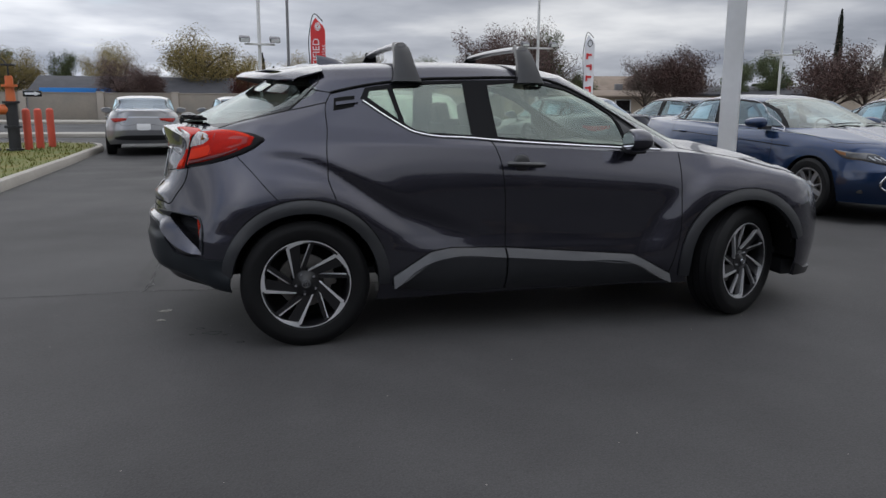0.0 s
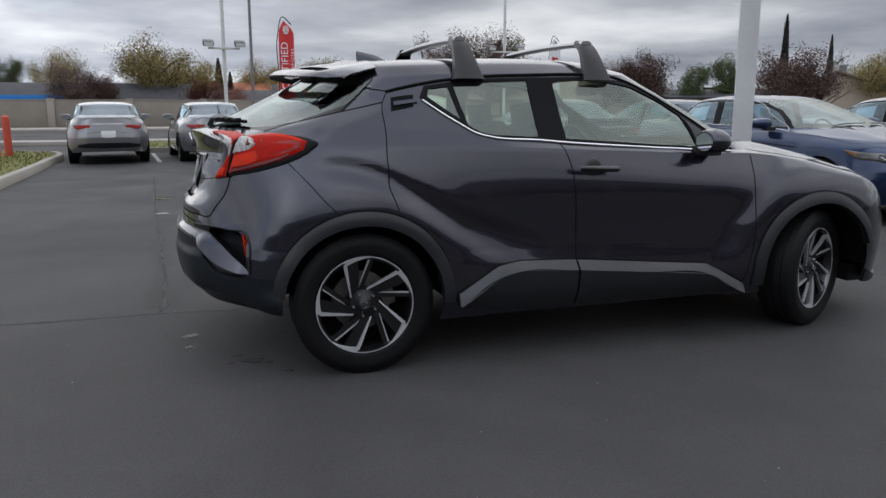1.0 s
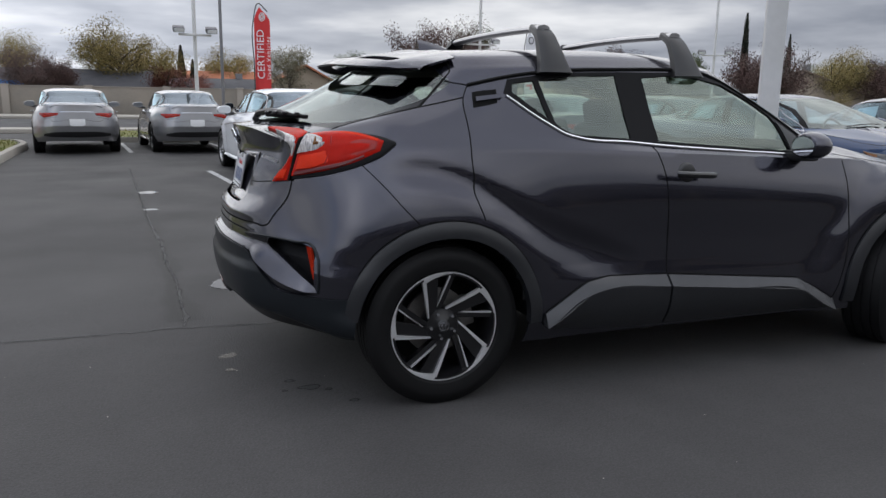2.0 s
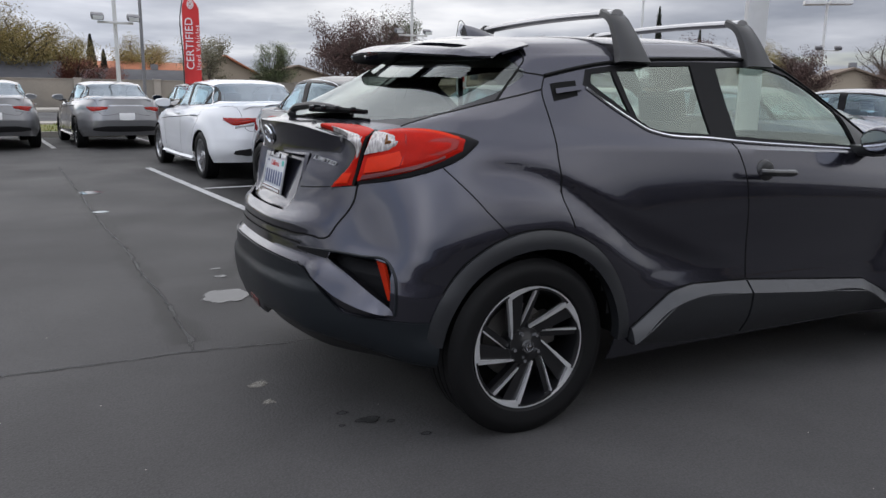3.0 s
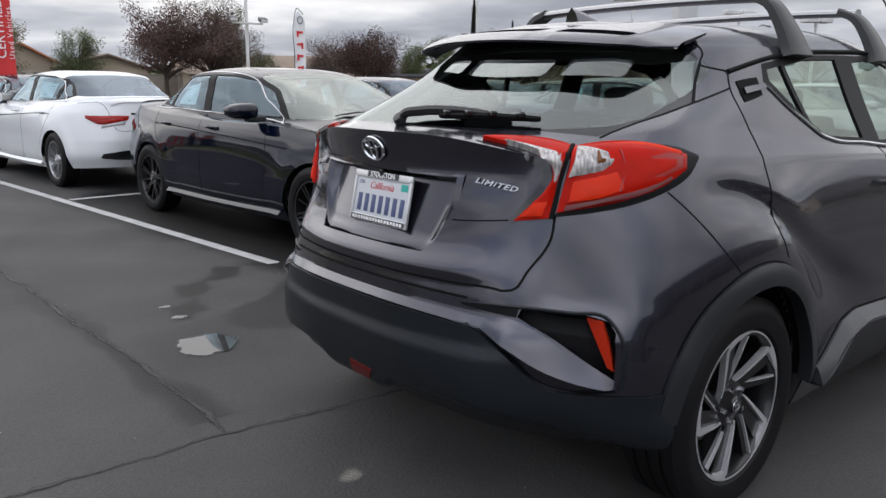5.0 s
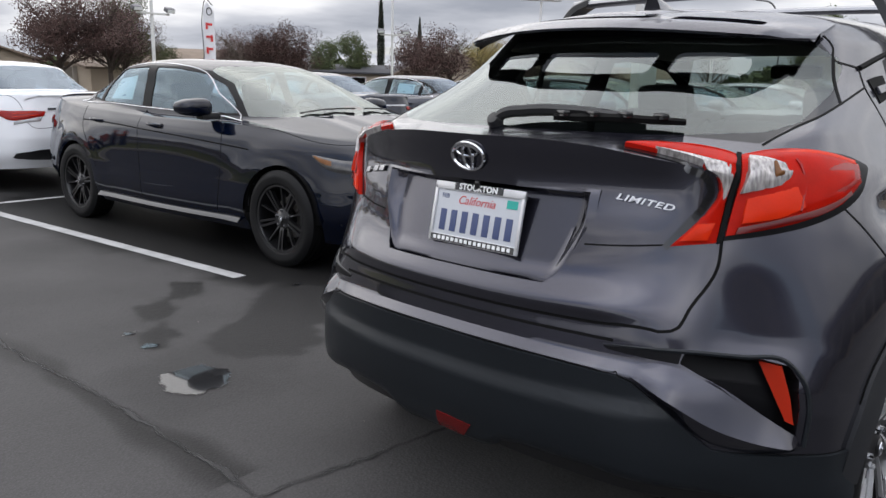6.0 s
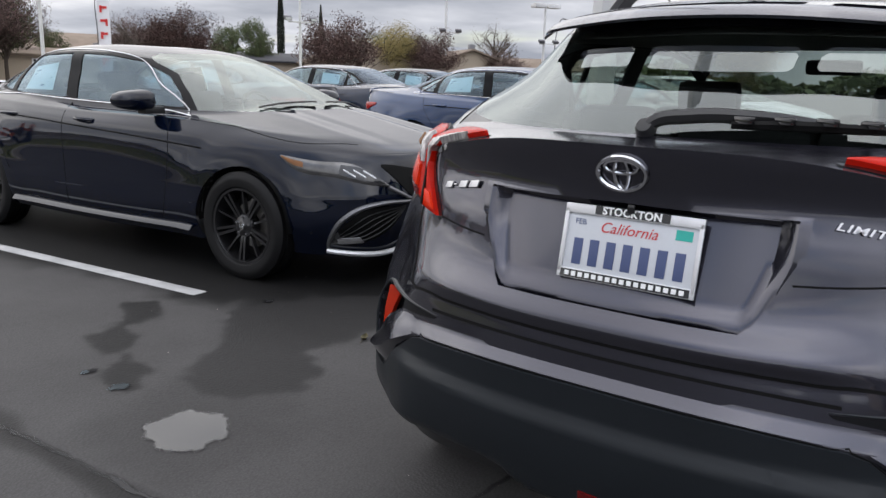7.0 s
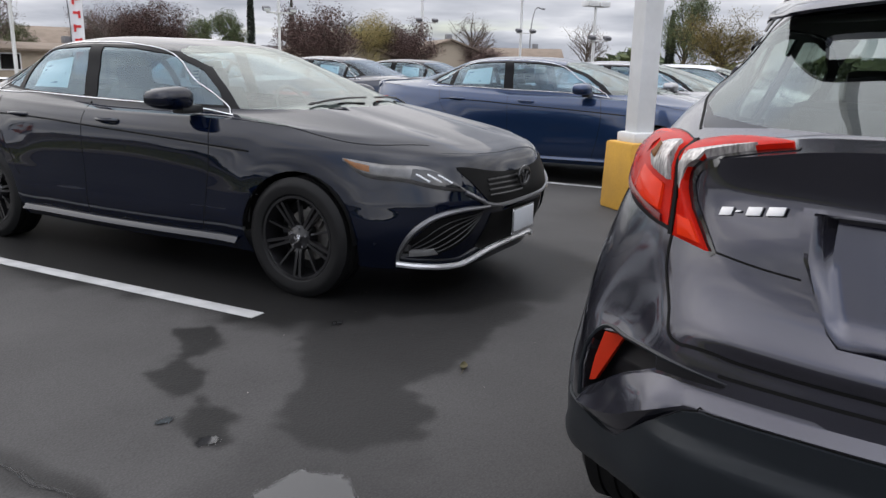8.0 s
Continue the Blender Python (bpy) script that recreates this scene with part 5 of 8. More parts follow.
        add_revolve(lip, [(rim - 0.004, face * 0.84), (rim - 0.004, face * 0.872), (rim + 0.001, face * 0.872), (rim + 0.001, face * 0.84)], n=64, closed=True)
        part("rim_lip", lip, MACHINED, tyre, "bright machined rim edge")
    elif style == "black":
        kinds = [(spoke_bm(0.06, out, 0.017, 0.017, face * 0.62, face * 0.80, s, 0.035), WHEEL_BLACK, d) for s, d in ((4, -9), (-4, 9))] + [(spoke_bm(0.06, out, 0.012, 0.012, face * 0.5, face * 0.74, 0, 0.03), WHEEL_BLACK, 36)]
    else:
        kinds = [(spoke_bm(0.06, out, 0.026, 0.034, face * 0.62, face * 0.80, s, 0.035), ALLOY, d) for s, d in ((5, -8), (-5, 8))] + [(spoke_bm(0.06, out, 0.010, 0.014, face * 0.55, face * 0.76, 0, 0.03), ALLOY, 36)]
    for bm, mat, start in kinds:
        first = part("spoke", bm, mat, tyre)
        first.rotation_euler = (0, 0, radians(start))
        for k in range(1, 5):
            twin = new("spoke", first.data)
            twin.parent = tyre
            twin.rotation_euler = (0, 0, radians(start + 72 * k))
    return tyre


def wheels(car, base, track, style, radius, rim, width, steer=0.0, phase=(0, 20, 40, 60)):
    """Four wheels under a car with its rear axle at x = 0, its right side at -y."""
    for i, (x, s) in enumerate(((0, -1), (0, 1), (base, -1), (base, 1))):
        turn = Matrix.Rotation(radians(steer if x else 0), 4, "Z")
        out = Matrix.Rotation(radians(90 if s < 0 else -90), 4, "X")
        m = Matrix.Translation((x, s * (track - width / 2), radius)) @ turn @ out @ Matrix.Rotation(radians(phase[i]), 4, "Z")
        wheel(car, m, style, radius, rim, width)

# ---------------------------------------------------------------- the grey crossover
# Lines round the body from the middle of the tail, along the right side, to the middle of the nose: x forwards, y half-width, z up.
R0 = [(-.785, 0, .365), (-.772, .30, .36), (-.685, .55, .335), (-.52, .72, .315), (-.42, .82, .305), (-.22, .85, .28), (.05, .855, .25), (.40, .845, .235), (.85, .845, .235), (1.35, .845, .235), (1.90, .845, .235), (2.35, .85, .24), (2.75, .86, .25), (3.08, .83, .235), (3.30, .66, .22), (3.39, .38, .21), (3.42, 0, .21)]
R1 = [(-.825, 0, .50), (-.808, .30, .50), (-.73, .56, .45), (-.585, .74, .445), (-.44, .85, .44), (-.22, .88, .43), (.05, .885, .40), (.40, .88, .37), (.85, .885, .36), (1.35, .885, .36), (1.90, .885, .36), (2.35, .88, .39), (2.75, .89, .42), (3.08, .86, .42), (3.32, .69, .42), (3.42, .40, .42), (3.45, 0, .42)]
R2 = [(-.835, 0, .672), (-.815, .30, .668), (-.740, .535, .648), (-.61, .715, .61), (-.46, .845, .575), (-.22, .885, .555), (.05, .89, .53), (.40, .875, .51), (.85, .875, .50), (1.35, .872, .50), (1.90, .872, .49), (2.35, .88, .52), (2.75, .893, .55), (3.08, .865, .56), (3.32, .70, .57), (3.41, .42, .58), (3.44, 0, .58)]
R3 = [(-.803, 0, .757), (-.779, .30, .757), (-.692, .555, .752), (-.555, .70, .735), (-.43, .825, .72), (-.22, .875, .705), (.05, .885, .69), (.40, .862, .68), (.85, .855, .68), (1.35, .858, .68), (1.90, .862, .68), (2.35, .872, .70), (2.75, .888, .70), (3.08, .855, .70), (3.29, .70, .70), (3.38, .42, .70), (3.41, 0, .70)]
R4 = [(-.755, 0, .86), (-.725, .30, .87), (-.635, .535, .91), (-.545, .66, .93), (-.41, .785, .93), (-.22, .855, .92), (.05, .875, .90), (.40, .858, .885), (.85, .858, .875), (1.35, .868, .865), (1.90, .868, .855), (2.35, .862, .86), (2.75, .86, .86), (3.06, .815, .83), (3.24, .68, .80), (3.32, .42, .79), (3.35, 0, .79)]
R5 = [(-.745, 0, 1.155), (-.70, .30, 1.148), (-.575, .575, 1.105), (-.47, .665, 1.10), (-.34, .735, 1.10), (-.18, .775, 1.10), (.05, .80, 1.09), (.40, .805, 1.08), (.85, .815, 1.065), (1.35, .815, 1.045), (1.90, .80, 1.02), (2.25, .785, 1.012), (2.62, .775, .965), (2.92, .72, .915), (3.10, .60, .885), (3.20, .38, .88), (3.23, 0, .88)]
R6 = [(-.655, 0, 1.166), (-.61, .28, 1.166), (-.48, .53, 1.155), (-.38, .625, 1.165), (-.26, .69, 1.18), (-.10, .725, 1.18), (.10, .745, 1.17), (.40, .765, 1.14), (.85, .79, 1.095), (1.35, .79, 1.065), (1.90, .775, 1.04), (2.12, .74, 1.035), (2.28, .66, 1.03), (2.36, .52, 1.045), (2.42, .38, 1.06), (2.46, .20, 1.07), (2.47, 0, 1.072)]
R7 = [(-.35, 0, 1.315), (-.32, .25, 1.31), (-.20, .47, 1.30), (-.10, .56, 1.30), (.0, .625, 1.30), (.12, .66, 1.295), (.28, .688, 1.29), (.50, .695, 1.28), (.85, .705, 1.27), (1.30, .705, 1.26), (1.62, .695, 1.25), (1.79, .66, 1.245), (1.90, .58, 1.25), (1.97, .46, 1.265), (2.01, .33, 1.275), (2.03, .17, 1.28), (2.04, 0, 1.28)]
R8 = [(-.12, 0, 1.435), (-.09, .25, 1.43), (-.03, .42, 1.425), (.05, .51, 1.425), (.13, .57, 1.42), (.24, .605, 1.42), (.38, .625, 1.425), (.60, .632, 1.430), (.93, .637, 1.436), (1.25, .63, 1.442), (1.42, .61, 1.44), (1.50, .57, 1.44), (1.56, .50, 1.45), (1.60, .40, 1.46), (1.62, .28, 1.467), (1.635, .14, 1.47), (1.64, 0, 1.47)]
R9 = [(-.03, 0, 1.485), (-.01, .22, 1.483), (.04, .40, 1.474), (.10, .49, 1.470), (.18, .535, 1.470), (.29, .56, 1.474), (.42, .570, 1.480), (.6, .574, 1.485), (.9, .578, 1.492), (1.15, .565, 1.492), (1.30, .53, 1.490), (1.39, .48, 1.489), (1.45, .41, 1.491), (1.48, .32, 1.497), (1.50, .22, 1.502), (1.51, .11, 1.504), (1.515, 0, 1.505)]
R10 = [(x * 0.85 + 0.11, 0, 1.510 + 0.016 * math.sin(math.pi * i / 16)) for i, (x, y, z) in enumerate(R9)]

# the ledge above the bumper: a step on the tail that fades out along the side
RL = [tuple(a + (b - a) * 0.35 for a, b in zip(p, q)) for p, q in zip(R2, R3)]
RL[:4] = [(-.812, 0, .692), (-.792, .30, .689), (-.719, .540, .676), (-.606, .712, .650)]


def body_grid(levels, n_u, n_v, sharp):
    P = np.array(levels, float)
    P[:, :, 1] *= -1
    U = np.stack([spline(row, n_u, mirror=True) for row in P])
    return spline(U, n_v, sharp)


def crossover():
    car = thing("crossover_car", "dark grey metallic crossover with a roof rack and turned wheels", "car")
    G = body_grid([R0, R1, R2, RL, R3, R4, R5, R6, R7, R8, R9, R10], 12, 8, (2, 3, 6, 7, 9))
    x, y, z = G[..., 0].copy(), -G[..., 1], G[..., 2].copy()
    # even out the flanks between the knots
    calm = smooth(.60, .72, y) * smooth(.38, .44, z) * (1 - smooth(1.00, 1.06, z)) * (1 - smooth(2.9, 3.0, x)) * np.where(z > .74, smooth(-.66, -.58, x), smooth(-.48, -.40, x))
    for _ in range(45):
        for d in (0, 1):
            F = G[..., d]
            mean = F.copy()
            mean[1:-1, 1:-1] = (F[:-2, 1:-1] + F[2:, 1:-1] + F[1:-1, :-2] + F[1:-1, 2:]) / 4
            G[..., d] += 0.5 * calm * (mean - F)
    x, y = G[..., 0].copy(), -G[..., 1]
    # flared haunches above the wheels
    side = smooth(0.55, 0.75, y) * (1 - smooth(1.02, 1.12, z))
    for cx, top in ((0.0, 0.014), (2.64, 0.018)):
        r = np.hypot(x - cx, (z - 0.34) * 0.93)
        G[..., 1] -= side * top * (1 - smooth(0.40, 0.74, r))
    # the undercut that sweeps from the lamp down the door, and the haunch below it
    band = np.interp(x, (-.42, -.25, -.08, .07, .16, .256, .36, .472, .60, .722, .94, 1.15), (1.015, 1.028, 1.018, .978, .930, .872, .812, .758, .703, .656, .588, .54))
    band = (band + np.interp(x - .05, (-.42, -.25, -.08, .07, .16, .256, .36, .472, .60, .722, .94, 1.15), (1.015, 1.028, 1.018, .978, .930, .872, .812, .758, .703, .656, .588, .54))) / 2
    gap = z - band
    reach = 0.085 + 0.10 * smooth(.25, .60, x)
    dent = np.where(gap > -.03, 1 - smooth(-.03, .045, gap), smooth(-.03 - reach, -.03, gap))
    G[..., 1] += smooth(-.30, -.08, x) * (1 - smooth(.62, 1.10, x)) * smooth(0.55, 0.72, y) * 0.021 * dent
    crest = np.interp(x, (-.52, -.30, -.10, .10, .25, .45), (.72, .75, .775, .775, .70, .60))
    G[..., 1] -= smooth(-.62, -.42, x) * (1 - smooth(.30, .55, x)) * smooth(0.52, 0.70, y) * 0.014 * np.exp(-(((z - crest) / np.where(z > crest, 0.115, 0.080)) ** 2))
    # front wing standing proud of the door
    edge = np.interp(z, (.45, .63, .768, .90, .98, 1.03), (1.98, 2.074, 2.215, 2.342, 2.50, 2.70))
    G[..., 1] -= smooth(0.55, 0.72, y) * 0.024 * smooth(-.05, .14, x - edge) * (1 - smooth(.35, .80, x - edge)) * (1 - smooth(.96, 1.04, z))
    tail = 1 - smooth(-0.60, -0.50, x)
    G[..., 0] += tail * 0.024 * np.exp(-(((z - 1.055) / 0.055) ** 2)) * (1 - smooth(0.46, 0.56, y))
    # lip of the tailgate, tucked in below
    G[..., 0] -= tail * 0.020 * np.exp(-(((z - 0.792) / np.where(z > .792, 0.040, 0.022)) ** 2)) * (1 - smooth(0.38, 0.58, y))
    # bonnet bulges
    hood = smooth(2.35, 2.5, x) * (1 - smooth(3.0, 3.2, x)) * smooth(0.87, 0.95, z)
    G[..., 2] += hood * 0.030 * np.exp(-(((y - 0.50) / 0.16) ** 2))
    bm = grid_bm(G)
    skin = Skin(bm)
    XZ, YZ = (0, 2), (1, 2)
    right = lambda c: c.y < -0.45
    # wheel openings
    for cx in (0.0, 2.64):
        ring = [(cx + 0.392 * math.cos(TAU * k / 40), 0.345 + 0.392 * math.sin(TAU * k / 40)) for k in range(40)]
        cut(bm, ring, XZ, lambda c: c.y < -0.5)
        take(bm, ring, XZ, lambda c: c.y < -0.5).free()
    # side windows
    frame_line = [(2.13, 1.035), (1.90, 1.040), (1.50, 1.066), (1.08, 1.094), (.93, 1.104), (.66, 1.120), (.60, 1.135), (.54, 1.172), (.33, 1.312), (.36, 1.372), (.53, 1.396), (.68, 1.410), (.92, 1.418), (1.06, 1.420), (1.22, 1.424), (1.38, 1.418), (1.56, 1.390), (1.73, 1.322), (1.87, 1.238), (2.0, 1.140)]
    panes = {"front_door_glass": [(1.89, 1.052), (1.50, 1.080), (1.085, 1.108), (1.055, 1.395), (1.20, 1.407), (1.36, 1.402), (1.54, 1.374), (1.71, 1.302), (1.835, 1.222)],
             "rear_door_glass": [(.935, 1.118), (.67, 1.134), (.615, 1.148), (.562, 1.182), (.512, 1.370), (.67, 1.394), (.912, 1.402)],
             "quarter_glass": [(.532, 1.203), (.372, 1.318), (.382, 1.356), (.485, 1.370)]}
    cut(bm, frame_line, XZ, right)
    dlo = take(bm, frame_line, XZ, right)
    for name, line in panes.items():
        cut(dlo, line, XZ, right)
        g = take(dlo, line, XZ, right)
        g.normal_update()
        for v in g.verts:
            v.co -= v.normal * 0.006
        part(name, mirrored(g.copy(), False), GLASS_SIDE, car, "green-tinted side glass")
        part(name, g, GLASS_SIDE, car, "green-tinted side glass")
    thicken(dlo, 0.012)
    part("window_frame", mirrored(dlo.copy(), False), FRAME_BLACK, car, "gloss black window frame and pillars")
    part("window_frame", dlo, FRAME_BLACK, car, "gloss black window frame and pillars")
    # rear window and windscreen
    back = [(0.002, 1.172), (-.45, 1.170), (-.60, 1.182), (-.640, 1.205), (-.640, 1.27), (-.615, 1.36), (-.53, 1.417), (0.002, 1.43)]
    cond = lambda c: c.x < 0.10 and c.z > 1.15
    cut(bm, back, YZ, cond, closed=False)
    g = take(bm, back, YZ, cond)
    part("rear_window", mirrored(g), GLASS_REAR, car, "sloping rear window reflecting the sky")
    # dark panels that carry the glass on to the shut line
    wing = [(-.50, 1.168), (-.416, 1.157), (-.312, 1.189), (-.194, 1.218), (-.054, 1.251), (.027, 1.317), (.084, 1.370), (.09, 1.425), (-.16, 1.425), (-.52, 1.20)]
    cut(bm, wing, XZ, lambda c: c.y < -.40)
    g = take(bm, wing, XZ, lambda c: c.y < -.40)
    part("window_wing", mirrored(g.copy(), False), GLASS_WING, car, "gloss black panel beside the rear window")
    part("window_wing", g, GLASS_WING, car, "gloss black panel beside the rear window")
    shield = [(0.002, 1.075), (-.40, 1.068), (-.62, 1.050), (-.655, 1.10), (-.60, 1.30), (-.50, 1.435), (0.002, 1.462)]
    cond = lambda c: c.x > 1.5 and c.z > 1.04
    cut(bm, shield, YZ, cond, closed=False)
    g = take(bm, shield, YZ, cond)
    part("windscreen", mirrored(g), GLASS_SHIELD, car, "windscreen glass")
    # hollow for the number plate: its floor leans upwards, its foot is a soft step
    half = lambda zz: 0.262 + 0.070 * min(1.0, max(0.0, (zz - 0.822) / 0.14)) ** 0.6
    hole = [(0.002, .822)] + [(-half(zz), zz) for zz in np.linspace(.822, 1.034, 14)] + [(0.002, 1.038)]
    hole.insert(1, (-.16, .8215))
    cond = lambda c: c.x < -0.55 and .75 < c.z < 1.1
    cut(bm, hole, YZ, cond, closed=False)
    take(bm, hole, YZ, cond).free()
    rows = []
    for v in (-.04, 0, .03, .07, .11, .15, .19, .24, .32, .42, .52, .62, .72, .82, .92, .975, 1.0, 1.03):
        row = []
        zz = .822 + .216 * v
        for u in (0, .12, .24, .36, .48, .60, .70, .79, .85, .89, .93, .965, 1.0, 1.06):
            yy = half(min(zz, 1.034)) * u
            out = skin.on((-.72, -yy, zz))[0]
            deep = -.712 + .36 * (zz - .94) + .34 * yy**2
            e = smooth(0, .19, np.array(v)) * (1 - smooth(.965, 1.0, np.array(v))) * (1 - smooth(.88, 1.0, np.array(u)))
            under = .004 if u > 1 or v < 0 or v > 1 else 0.0
            row.append((out.x + under + (max(deep, out.x) - out.x) * float(e), -yy, zz))
        rows.append(row)
    part("plate_recess", mirrored(grid_bm(np.array(rows), flip=True)), PAINT_GREY, car, "grey hollow round the licence plate")
    # matt lower bumper
    low = [(0.002, .668), (-.30, .664), (-.47, .652), (-.505, .640), (-.575, .586), (-.663, .502), (-.70, .496), (-.84, .490), (-.95, .488), (-.95, .2), (0.002, .2)]
    foot = [(0.002, .380), (-.13, .380), (-.165, .390), (-.20, .416), (-.25, .426), (-.43, .424), (-.57, .402), (-.68, .372), (-.80, .330), (-.95, .30)]
    cond = lambda c: c.x < -0.30 and c.z < 0.69
    cut(bm, low[:9], YZ, cond, closed=False)
    for zz in (.612, .598, .574, .560):
        cut(bm, [(0.002, zz), (-.64, zz)], YZ, cond, closed=False)
    cut(bm, foot, YZ, cond, closed=False)
    for zz in (.012, .03):
        cut(bm, [(a, b + zz) for a, b in foot], YZ, cond, closed=False)
    g = take(bm, low, YZ, cond)
    below = take(g, foot + [(-.95, .1), (0.002, .1)], YZ, cond)
    below.normal_update()
    for v in below.verts:
        v.co -= v.normal * 0.022
    part("rear_valance", mirrored(below), BLACK_TRIM, car, "black underside of the rear bumper")
    g.normal_update()
    for v in g.verts:
        yy, zz = abs(v.co.y), v.co.z
        step = float(1 - smooth(.562, .608, zz)) * float(1 - smooth(.50, .66, yy))
        edge_z = float(np.interp(yy, [-p[0] for p in foot], [p[1] for p in foot]))
        roll = float(1 - smooth(0, .022, zz - edge_z))
        v.co += v.normal * (0.008 + 0.016 * step - 0.012 * roll)
        v.co.y -= 0.022 * float(smooth(.62, .82, yy)) * float(1 - smooth(.36, .46, zz))
    part("rear_bumper_cladding", thicken(mirrored(g), 0.02), PLASTIC, car, "matt dark grey plastic bumper cladding")
    # pockets for the reflectors in the bumper corners
    pocket = [(-.585, .688), (-.66, .647), (-.735, .582), (-.797, .530), (-.797, .60), (-.786, .66), (-.765, .688), (-.72, .700), (-.66, .706), (-.59, .711)]
    cond = lambda c: c.x < -0.40 and c.y < -.5 and .48 < c.z < .74
    cut(bm, pocket, YZ, cond)
    g = take(bm, pocket, YZ, cond)
    g.normal_update()
    bmesh.ops.recalc_face_normals(g, faces=g.faces)
    rim = [e for e in g.edges if e.is_boundary]
    sunk = {v: g.verts.new(v.co - v.normal * .056) for v in list(g.verts)}
    floor_faces = [[sunk[v] for v in f.verts] for f in list(g.faces)]
    walls = [(e.verts[0], e.verts[1], sunk[e.verts[1]], sunk[e.verts[0]]) for e in rim]
    bmesh.ops.delete(g, geom=list(g.faces), context="FACES_ONLY")
    for ring in floor_faces + walls:
        g.faces.new(ring)
    bmesh.ops.recalc_face_normals(g, faces=g.faces)
    part("reflector_slot", mirrored(g.copy(), False), SLOT_BLACK, car, "black slot in the bumper corner")
    part("reflector_slot", g, SLOT_BLACK, car, "black slot in the bumper corner")
    # roof apart from the rest
    top = [(-.02, -.60), (-.02, .01), (1.62, .01), (1.62, -.60)]
    g = take(bm, top, (0, 1), lambda c: c.z > 1.432)
    part("roof", mirrored(g), PAINT_GREY, car)
    part("body", thicken(mirrored(bm), 0.004), PAINT_GREY, car, "dark grey metallic bodywork")
    # inner walls, floor and roof lining
    N = grid_normals(G)
    lining = G - N * 0.05
    lining[..., 0] += 0.07 * (1 - smooth(-.62, -.45, lining[..., 0]))
    inner = grid_bm(lining[6:57, :], flip=True)
    for cx in (0.0, 2.64):
        ring = [(cx + 0.40 * math.cos(TAU * k / 32), 0.345 + 0.40 * math.sin(TAU * k / 32)) for k in range(32)]
        take(inner, ring, XZ, lambda c: c.y < -0.5).free()
    part("cabin_lining", mirrored(inner), CABIN, car)
    part("roof_lining", mirrored(grid_bm((G - N * 0.03)[72:, :], flip=True)), HEADLINER, car)
    bm = bmesh.new()
    add_box(bm, (3.3, 1.36, 0.04), Matrix.Translation((1.45, 0, 0.36)), 0.01)
    part("floor_pan", bm, CABIN, car)
    for sx in (-1, 1):
        for cx in (0.0, 2.64):
            bm = bmesh.new()
            n = 20
            for k in range(n):
                a, b = math.pi * k / n, math.pi * (k + 1) / n
                p = [(cx + 0.40 * math.cos(t), sx * yy, 0.345 + 0.40 * math.sin(t)) for t, yy in ((a, 0.87), (b, 0.87), (b, 0.55), (a, 0.55))]
                bm.faces.new([bm.verts.new(q) for q in p])
                bm.faces.new([bm.verts.new(q) for q in (p[3], p[2], (cx, sx * 0.55, 0.345))])
            bmesh.ops.remove_doubles(bm, verts=bm.verts, dist=1e-4)
            part("wheel_well", bm, JOINT, car)
    both = lambda name, bm, mat, label="", parent=car: (part(name, mirrored(bm.copy(), False), mat, parent, label), part(name, bm, mat, parent, label))
    # arch cladding
    for cx, a0, a1 in ((0.0, 172, -2), (2.64, 188, 20)):
        ang = np.radians(np.linspace(a0, a1, 15))
        lowr = [(cx + 0.386 * math.cos(t), -0.9, 0.345 + 0.386 * math.sin(t)) for t in ang]
        high = [(cx + 0.448 * math.cos(t), -0.9, 0.345 + 0.448 * math.sin(t)) for t in ang]
        both("arch_cladding", skin.patch(lowr, high, 0.024, 3, 4, 0.003, 0.02, tilt=-0.013), SILL_PLASTIC, "matt grey wheel arch cladding")
        both("cladding_joint", skin.seam(bmesh.new(), [(cx + 0.452 * math.cos(t), -0.9, 0.345 + 0.452 * math.sin(t)) for t in ang[2:-2]], 0.006, 3), JOINT)
    # black lip under the front bumper and the small air deflector behind it
    lip = skin.patch([(3.025, -.85, .225), (3.12, -.80, .222), (3.22, -.70, .22)], [(3.025, -.85, .325), (3.12, -.80, .280), (3.22, -.70, .278)], 0.012, 6, 3, 0.003, 0.01)
    both("bumper_lip", lip, BLACK_TRIM, "black lip under the front bumper")
    bm = bmesh.new()
    add_box(bm, (.13, .20, .10), Matrix.Translation((3.095, -.665, .265)), .012)
    both("air_deflector", bm, BLACK_TRIM, "small black rubber air deflector")
    # sill mouldings
    sill_low = [(.47, -.88, .30), (.75, -.88, .258), (1.102, -.88, .25)], [(1.114, -.88, .25), (1.50, -.88, .246), (1.90, -.88, .245), (2.13, -.89, .265)]
    sill_high = [(.465, -.89, .365), (.68, -.90, .490), (.80, -.90, .512), (1.102, -.90, .497)], [(1.114, -.90, .496), (1.50, -.90, .461), (1.90, -.90, .425), (2.135, -.90, .305)]
    for lowr, high, sharp in zip(sill_low, sill_high, ((1, 2), (2,))):
        shelf = [(a, b, max(c - .052, .262)) for a, b, c in high]
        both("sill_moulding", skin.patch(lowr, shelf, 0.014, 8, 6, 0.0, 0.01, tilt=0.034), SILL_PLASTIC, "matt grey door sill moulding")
        # the ledge's highlight is painted with the paler copy
        both("moulding_ridge", skin.patch(shelf, high, 0.048, 8, 4, 0.001, 0.006, sharp=sharp, tilt=-0.038), SILL_LEDGE_LIT, "upward-facing ledge of the sill moulding, painted paler as if sky-lit")
        both("moulding_joint", skin.seam(bmesh.new(), [(a, b, c + .004) for a, b, c in high], 0.006, sharp=sharp), JOINT)
    # bright strip below the windows
    strip = bmesh.new()
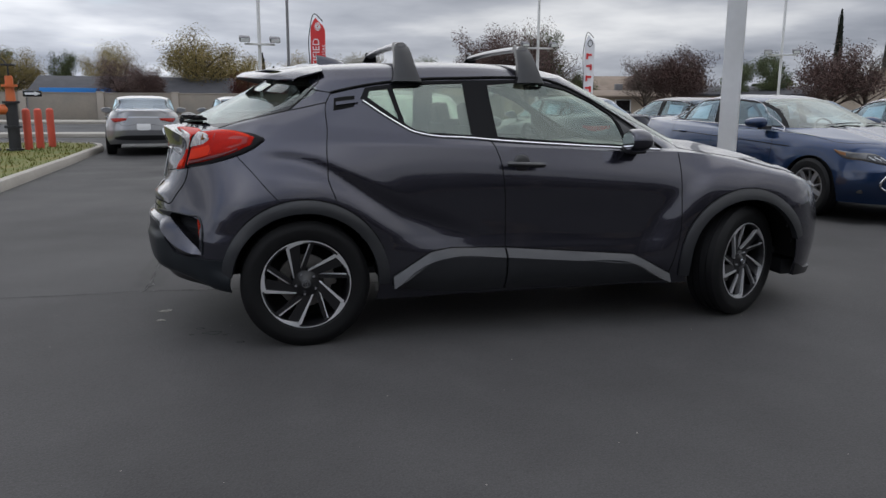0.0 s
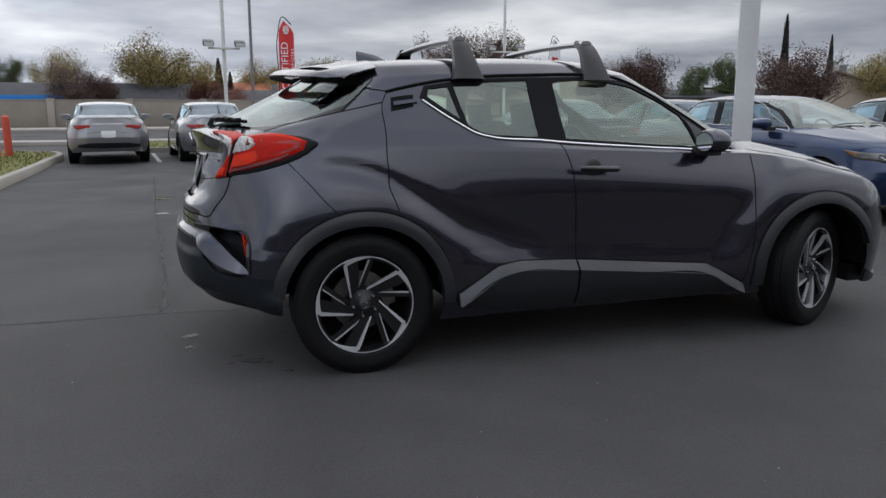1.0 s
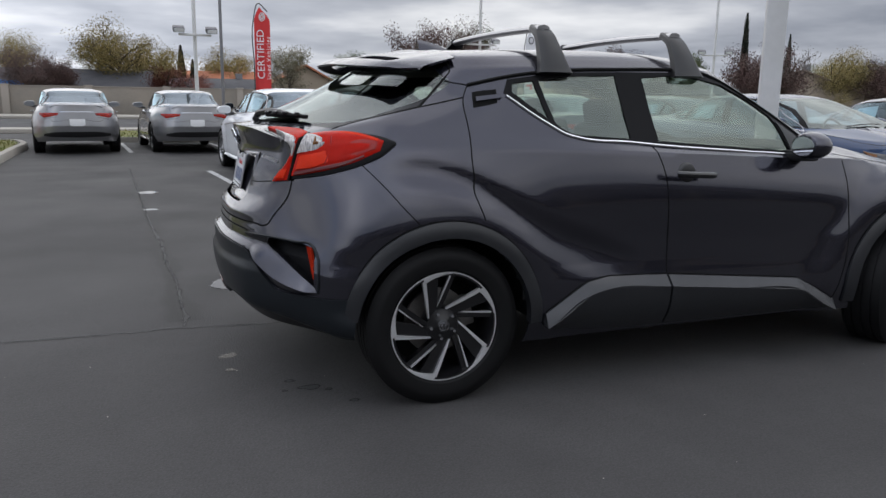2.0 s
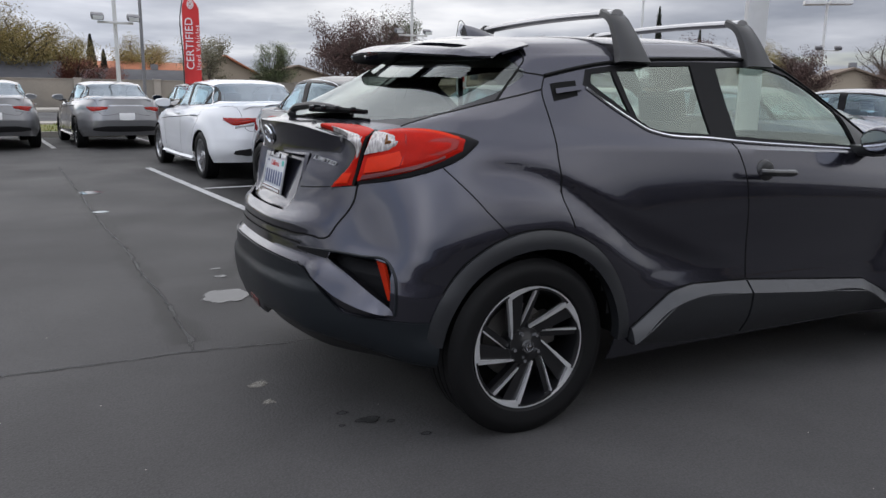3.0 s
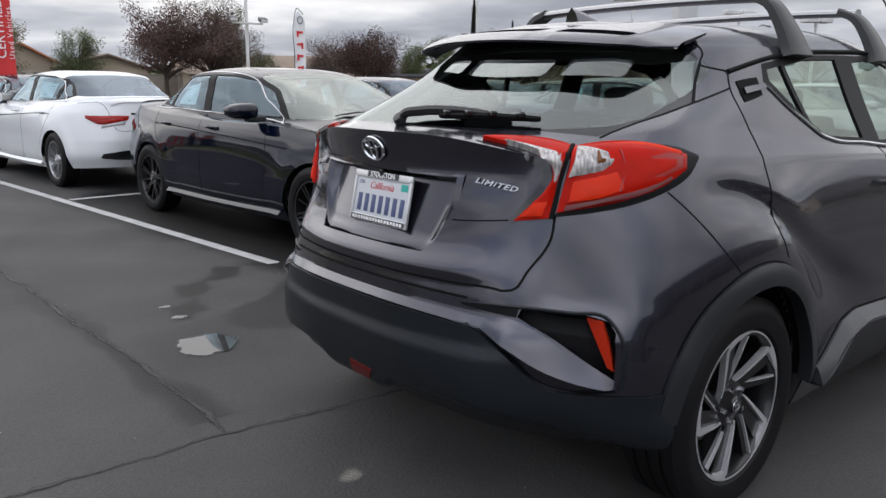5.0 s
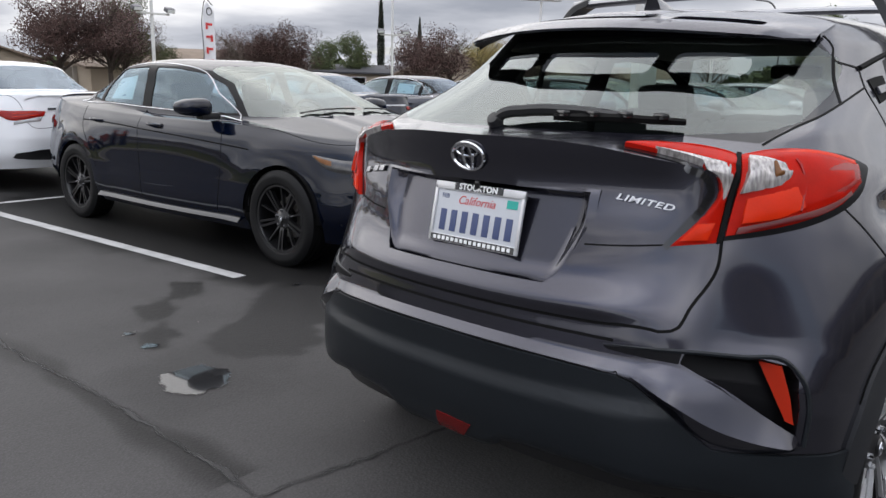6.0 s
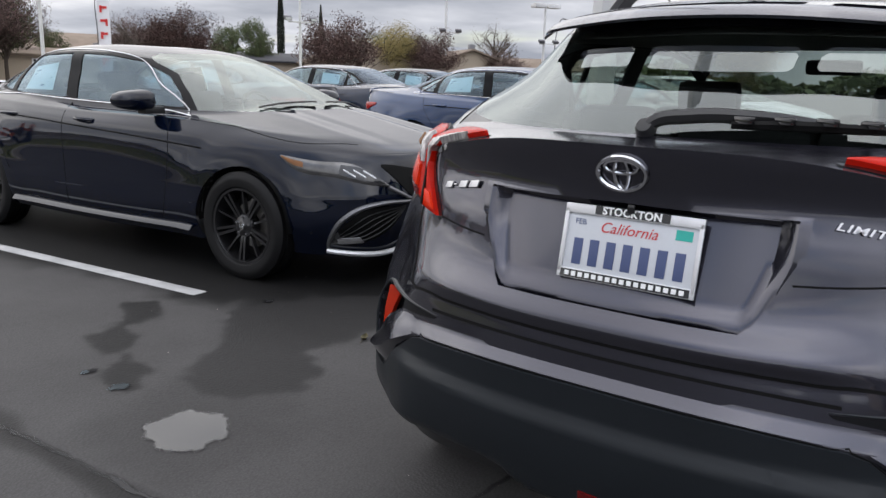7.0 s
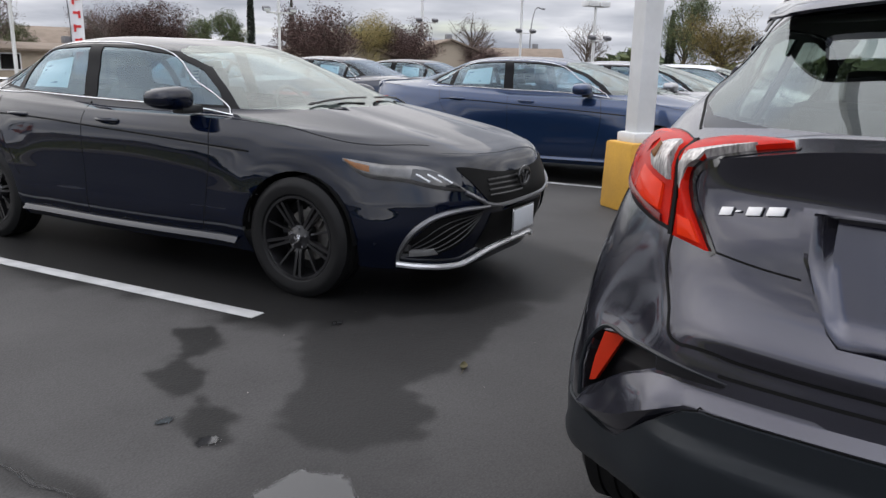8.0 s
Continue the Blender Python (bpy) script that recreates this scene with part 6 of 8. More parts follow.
    add_tube(strip, [p for p in skin.line([(2.10, -.78, 1.030), (1.90, -.78, 1.034), (1.50, -.79, 1.060), (1.08, -.79, 1.088), (.93, -.78, 1.098), (.66, -.76, 1.114), (.60, -.75, 1.129), (.53, -.73, 1.168), (.34, -.69, 1.303)], 6, 0.002)], 0.0065, 6)
    both("chrome_strip", strip, CHROME, "thin chrome window strip")
    seal = bmesh.new()
    add_tube(seal, skin.line([(.176, -.639, 1.343), (.36, -.655, 1.388), (.53, -.645, 1.408), (.68, -.64, 1.420), (.92, -.637, 1.428), (1.22, -.63, 1.434), (1.38, -.62, 1.428), (1.56, -.62, 1.402), (1.73, -.64, 1.336), (1.87, -.665, 1.252), (2.0, -.70, 1.156), (2.13, -.75, 1.046)], 6, 0.001), 0.0085, 6)
    both("roof_seal", seal, JOINT, "black rubber seal along the roof edge")
    # black sail with the mirror foot
    both("mirror_sail", skin.patch([(1.90, -.78, 1.046), (2.10, -.77, 1.042)], [(1.86, -.72, 1.222), (1.875, -.72, 1.222)], 0.006, 6, 5), BLACK_TRIM)
    # joints of doors, flap, bonnet and tailgate
    both("panel_joint", skin.seam(bmesh.new(), [(1.045, -.80, 1.09), (1.085, -.86, .99), (1.106, -.87, .82), (1.108, -.89, .44), (1.108, -.88, .27)]), JOINT)
    both("panel_joint", skin.seam(bmesh.new(), [(2.215, -.79, 1.02), (2.21, -.86, .84), (2.19, -.88, .52), (2.13, -.9, .31)]), JOINT)
    both("panel_joint", skin.seam(bmesh.new(), [(.176, -.639, 1.343), (.147, -.669, 1.29), (.140, -.76, 1.15), (.128, -.835, 1.02), (.143, -.90, .87), (.165, -.905, .79)]), JOINT)
    both("panel_joint", skin.seam(bmesh.new(), [(-.335, -.80, 1.025), (-.25, -.84, .93), (-.176, -.87, .84), (-.12, -.88, .78)], 0.004), JOINT)
    both("panel_joint", skin.seam(bmesh.new(), [(-.416, -.613, 1.155), (-.312, -.635, 1.187), (-.194, -.66, 1.216), (-.054, -.669, 1.249), (.147, -.669, 1.292)], 0.006), JOINT)
    both("panel_joint", skin.seam(bmesh.new(), [(-.054, -.669, 1.249), (.027, -.62, 1.315), (.084, -.596, 1.368)], 0.010), JOINT)
    both("panel_joint", skin.seam(bmesh.new(), [(.117, -.538, 1.455), (.114, -.583, 1.398), (.084, -.596, 1.368), (.176, -.639, 1.343)], 0.006), JOINT)
    both("panel_joint", skin.seam(bmesh.new(), [(-.575, -.604, .955), (-.605, -.615, .89), (-.638, -.570, .80), (-.662, -.552, .754), (-.70, -.45, .755), (-.735, -.25, .757), (-.762, 0, .758)], 0.007), JOINT)
    both("panel_joint", skin.seam(bmesh.new(), [(2.30, -.66, 1.035), (2.45, -.70, 1.0), (2.62, -.73, .965), (2.80, -.66, .955), (3.02, -.60, .905)], 0.005), JOINT)
    both("panel_joint", skin.seam(bmesh.new(), [(-.84, 0, .668), (-.82, -.30, .664), (-.757, -.47, .652), (-.75, -.505, .640), (-.73, -.575, .586), (-.685, -.663, .502), (-.64, -.70, .496), (-.46, -.84, .490), (-.40, -.87, .488)], 0.004, sharp=(2, 3, 4, 5, 6)), JOINT)
    both("bumper_step", skin.seam(bmesh.new(), [(-.81, 0, .728), (-.785, -.30, .727), (-.745, -.45, .722)], 0.007), JOINT)
    both("panel_joint", skin.seam(bmesh.new(), [(-.632, -.520, .935), (-.68, -.40, .922), (-.70, -.335, .918)], 0.004), JOINT)
    # tail lamps: a quarter-panel half and a tailgate half either side of a dark gap
    low = [(-.583, -.612, .952), (-.530, -.680, .966), (-.445, -.740, .985), (-.363, -.774, 1.008), (-.241, -.786, 1.057), (-.188, -.778, 1.098)]
    high = [(-.507, -.604, 1.153), (-.440, -.632, 1.150), (-.375, -.668, 1.145), (-.300, -.718, 1.136), (-.229, -.750, 1.123), (-.186, -.774, 1.105)]
    lens_low = [(-.580, -.612, .962), (-.530, -.679, .979), (-.445, -.738, 1.000), (-.363, -.772, 1.025), (-.255, -.786, 1.072)]
    lens_high = [(-.509, -.606, 1.147), (-.440, -.635, 1.143), (-.375, -.672, 1.138), (-.300, -.723, 1.129), (-.236, -.768, 1.110)]
    quarter = both("tail_lamp", skin.patch(lens_low, lens_high, 0.015, 8, 8, 0.015, 0.012), LENS_RED, "red wraparound tail lamp")
    low2 = [(-.641, -.516, .933), (-.619, -.553, .979), (-.597, -.589, 1.028), (-.585, -.598, 1.060), (-.585, -.592, 1.086), (-.590, -.534, 1.113), (-.622, -.430, 1.134), (-.640, -.385, 1.143)]
    high2 = [(-.590, -.596, .945), (-.582, -.602, 1.000), (-.565, -.603, 1.055), (-.545, -.604, 1.105), (-.515, -.600, 1.150), (-.525, -.535, 1.158), (-.590, -.430, 1.160), (-.632, -.385, 1.150)]
    gate = both("tailgate_lamp", skin.patch(low2, high2, 0.012, 8, 6, 0.006, 0.012), LENS_RED, "red lamp on the tailgate edge")
    gap = bmesh.new()
    skin.seam(gap, [(-.508, -.600, 1.154), (-.535, -.605, 1.115), (-.558, -.606, 1.06), (-.575, -.605, 1.00), (-.586, -.600, .945)], 0.011, off=0.016)
    both("lamp_gap", gap, JOINT)
    gap = bmesh.new()
    skin.seam(gap, [(-.646, -.506, .928), (-.624, -.541, .979), (-.604, -.574, 1.028), (-.593, -.582, 1.058), (-.595, -.574, 1.080), (-.600, -.524, 1.103), (-.630, -.425, 1.126), (-.648, -.372, 1.138)], 0.016, off=0.002)
    both("lamp_gap", gap, GLOSS_BLACK)
    both("lamp_edge", skin.patch(low, high, 0.009, 8, 8, 0.008, 0.01), FRAME_BLACK, "black lamp surround")
    for sy, home in ((1, quarter[0]), (-1, quarter[1])):
        twin = lambda bm: mirrored(bm, False) if sy > 0 else bm
        lens = skin.patch([(-.553, -.622, 1.054), (-.525, -.660, 1.066), (-.488, -.692, 1.079), (-.466, -.702, 1.098)], [(-.514, -.620, 1.131), (-.492, -.645, 1.129), (-.472, -.676, 1.122), (-.460, -.698, 1.110)], 0.0290, 6, 5, 0.003, 0.004)
        clear = part("reversing_lens", twin(lens), LENS_CLEAR, home, "clear ribbed lens")
        bulb = skin.patch([(-.500, -.672, 1.092), (-.482, -.684, 1.096)], [(-.492, -.666, 1.114), (-.474, -.680, 1.112)], 0.0335, 5, 5, 0.005, 0.004)
        part("amber_bulb", twin(bulb), AMBER, home)
        end = skin.patch([(-.412, -.748, 1.036), (-.340, -.777, 1.058), (-.278, -.785, 1.080)], [(-.402, -.706, 1.108), (-.330, -.738, 1.110), (-.262, -.768, 1.104)], 0.0255, 6, 5, 0.004, 0.003)
        part("lamp_panel", twin(end), LENS_DEEP, home)
        inner = skin.patch([(-.395, -.748, 1.050), (-.340, -.770, 1.066), (-.300, -.778, 1.080)], [(-.388, -.720, 1.096), (-.330, -.748, 1.098), (-.292, -.766, 1.096)], 0.0285, 6, 4, 0.003, 0.003)
        part("lamp_panel", twin(inner), LENS_RED, home)
        block = skin.patch([(-.562, -.636, .990), (-.510, -.692, 1.003), (-.455, -.730, 1.026)], [(-.553, -.640, 1.046), (-.502, -.688, 1.062), (-.450, -.714, 1.088)], 0.0280, 6, 5, 0.003, 0.004)
        part("lamp_panel", twin(block), LENS_BRIGHT, home, "bright red lens block")
        strip = skin.patch([(-.445, -.664, 1.122), (-.360, -.706, 1.117), (-.262, -.762, 1.103)], [(-.445, -.650, 1.134), (-.360, -.690, 1.130), (-.256, -.756, 1.112)], 0.0230, 6, 3, 0.002, 0.004)
        part("lamp_panel", twin(strip), LENS_BRIGHT, home)
        shade = skin.patch([(-.570, -.628, .966), (-.500, -.704, .990), (-.410, -.758, 1.013), (-.320, -.780, 1.046)], [(-.568, -.632, .982), (-.500, -.700, 1.003), (-.410, -.752, 1.029), (-.320, -.776, 1.056)], 0.0230, 6, 3, 0.001, 0.004)
        part("lamp_panel", twin(shade), LENS_DARK, home)
        rib = bmesh.new()
        add_tube(rib, skin.line([(-.430, -.690, 1.122), (-.436, -.712, 1.08), (-.468, -.728, 1.02)], 5, .0265), .0035, 5)
        part("lamp_rib", twin(rib), LENS_DEEP, home)
    for sy, home in ((1, gate[0]), (-1, gate[1])):
        twin = lambda bm: mirrored(bm, False) if sy > 0 else bm
        lens = skin.patch([(-.584, -.603, 1.042), (-.585, -.598, 1.080), (-.590, -.538, 1.112), (-.616, -.448, 1.134)], [(-.572, -.603, 1.050), (-.556, -.602, 1.098), (-.580, -.535, 1.122), (-.616, -.450, 1.137)], 0.0175, 7, 5, 0.002, 0.004)
        part("clear_lens", twin(lens), LENS_CLEAR, home, "clear ribbed lens")
        foot = skin.patch([(-.630, -.530, .945), (-.600, -.580, .950)], [(-.612, -.560, .985), (-.590, -.590, .990)], 0.0190, 6, 4, 0.002, 0.004)
        part("lamp_panel", twin(foot), LENS_BRIGHT, home)
    # bumper corners: black slot with its reflector, and the painted claw below it
    slot = skin.patch([(-.745, -.440, .700), (-.720, -.520, .692), (-.692, -.583, .686)], [(-.752, -.430, .708), (-.715, -.525, .711), (-.684, -.586, .711)], 0.002, 6, 3, 0.0, 0.004)
    both("slot_mouth", slot, SLOT_BLACK)
    lip = bmesh.new()
    way = skin.line([(-.752, -.430, .711), (-.703, -.552, .714), (-.652, -.622, .712), (-.594, -.684, .705), (-.530, -.752, .697), (-.512, -.790, .650), (-.515, -.808, .58), (-.524, -.812, .512)], 6, 0.001)
    add_tube(lip, way, [.001 + .0045 * min(1, k / 8) for k in range(len(way))], 6)
    both("slot_lip", lip, PLASTIC)
    lens = bmesh.new()
    face = [(-.547, -.702, .690), (-.541, -.752, .687), (-.534, -.774, .620), (-.528, -.787, .556), (-.534, -.770, .562)]
    ring = [lens.verts.new(p) for p in face]
    rear_ring = [lens.verts.new((x + .012, y + .004, z)) for x, y, z in face]
    lens.faces.new(ring)
    for k in range(len(face)):
        lens.faces.new((ring[k], ring[k - 1], rear_ring[k - 1], rear_ring[k]))
    bmesh.ops.recalc_face_normals(lens, faces=lens.faces)
    both("reflector", lens, REFLECTOR, "red bumper reflector")
    claw_low = [(-.757, -.500, .648), (-.735, -.583, .590), (-.690, -.655, .527), (-.620, -.735, .500), (-.530, -.815, .502)]
    claw_high = [(-.724, -.520, .690), (-.692, -.586, .682), (-.650, -.666, .645), (-.595, -.742, .585), (-.535, -.803, .532)]
    crest = [tuple(p + (q - p) * w for p, q in zip(lo, hi)) for lo, hi, w in zip(claw_low, claw_high, (.10, .22, .30, .34, .34))]
    both("bumper_corner", skin.patch(claw_low, crest, 0.004, 8, 3, 0.0, 0.012, tilt=0.024, fade=(.26, .10)), PAINT_GREY, "painted claw at the bumper corner")
    both("corner_crest", skin.patch(crest, claw_high, 0.028, 8, 4, 0.0, 0.012, tilt=-0.030, fade=(.26, .10)), PAINT_GREY)
    fog = skin.patch([(-.80, .085, .398), (-.81, 0, .397), (-.80, -.085, .398)], [(-.81, .115, .440), (-.82, 0, .443), (-.81, -.115, .440)], 0.027, 8, 3, 0.003, 0.03)
    part("fog_lamp", fog, LENS_DARK, car, "red lamp low in the rear bumper")
    # badge, model name and trim lettering
    def rear_plane(p, tilt=0.0, yaw=0.0):
        """A frame on the tail: local x to the car's right, y up, z out to the rear."""
        loc, no = skin.on(p) if p[1] <= 0 else skin.on((p[0], -p[1], p[2]))
        if p[1] > 0:
            loc, no = Vector((loc.x, -loc.y, loc.z)), Vector((no.x, -no.y, no.z))
        z = no.normalized()
        right_way = Vector((0, -1, 0))
        xv = (right_way - z * right_way.dot(z)).normalized()
        yv = z.cross(xv)
        return Matrix.Translation(loc) @ Matrix((xv, yv, z)).transposed().to_4x4()
    bm = bmesh.new()
    for a, b, oy, rad in ((.051, .036, 0, .0050), (.015, .033, 0, .0040), (.035, .014, .015, .0038)):
        pts = [(a * math.cos(TAU * k / 36), oy + b * math.sin(TAU * k / 36), 0.006) for k in range(37)]
        add_tube(bm, pts, rad, 6, False)
    badge = part("badge", bm, CHROME, car, "oval chrome badge")
    badge.matrix_basis = rear_plane((-.75, 0, 1.094))
    bm = lettering("LIMITED", 0.040, 0.003, 0.25, 1.12, 0.0006)
    name = part("trim_lettering", placed(bm, Matrix.Diagonal((.82, 0.52, 1, 1))), ALLOY, car, "raised chrome word")
    name.matrix_basis = rear_plane((-.66, -.455, 1.030)) @ Matrix.Translation((0, 0, .004))
    bm = bmesh.new()
    for cx, w, hh in ((-.055, .026, .017), (-.030, .012, .004), (.003, .030, .017), (.046, .034, .017)):
        add_box(bm, (w, hh, .004), Matrix.Shear("XZ", 4, (.25, 0)) @ Matrix.Translation((cx, 0, .004)), .001)
    bars = part("model_badge", bm, ALLOY, car, "chrome bars of a model badge")
    bars.matrix_basis = rear_plane((-.66, .445, 1.027))
    # number plate in its frame
    pm = Matrix.Translation((-.725, -.022, .944)) @ Matrix(((0, 0.196, -.981), (-1, 0, 0), (0, .981, 0.196))).to_4x4() @ Matrix.Scale(.94, 4)
    bm = bmesh.new()
    add_box(bm, (.305, .152, .004), None, .001)
    plate = part("number_plate", bm, PLATE_WHITE, car, "white licence plate with blue bars for its characters")
    plate.matrix_basis = pm
    bm = bmesh.new()
    for sx, sy, w, h in ((0, .074, .316, .022), (0, -.074, .316, .022), (-.153, 0, .010, .15), (.153, 0, .010, .15)):
        add_box(bm, (w, h, .008), Matrix.Translation((sx, sy, .003)), .002)
    part("plate_frame", bm, MACHINED, plate, "silver plate frame")
    bm = bmesh.new()
    add_box(bm, (.17, .019, .003), Matrix.Translation((0, .075, .0075)))
    add_box(bm, (.296, .018, .003), Matrix.Translation((0, -.074, .0075)))
    part("plate_frame_band", bm, GLOSS_BLACK, plate)
    bm = placed(lettering("STOCKTON", .0240, .0006, 0, 1.05, .0007), Matrix.Translation((0, .075, .0095)))
    part("frame_word", bm, INK_WHITE, plate)
    for k in range(17):
        bm = bmesh.new()
        add_box(bm, (.0105, .0105, .001), Matrix.Translation((-.132 + k * .0165, -.074, .0095)))
        part("frame_bar", bm, INK_WHITE, plate)
    for k in range(7):
        bm = bmesh.new()
        add_box(bm, (.022, .060, .0012), Matrix.Translation((-.117 + k * .039, -.022, .0026)), .0004)
        part("plate_bar", bm, INK_BLUE, plate)
    part("state_name", placed(lettering("California", .034, .0005, .3, 1.0), Matrix.Translation((-.005, .038, .0026))), INK_RED, plate)
    part("month_word", placed(lettering("FEB", .018, .0005), Matrix.Translation((-.118, .045, .0026))), INK_BLUE, plate)
    bm = bmesh.new()
    add_box(bm, (.036, .022, .001), Matrix.Translation((.118, .045, .0026)))
    part("year_sticker", bm, STICKER, plate, "teal year sticker")
    bm = bmesh.new()
    add_box(bm, (.02, .016, .02), Matrix.Translation((-.715, -.02, 1.026)), .004)
    part("rear_view_camera", bm, GLOSS_BLACK, car)
    # rear wiper: a thick arm from its pivot over the blade
    bm = bmesh.new()
    line = spline([(-.640, -.004, 1.184), (-.636, -.016, 1.198), (-.612, -.085, 1.214), (-.580, -.20, 1.217), (-.545, -.30, 1.210), (-.515, -.37, 1.200)], 6)
    add_tube(bm, line, [.013 + .004 * math.sin(math.pi * k / 30) - .006 * (k / 30) ** 2 for k in range(31)], 8)
    wiper = part("rear_wiper", bm, BLACK_TRIM, car, "black rear wiper arm")
    bm = bmesh.new()
    add_revolve(bm, [(0, .016), (.016, .014), (.021, .004), (.022, -.01)], Matrix.Translation((-.640, -.004, 1.186)) @ Matrix.Rotation(radians(-55), 4, "Y"), 18)
    part("wiper_pivot", bm, BLACK_TRIM, wiper)
    bm = bmesh.new()
    pts = spline([skin.on(p)[0] + Vector((-.014, 0, .016)) for p in ((-.60, -.17, 1.186), (-.55, -.31, 1.186), (-.47, -.455, 1.183))], 6)
    add_tube(bm, pts, [.008 + .003 * math.sin(math.pi * k / 12) for k in range(13)], 6)
    blade = part("wiper_blade", bm, JOINT, wiper)
    for f in (.12, .36, .66, .86):
        p = Vector(pts[int(f * 12)])
        bm = bmesh.new()
        add_box(bm, (.020, .040, .016), Matrix.Translation(p + Vector((-.006, 0, .010))) @ Matrix.Rotation(radians(-24), 4, "Z"), .005)
        part("blade_clip", bm, GLOSS_BLACK, blade)
    # roof spoiler: a thin wing with three openings between its struts
    gaps = ((-.470, -.255), (-.200, .200), (.255, .470))
    ys = sorted(set(np.round(np.linspace(-.575, .575, 47), 4)) | {round(y, 4) for g in gaps for y in (g[0], g[0] + .012, g[1] - .012, g[1])})
    back_x = lambda y: float(np.interp(y, [0, .10, .16, .22, .31, .38, .44, .48, .51, .55, .575], [-.322, -.320, -.313, -.297, -.262, -.232, -.200, -.168, -.130, -.060, -.01]))
    top, under = [], []
    for yy in ys:
        y = abs(yy)
        a = y / .575
        x0, x1 = .13 + .01 * a, back_x(y)
        g = next((g for g in gaps if g[0] <= yy <= g[1]), None)
        near = min(yy - g[0], g[1] - yy) if g else 0.0
        pinch = .012 * max(0.0, 1 - near / .012)
        fore, aft = min(-.175 + .50 * y**2, x0 - .02) - pinch, max(-.262 + .62 * y**2, x1 + .018) + pinch
        z0 = skin.on((x0, -y, 1.50))[0].z + .004
        z1 = 1.458 - .036 * a**2
        rowt, rowu = [], []
        for xx in list(np.linspace(x0, fore, 5)) + list(np.linspace(aft, x1, 6)):
            q = (xx - x0) / (x1 - x0)
            nose = max(0.0, (aft - xx) / (aft - x1)) ** 1.8
            zz = z0 + (z1 - z0) * q + .004 * math.sin(math.pi * q) * (1 - a**4)
            thick = (.012 + .010 * q) * (1 - .45 * a**6)
            ground = skin.on((xx, -y, 1.50))[0].z + .006
            hug = float(smooth(.505, .560, y))
            zt = zz - .019 * nose * (1 - .6 * a**6)
            zt += (min(zt, ground) - zt) * hug
            rowt.append((xx, yy, zt))
            rowu.append((xx + .006 * q, yy, min(zz - thick - .004 * nose, zt - .004)))
        top.append(rowt)
        under.append(rowu)
    inside = [any(g[0] <= (p + q) / 2 <= g[1] for g in gaps) for p, q in zip(ys, ys[1:])]

    def wing(rows):
        bm = bmesh.new()
        V = [[bm.verts.new(p) for p in row] for row in rows]
        for k in range(len(ys) - 1):
            for i in range(10):
                if not (i == 4 and inside[k]):
                    bm.faces.new((V[k][i], V[k][i + 1], V[k + 1][i + 1], V[k + 1][i]))
        bmesh.ops.recalc_face_normals(bm, faces=bm.faces)
        return bm

    spoiler = part("roof_spoiler", wing(top), PAINT_GREY, car, "grey roof spoiler with three openings over the rear window")
    part("spoiler_underside", wing(under), FRAME_BLACK, spoiler, "black underside")
    bm = bmesh.new()
    quad = lambda k, i, m, j: bm.faces.new([bm.verts.new(p) for p in (top[k][i], top[m][j], under[m][j], under[k][i])])
    for k in range(len(ys) - 1):
        quad(k, 10, k + 1, 10)
        if inside[k]:
            quad(k, 4, k + 1, 4)
            quad(k, 5, k + 1, 5)
    for i in range(10):
        quad(0, i, 0, i + 1)
        quad(-1, i, -1, i + 1)
    for k, yy in enumerate(ys):
        if any(abs(yy - y) < 1e-6 for g in gaps for y in g):
            quad(k, 4, k, 5)
    bmesh.ops.remove_doubles(bm, verts=bm.verts, dist=1e-4)
    part("spoiler_edge", bm, PAINT_GREY, spoiler)
    # aerial fin
    bm = bmesh.new()
    rows = []
    for s in np.linspace(0, 1, 7):
        xx, h, w = .17 + .19 * s, .066 * (1 - s) ** 0.6 + .001, .036 * (1 - .35 * s)
        zb = skin.on((xx, -.001, 1.55))[0].z - .006
        rows.append([(xx, -w, zb), (xx - .006, -w * .55, zb + h * .7), (xx - .008, 0, zb + h), (xx - .006, w * .55, zb + h * .7), (xx, w, zb)])
    bm = grid_bm(np.array(rows))
    bmesh.ops.contextual_create(bm, geom=[e for e in bm.edges if e.is_boundary and all(abs(v.co.x - .165) < .02 for v in e.verts)])
    bmesh.ops.recalc_face_normals(bm, faces=bm.faces)
    part("aerial_fin", bm, PAINT_GREY, car, "shark-fin aerial on the roof")
    # roof rack
    for x0, zt in ((.58, 1.605), (1.30, 1.600)):
        bm = bmesh.new()
        line = [(x0, yy, zt + .012 * (1 - (yy / .56) ** 2)) for yy in np.linspace(-.56, .56, 15)]
        add_tube(bm, line, 0.017, 10)
        for v in bm.verts:
            v.co.x = x0 + (v.co.x - x0) * 1.9
        bar = part("rack_bar", bm, ALLOY, car, "silver roof rack crossbar")
        for sy in (-1, 1):
            rows = []
            line = spline([(0, .672, 1.405), (0, .645, 1.462), (0, .608, 1.525), (0, .560, zt - .018), (0, .490, zt + .012)], 4)
            for k, (_, yy, zz) in enumerate(line):
                s = k / (len(line) - 1)
                hw, th = .090 - .052 * s ** .7, .028 - .008 * s
                lean = .012 * (1 - s)
                ang = radians(78) * (1 - s) + radians(8) * s
                oy, oz = math.sin(ang) * th, math.cos(ang) * th
                ring = [(-hw, -.9), (-hw * .92, .2), (-hw * .7, .55), (hw * .7, .55), (hw * .92, .2), (hw, -.9)]
                rows.append([(x0 + lean + a, sy * (yy + oy * b), zz + oz * b) for a, b in ring + ring[:1]])
            bm = grid_bm(np.array(rows))
            bmesh.ops.holes_fill(bm, edges=[e for e in bm.edges if e.is_boundary])
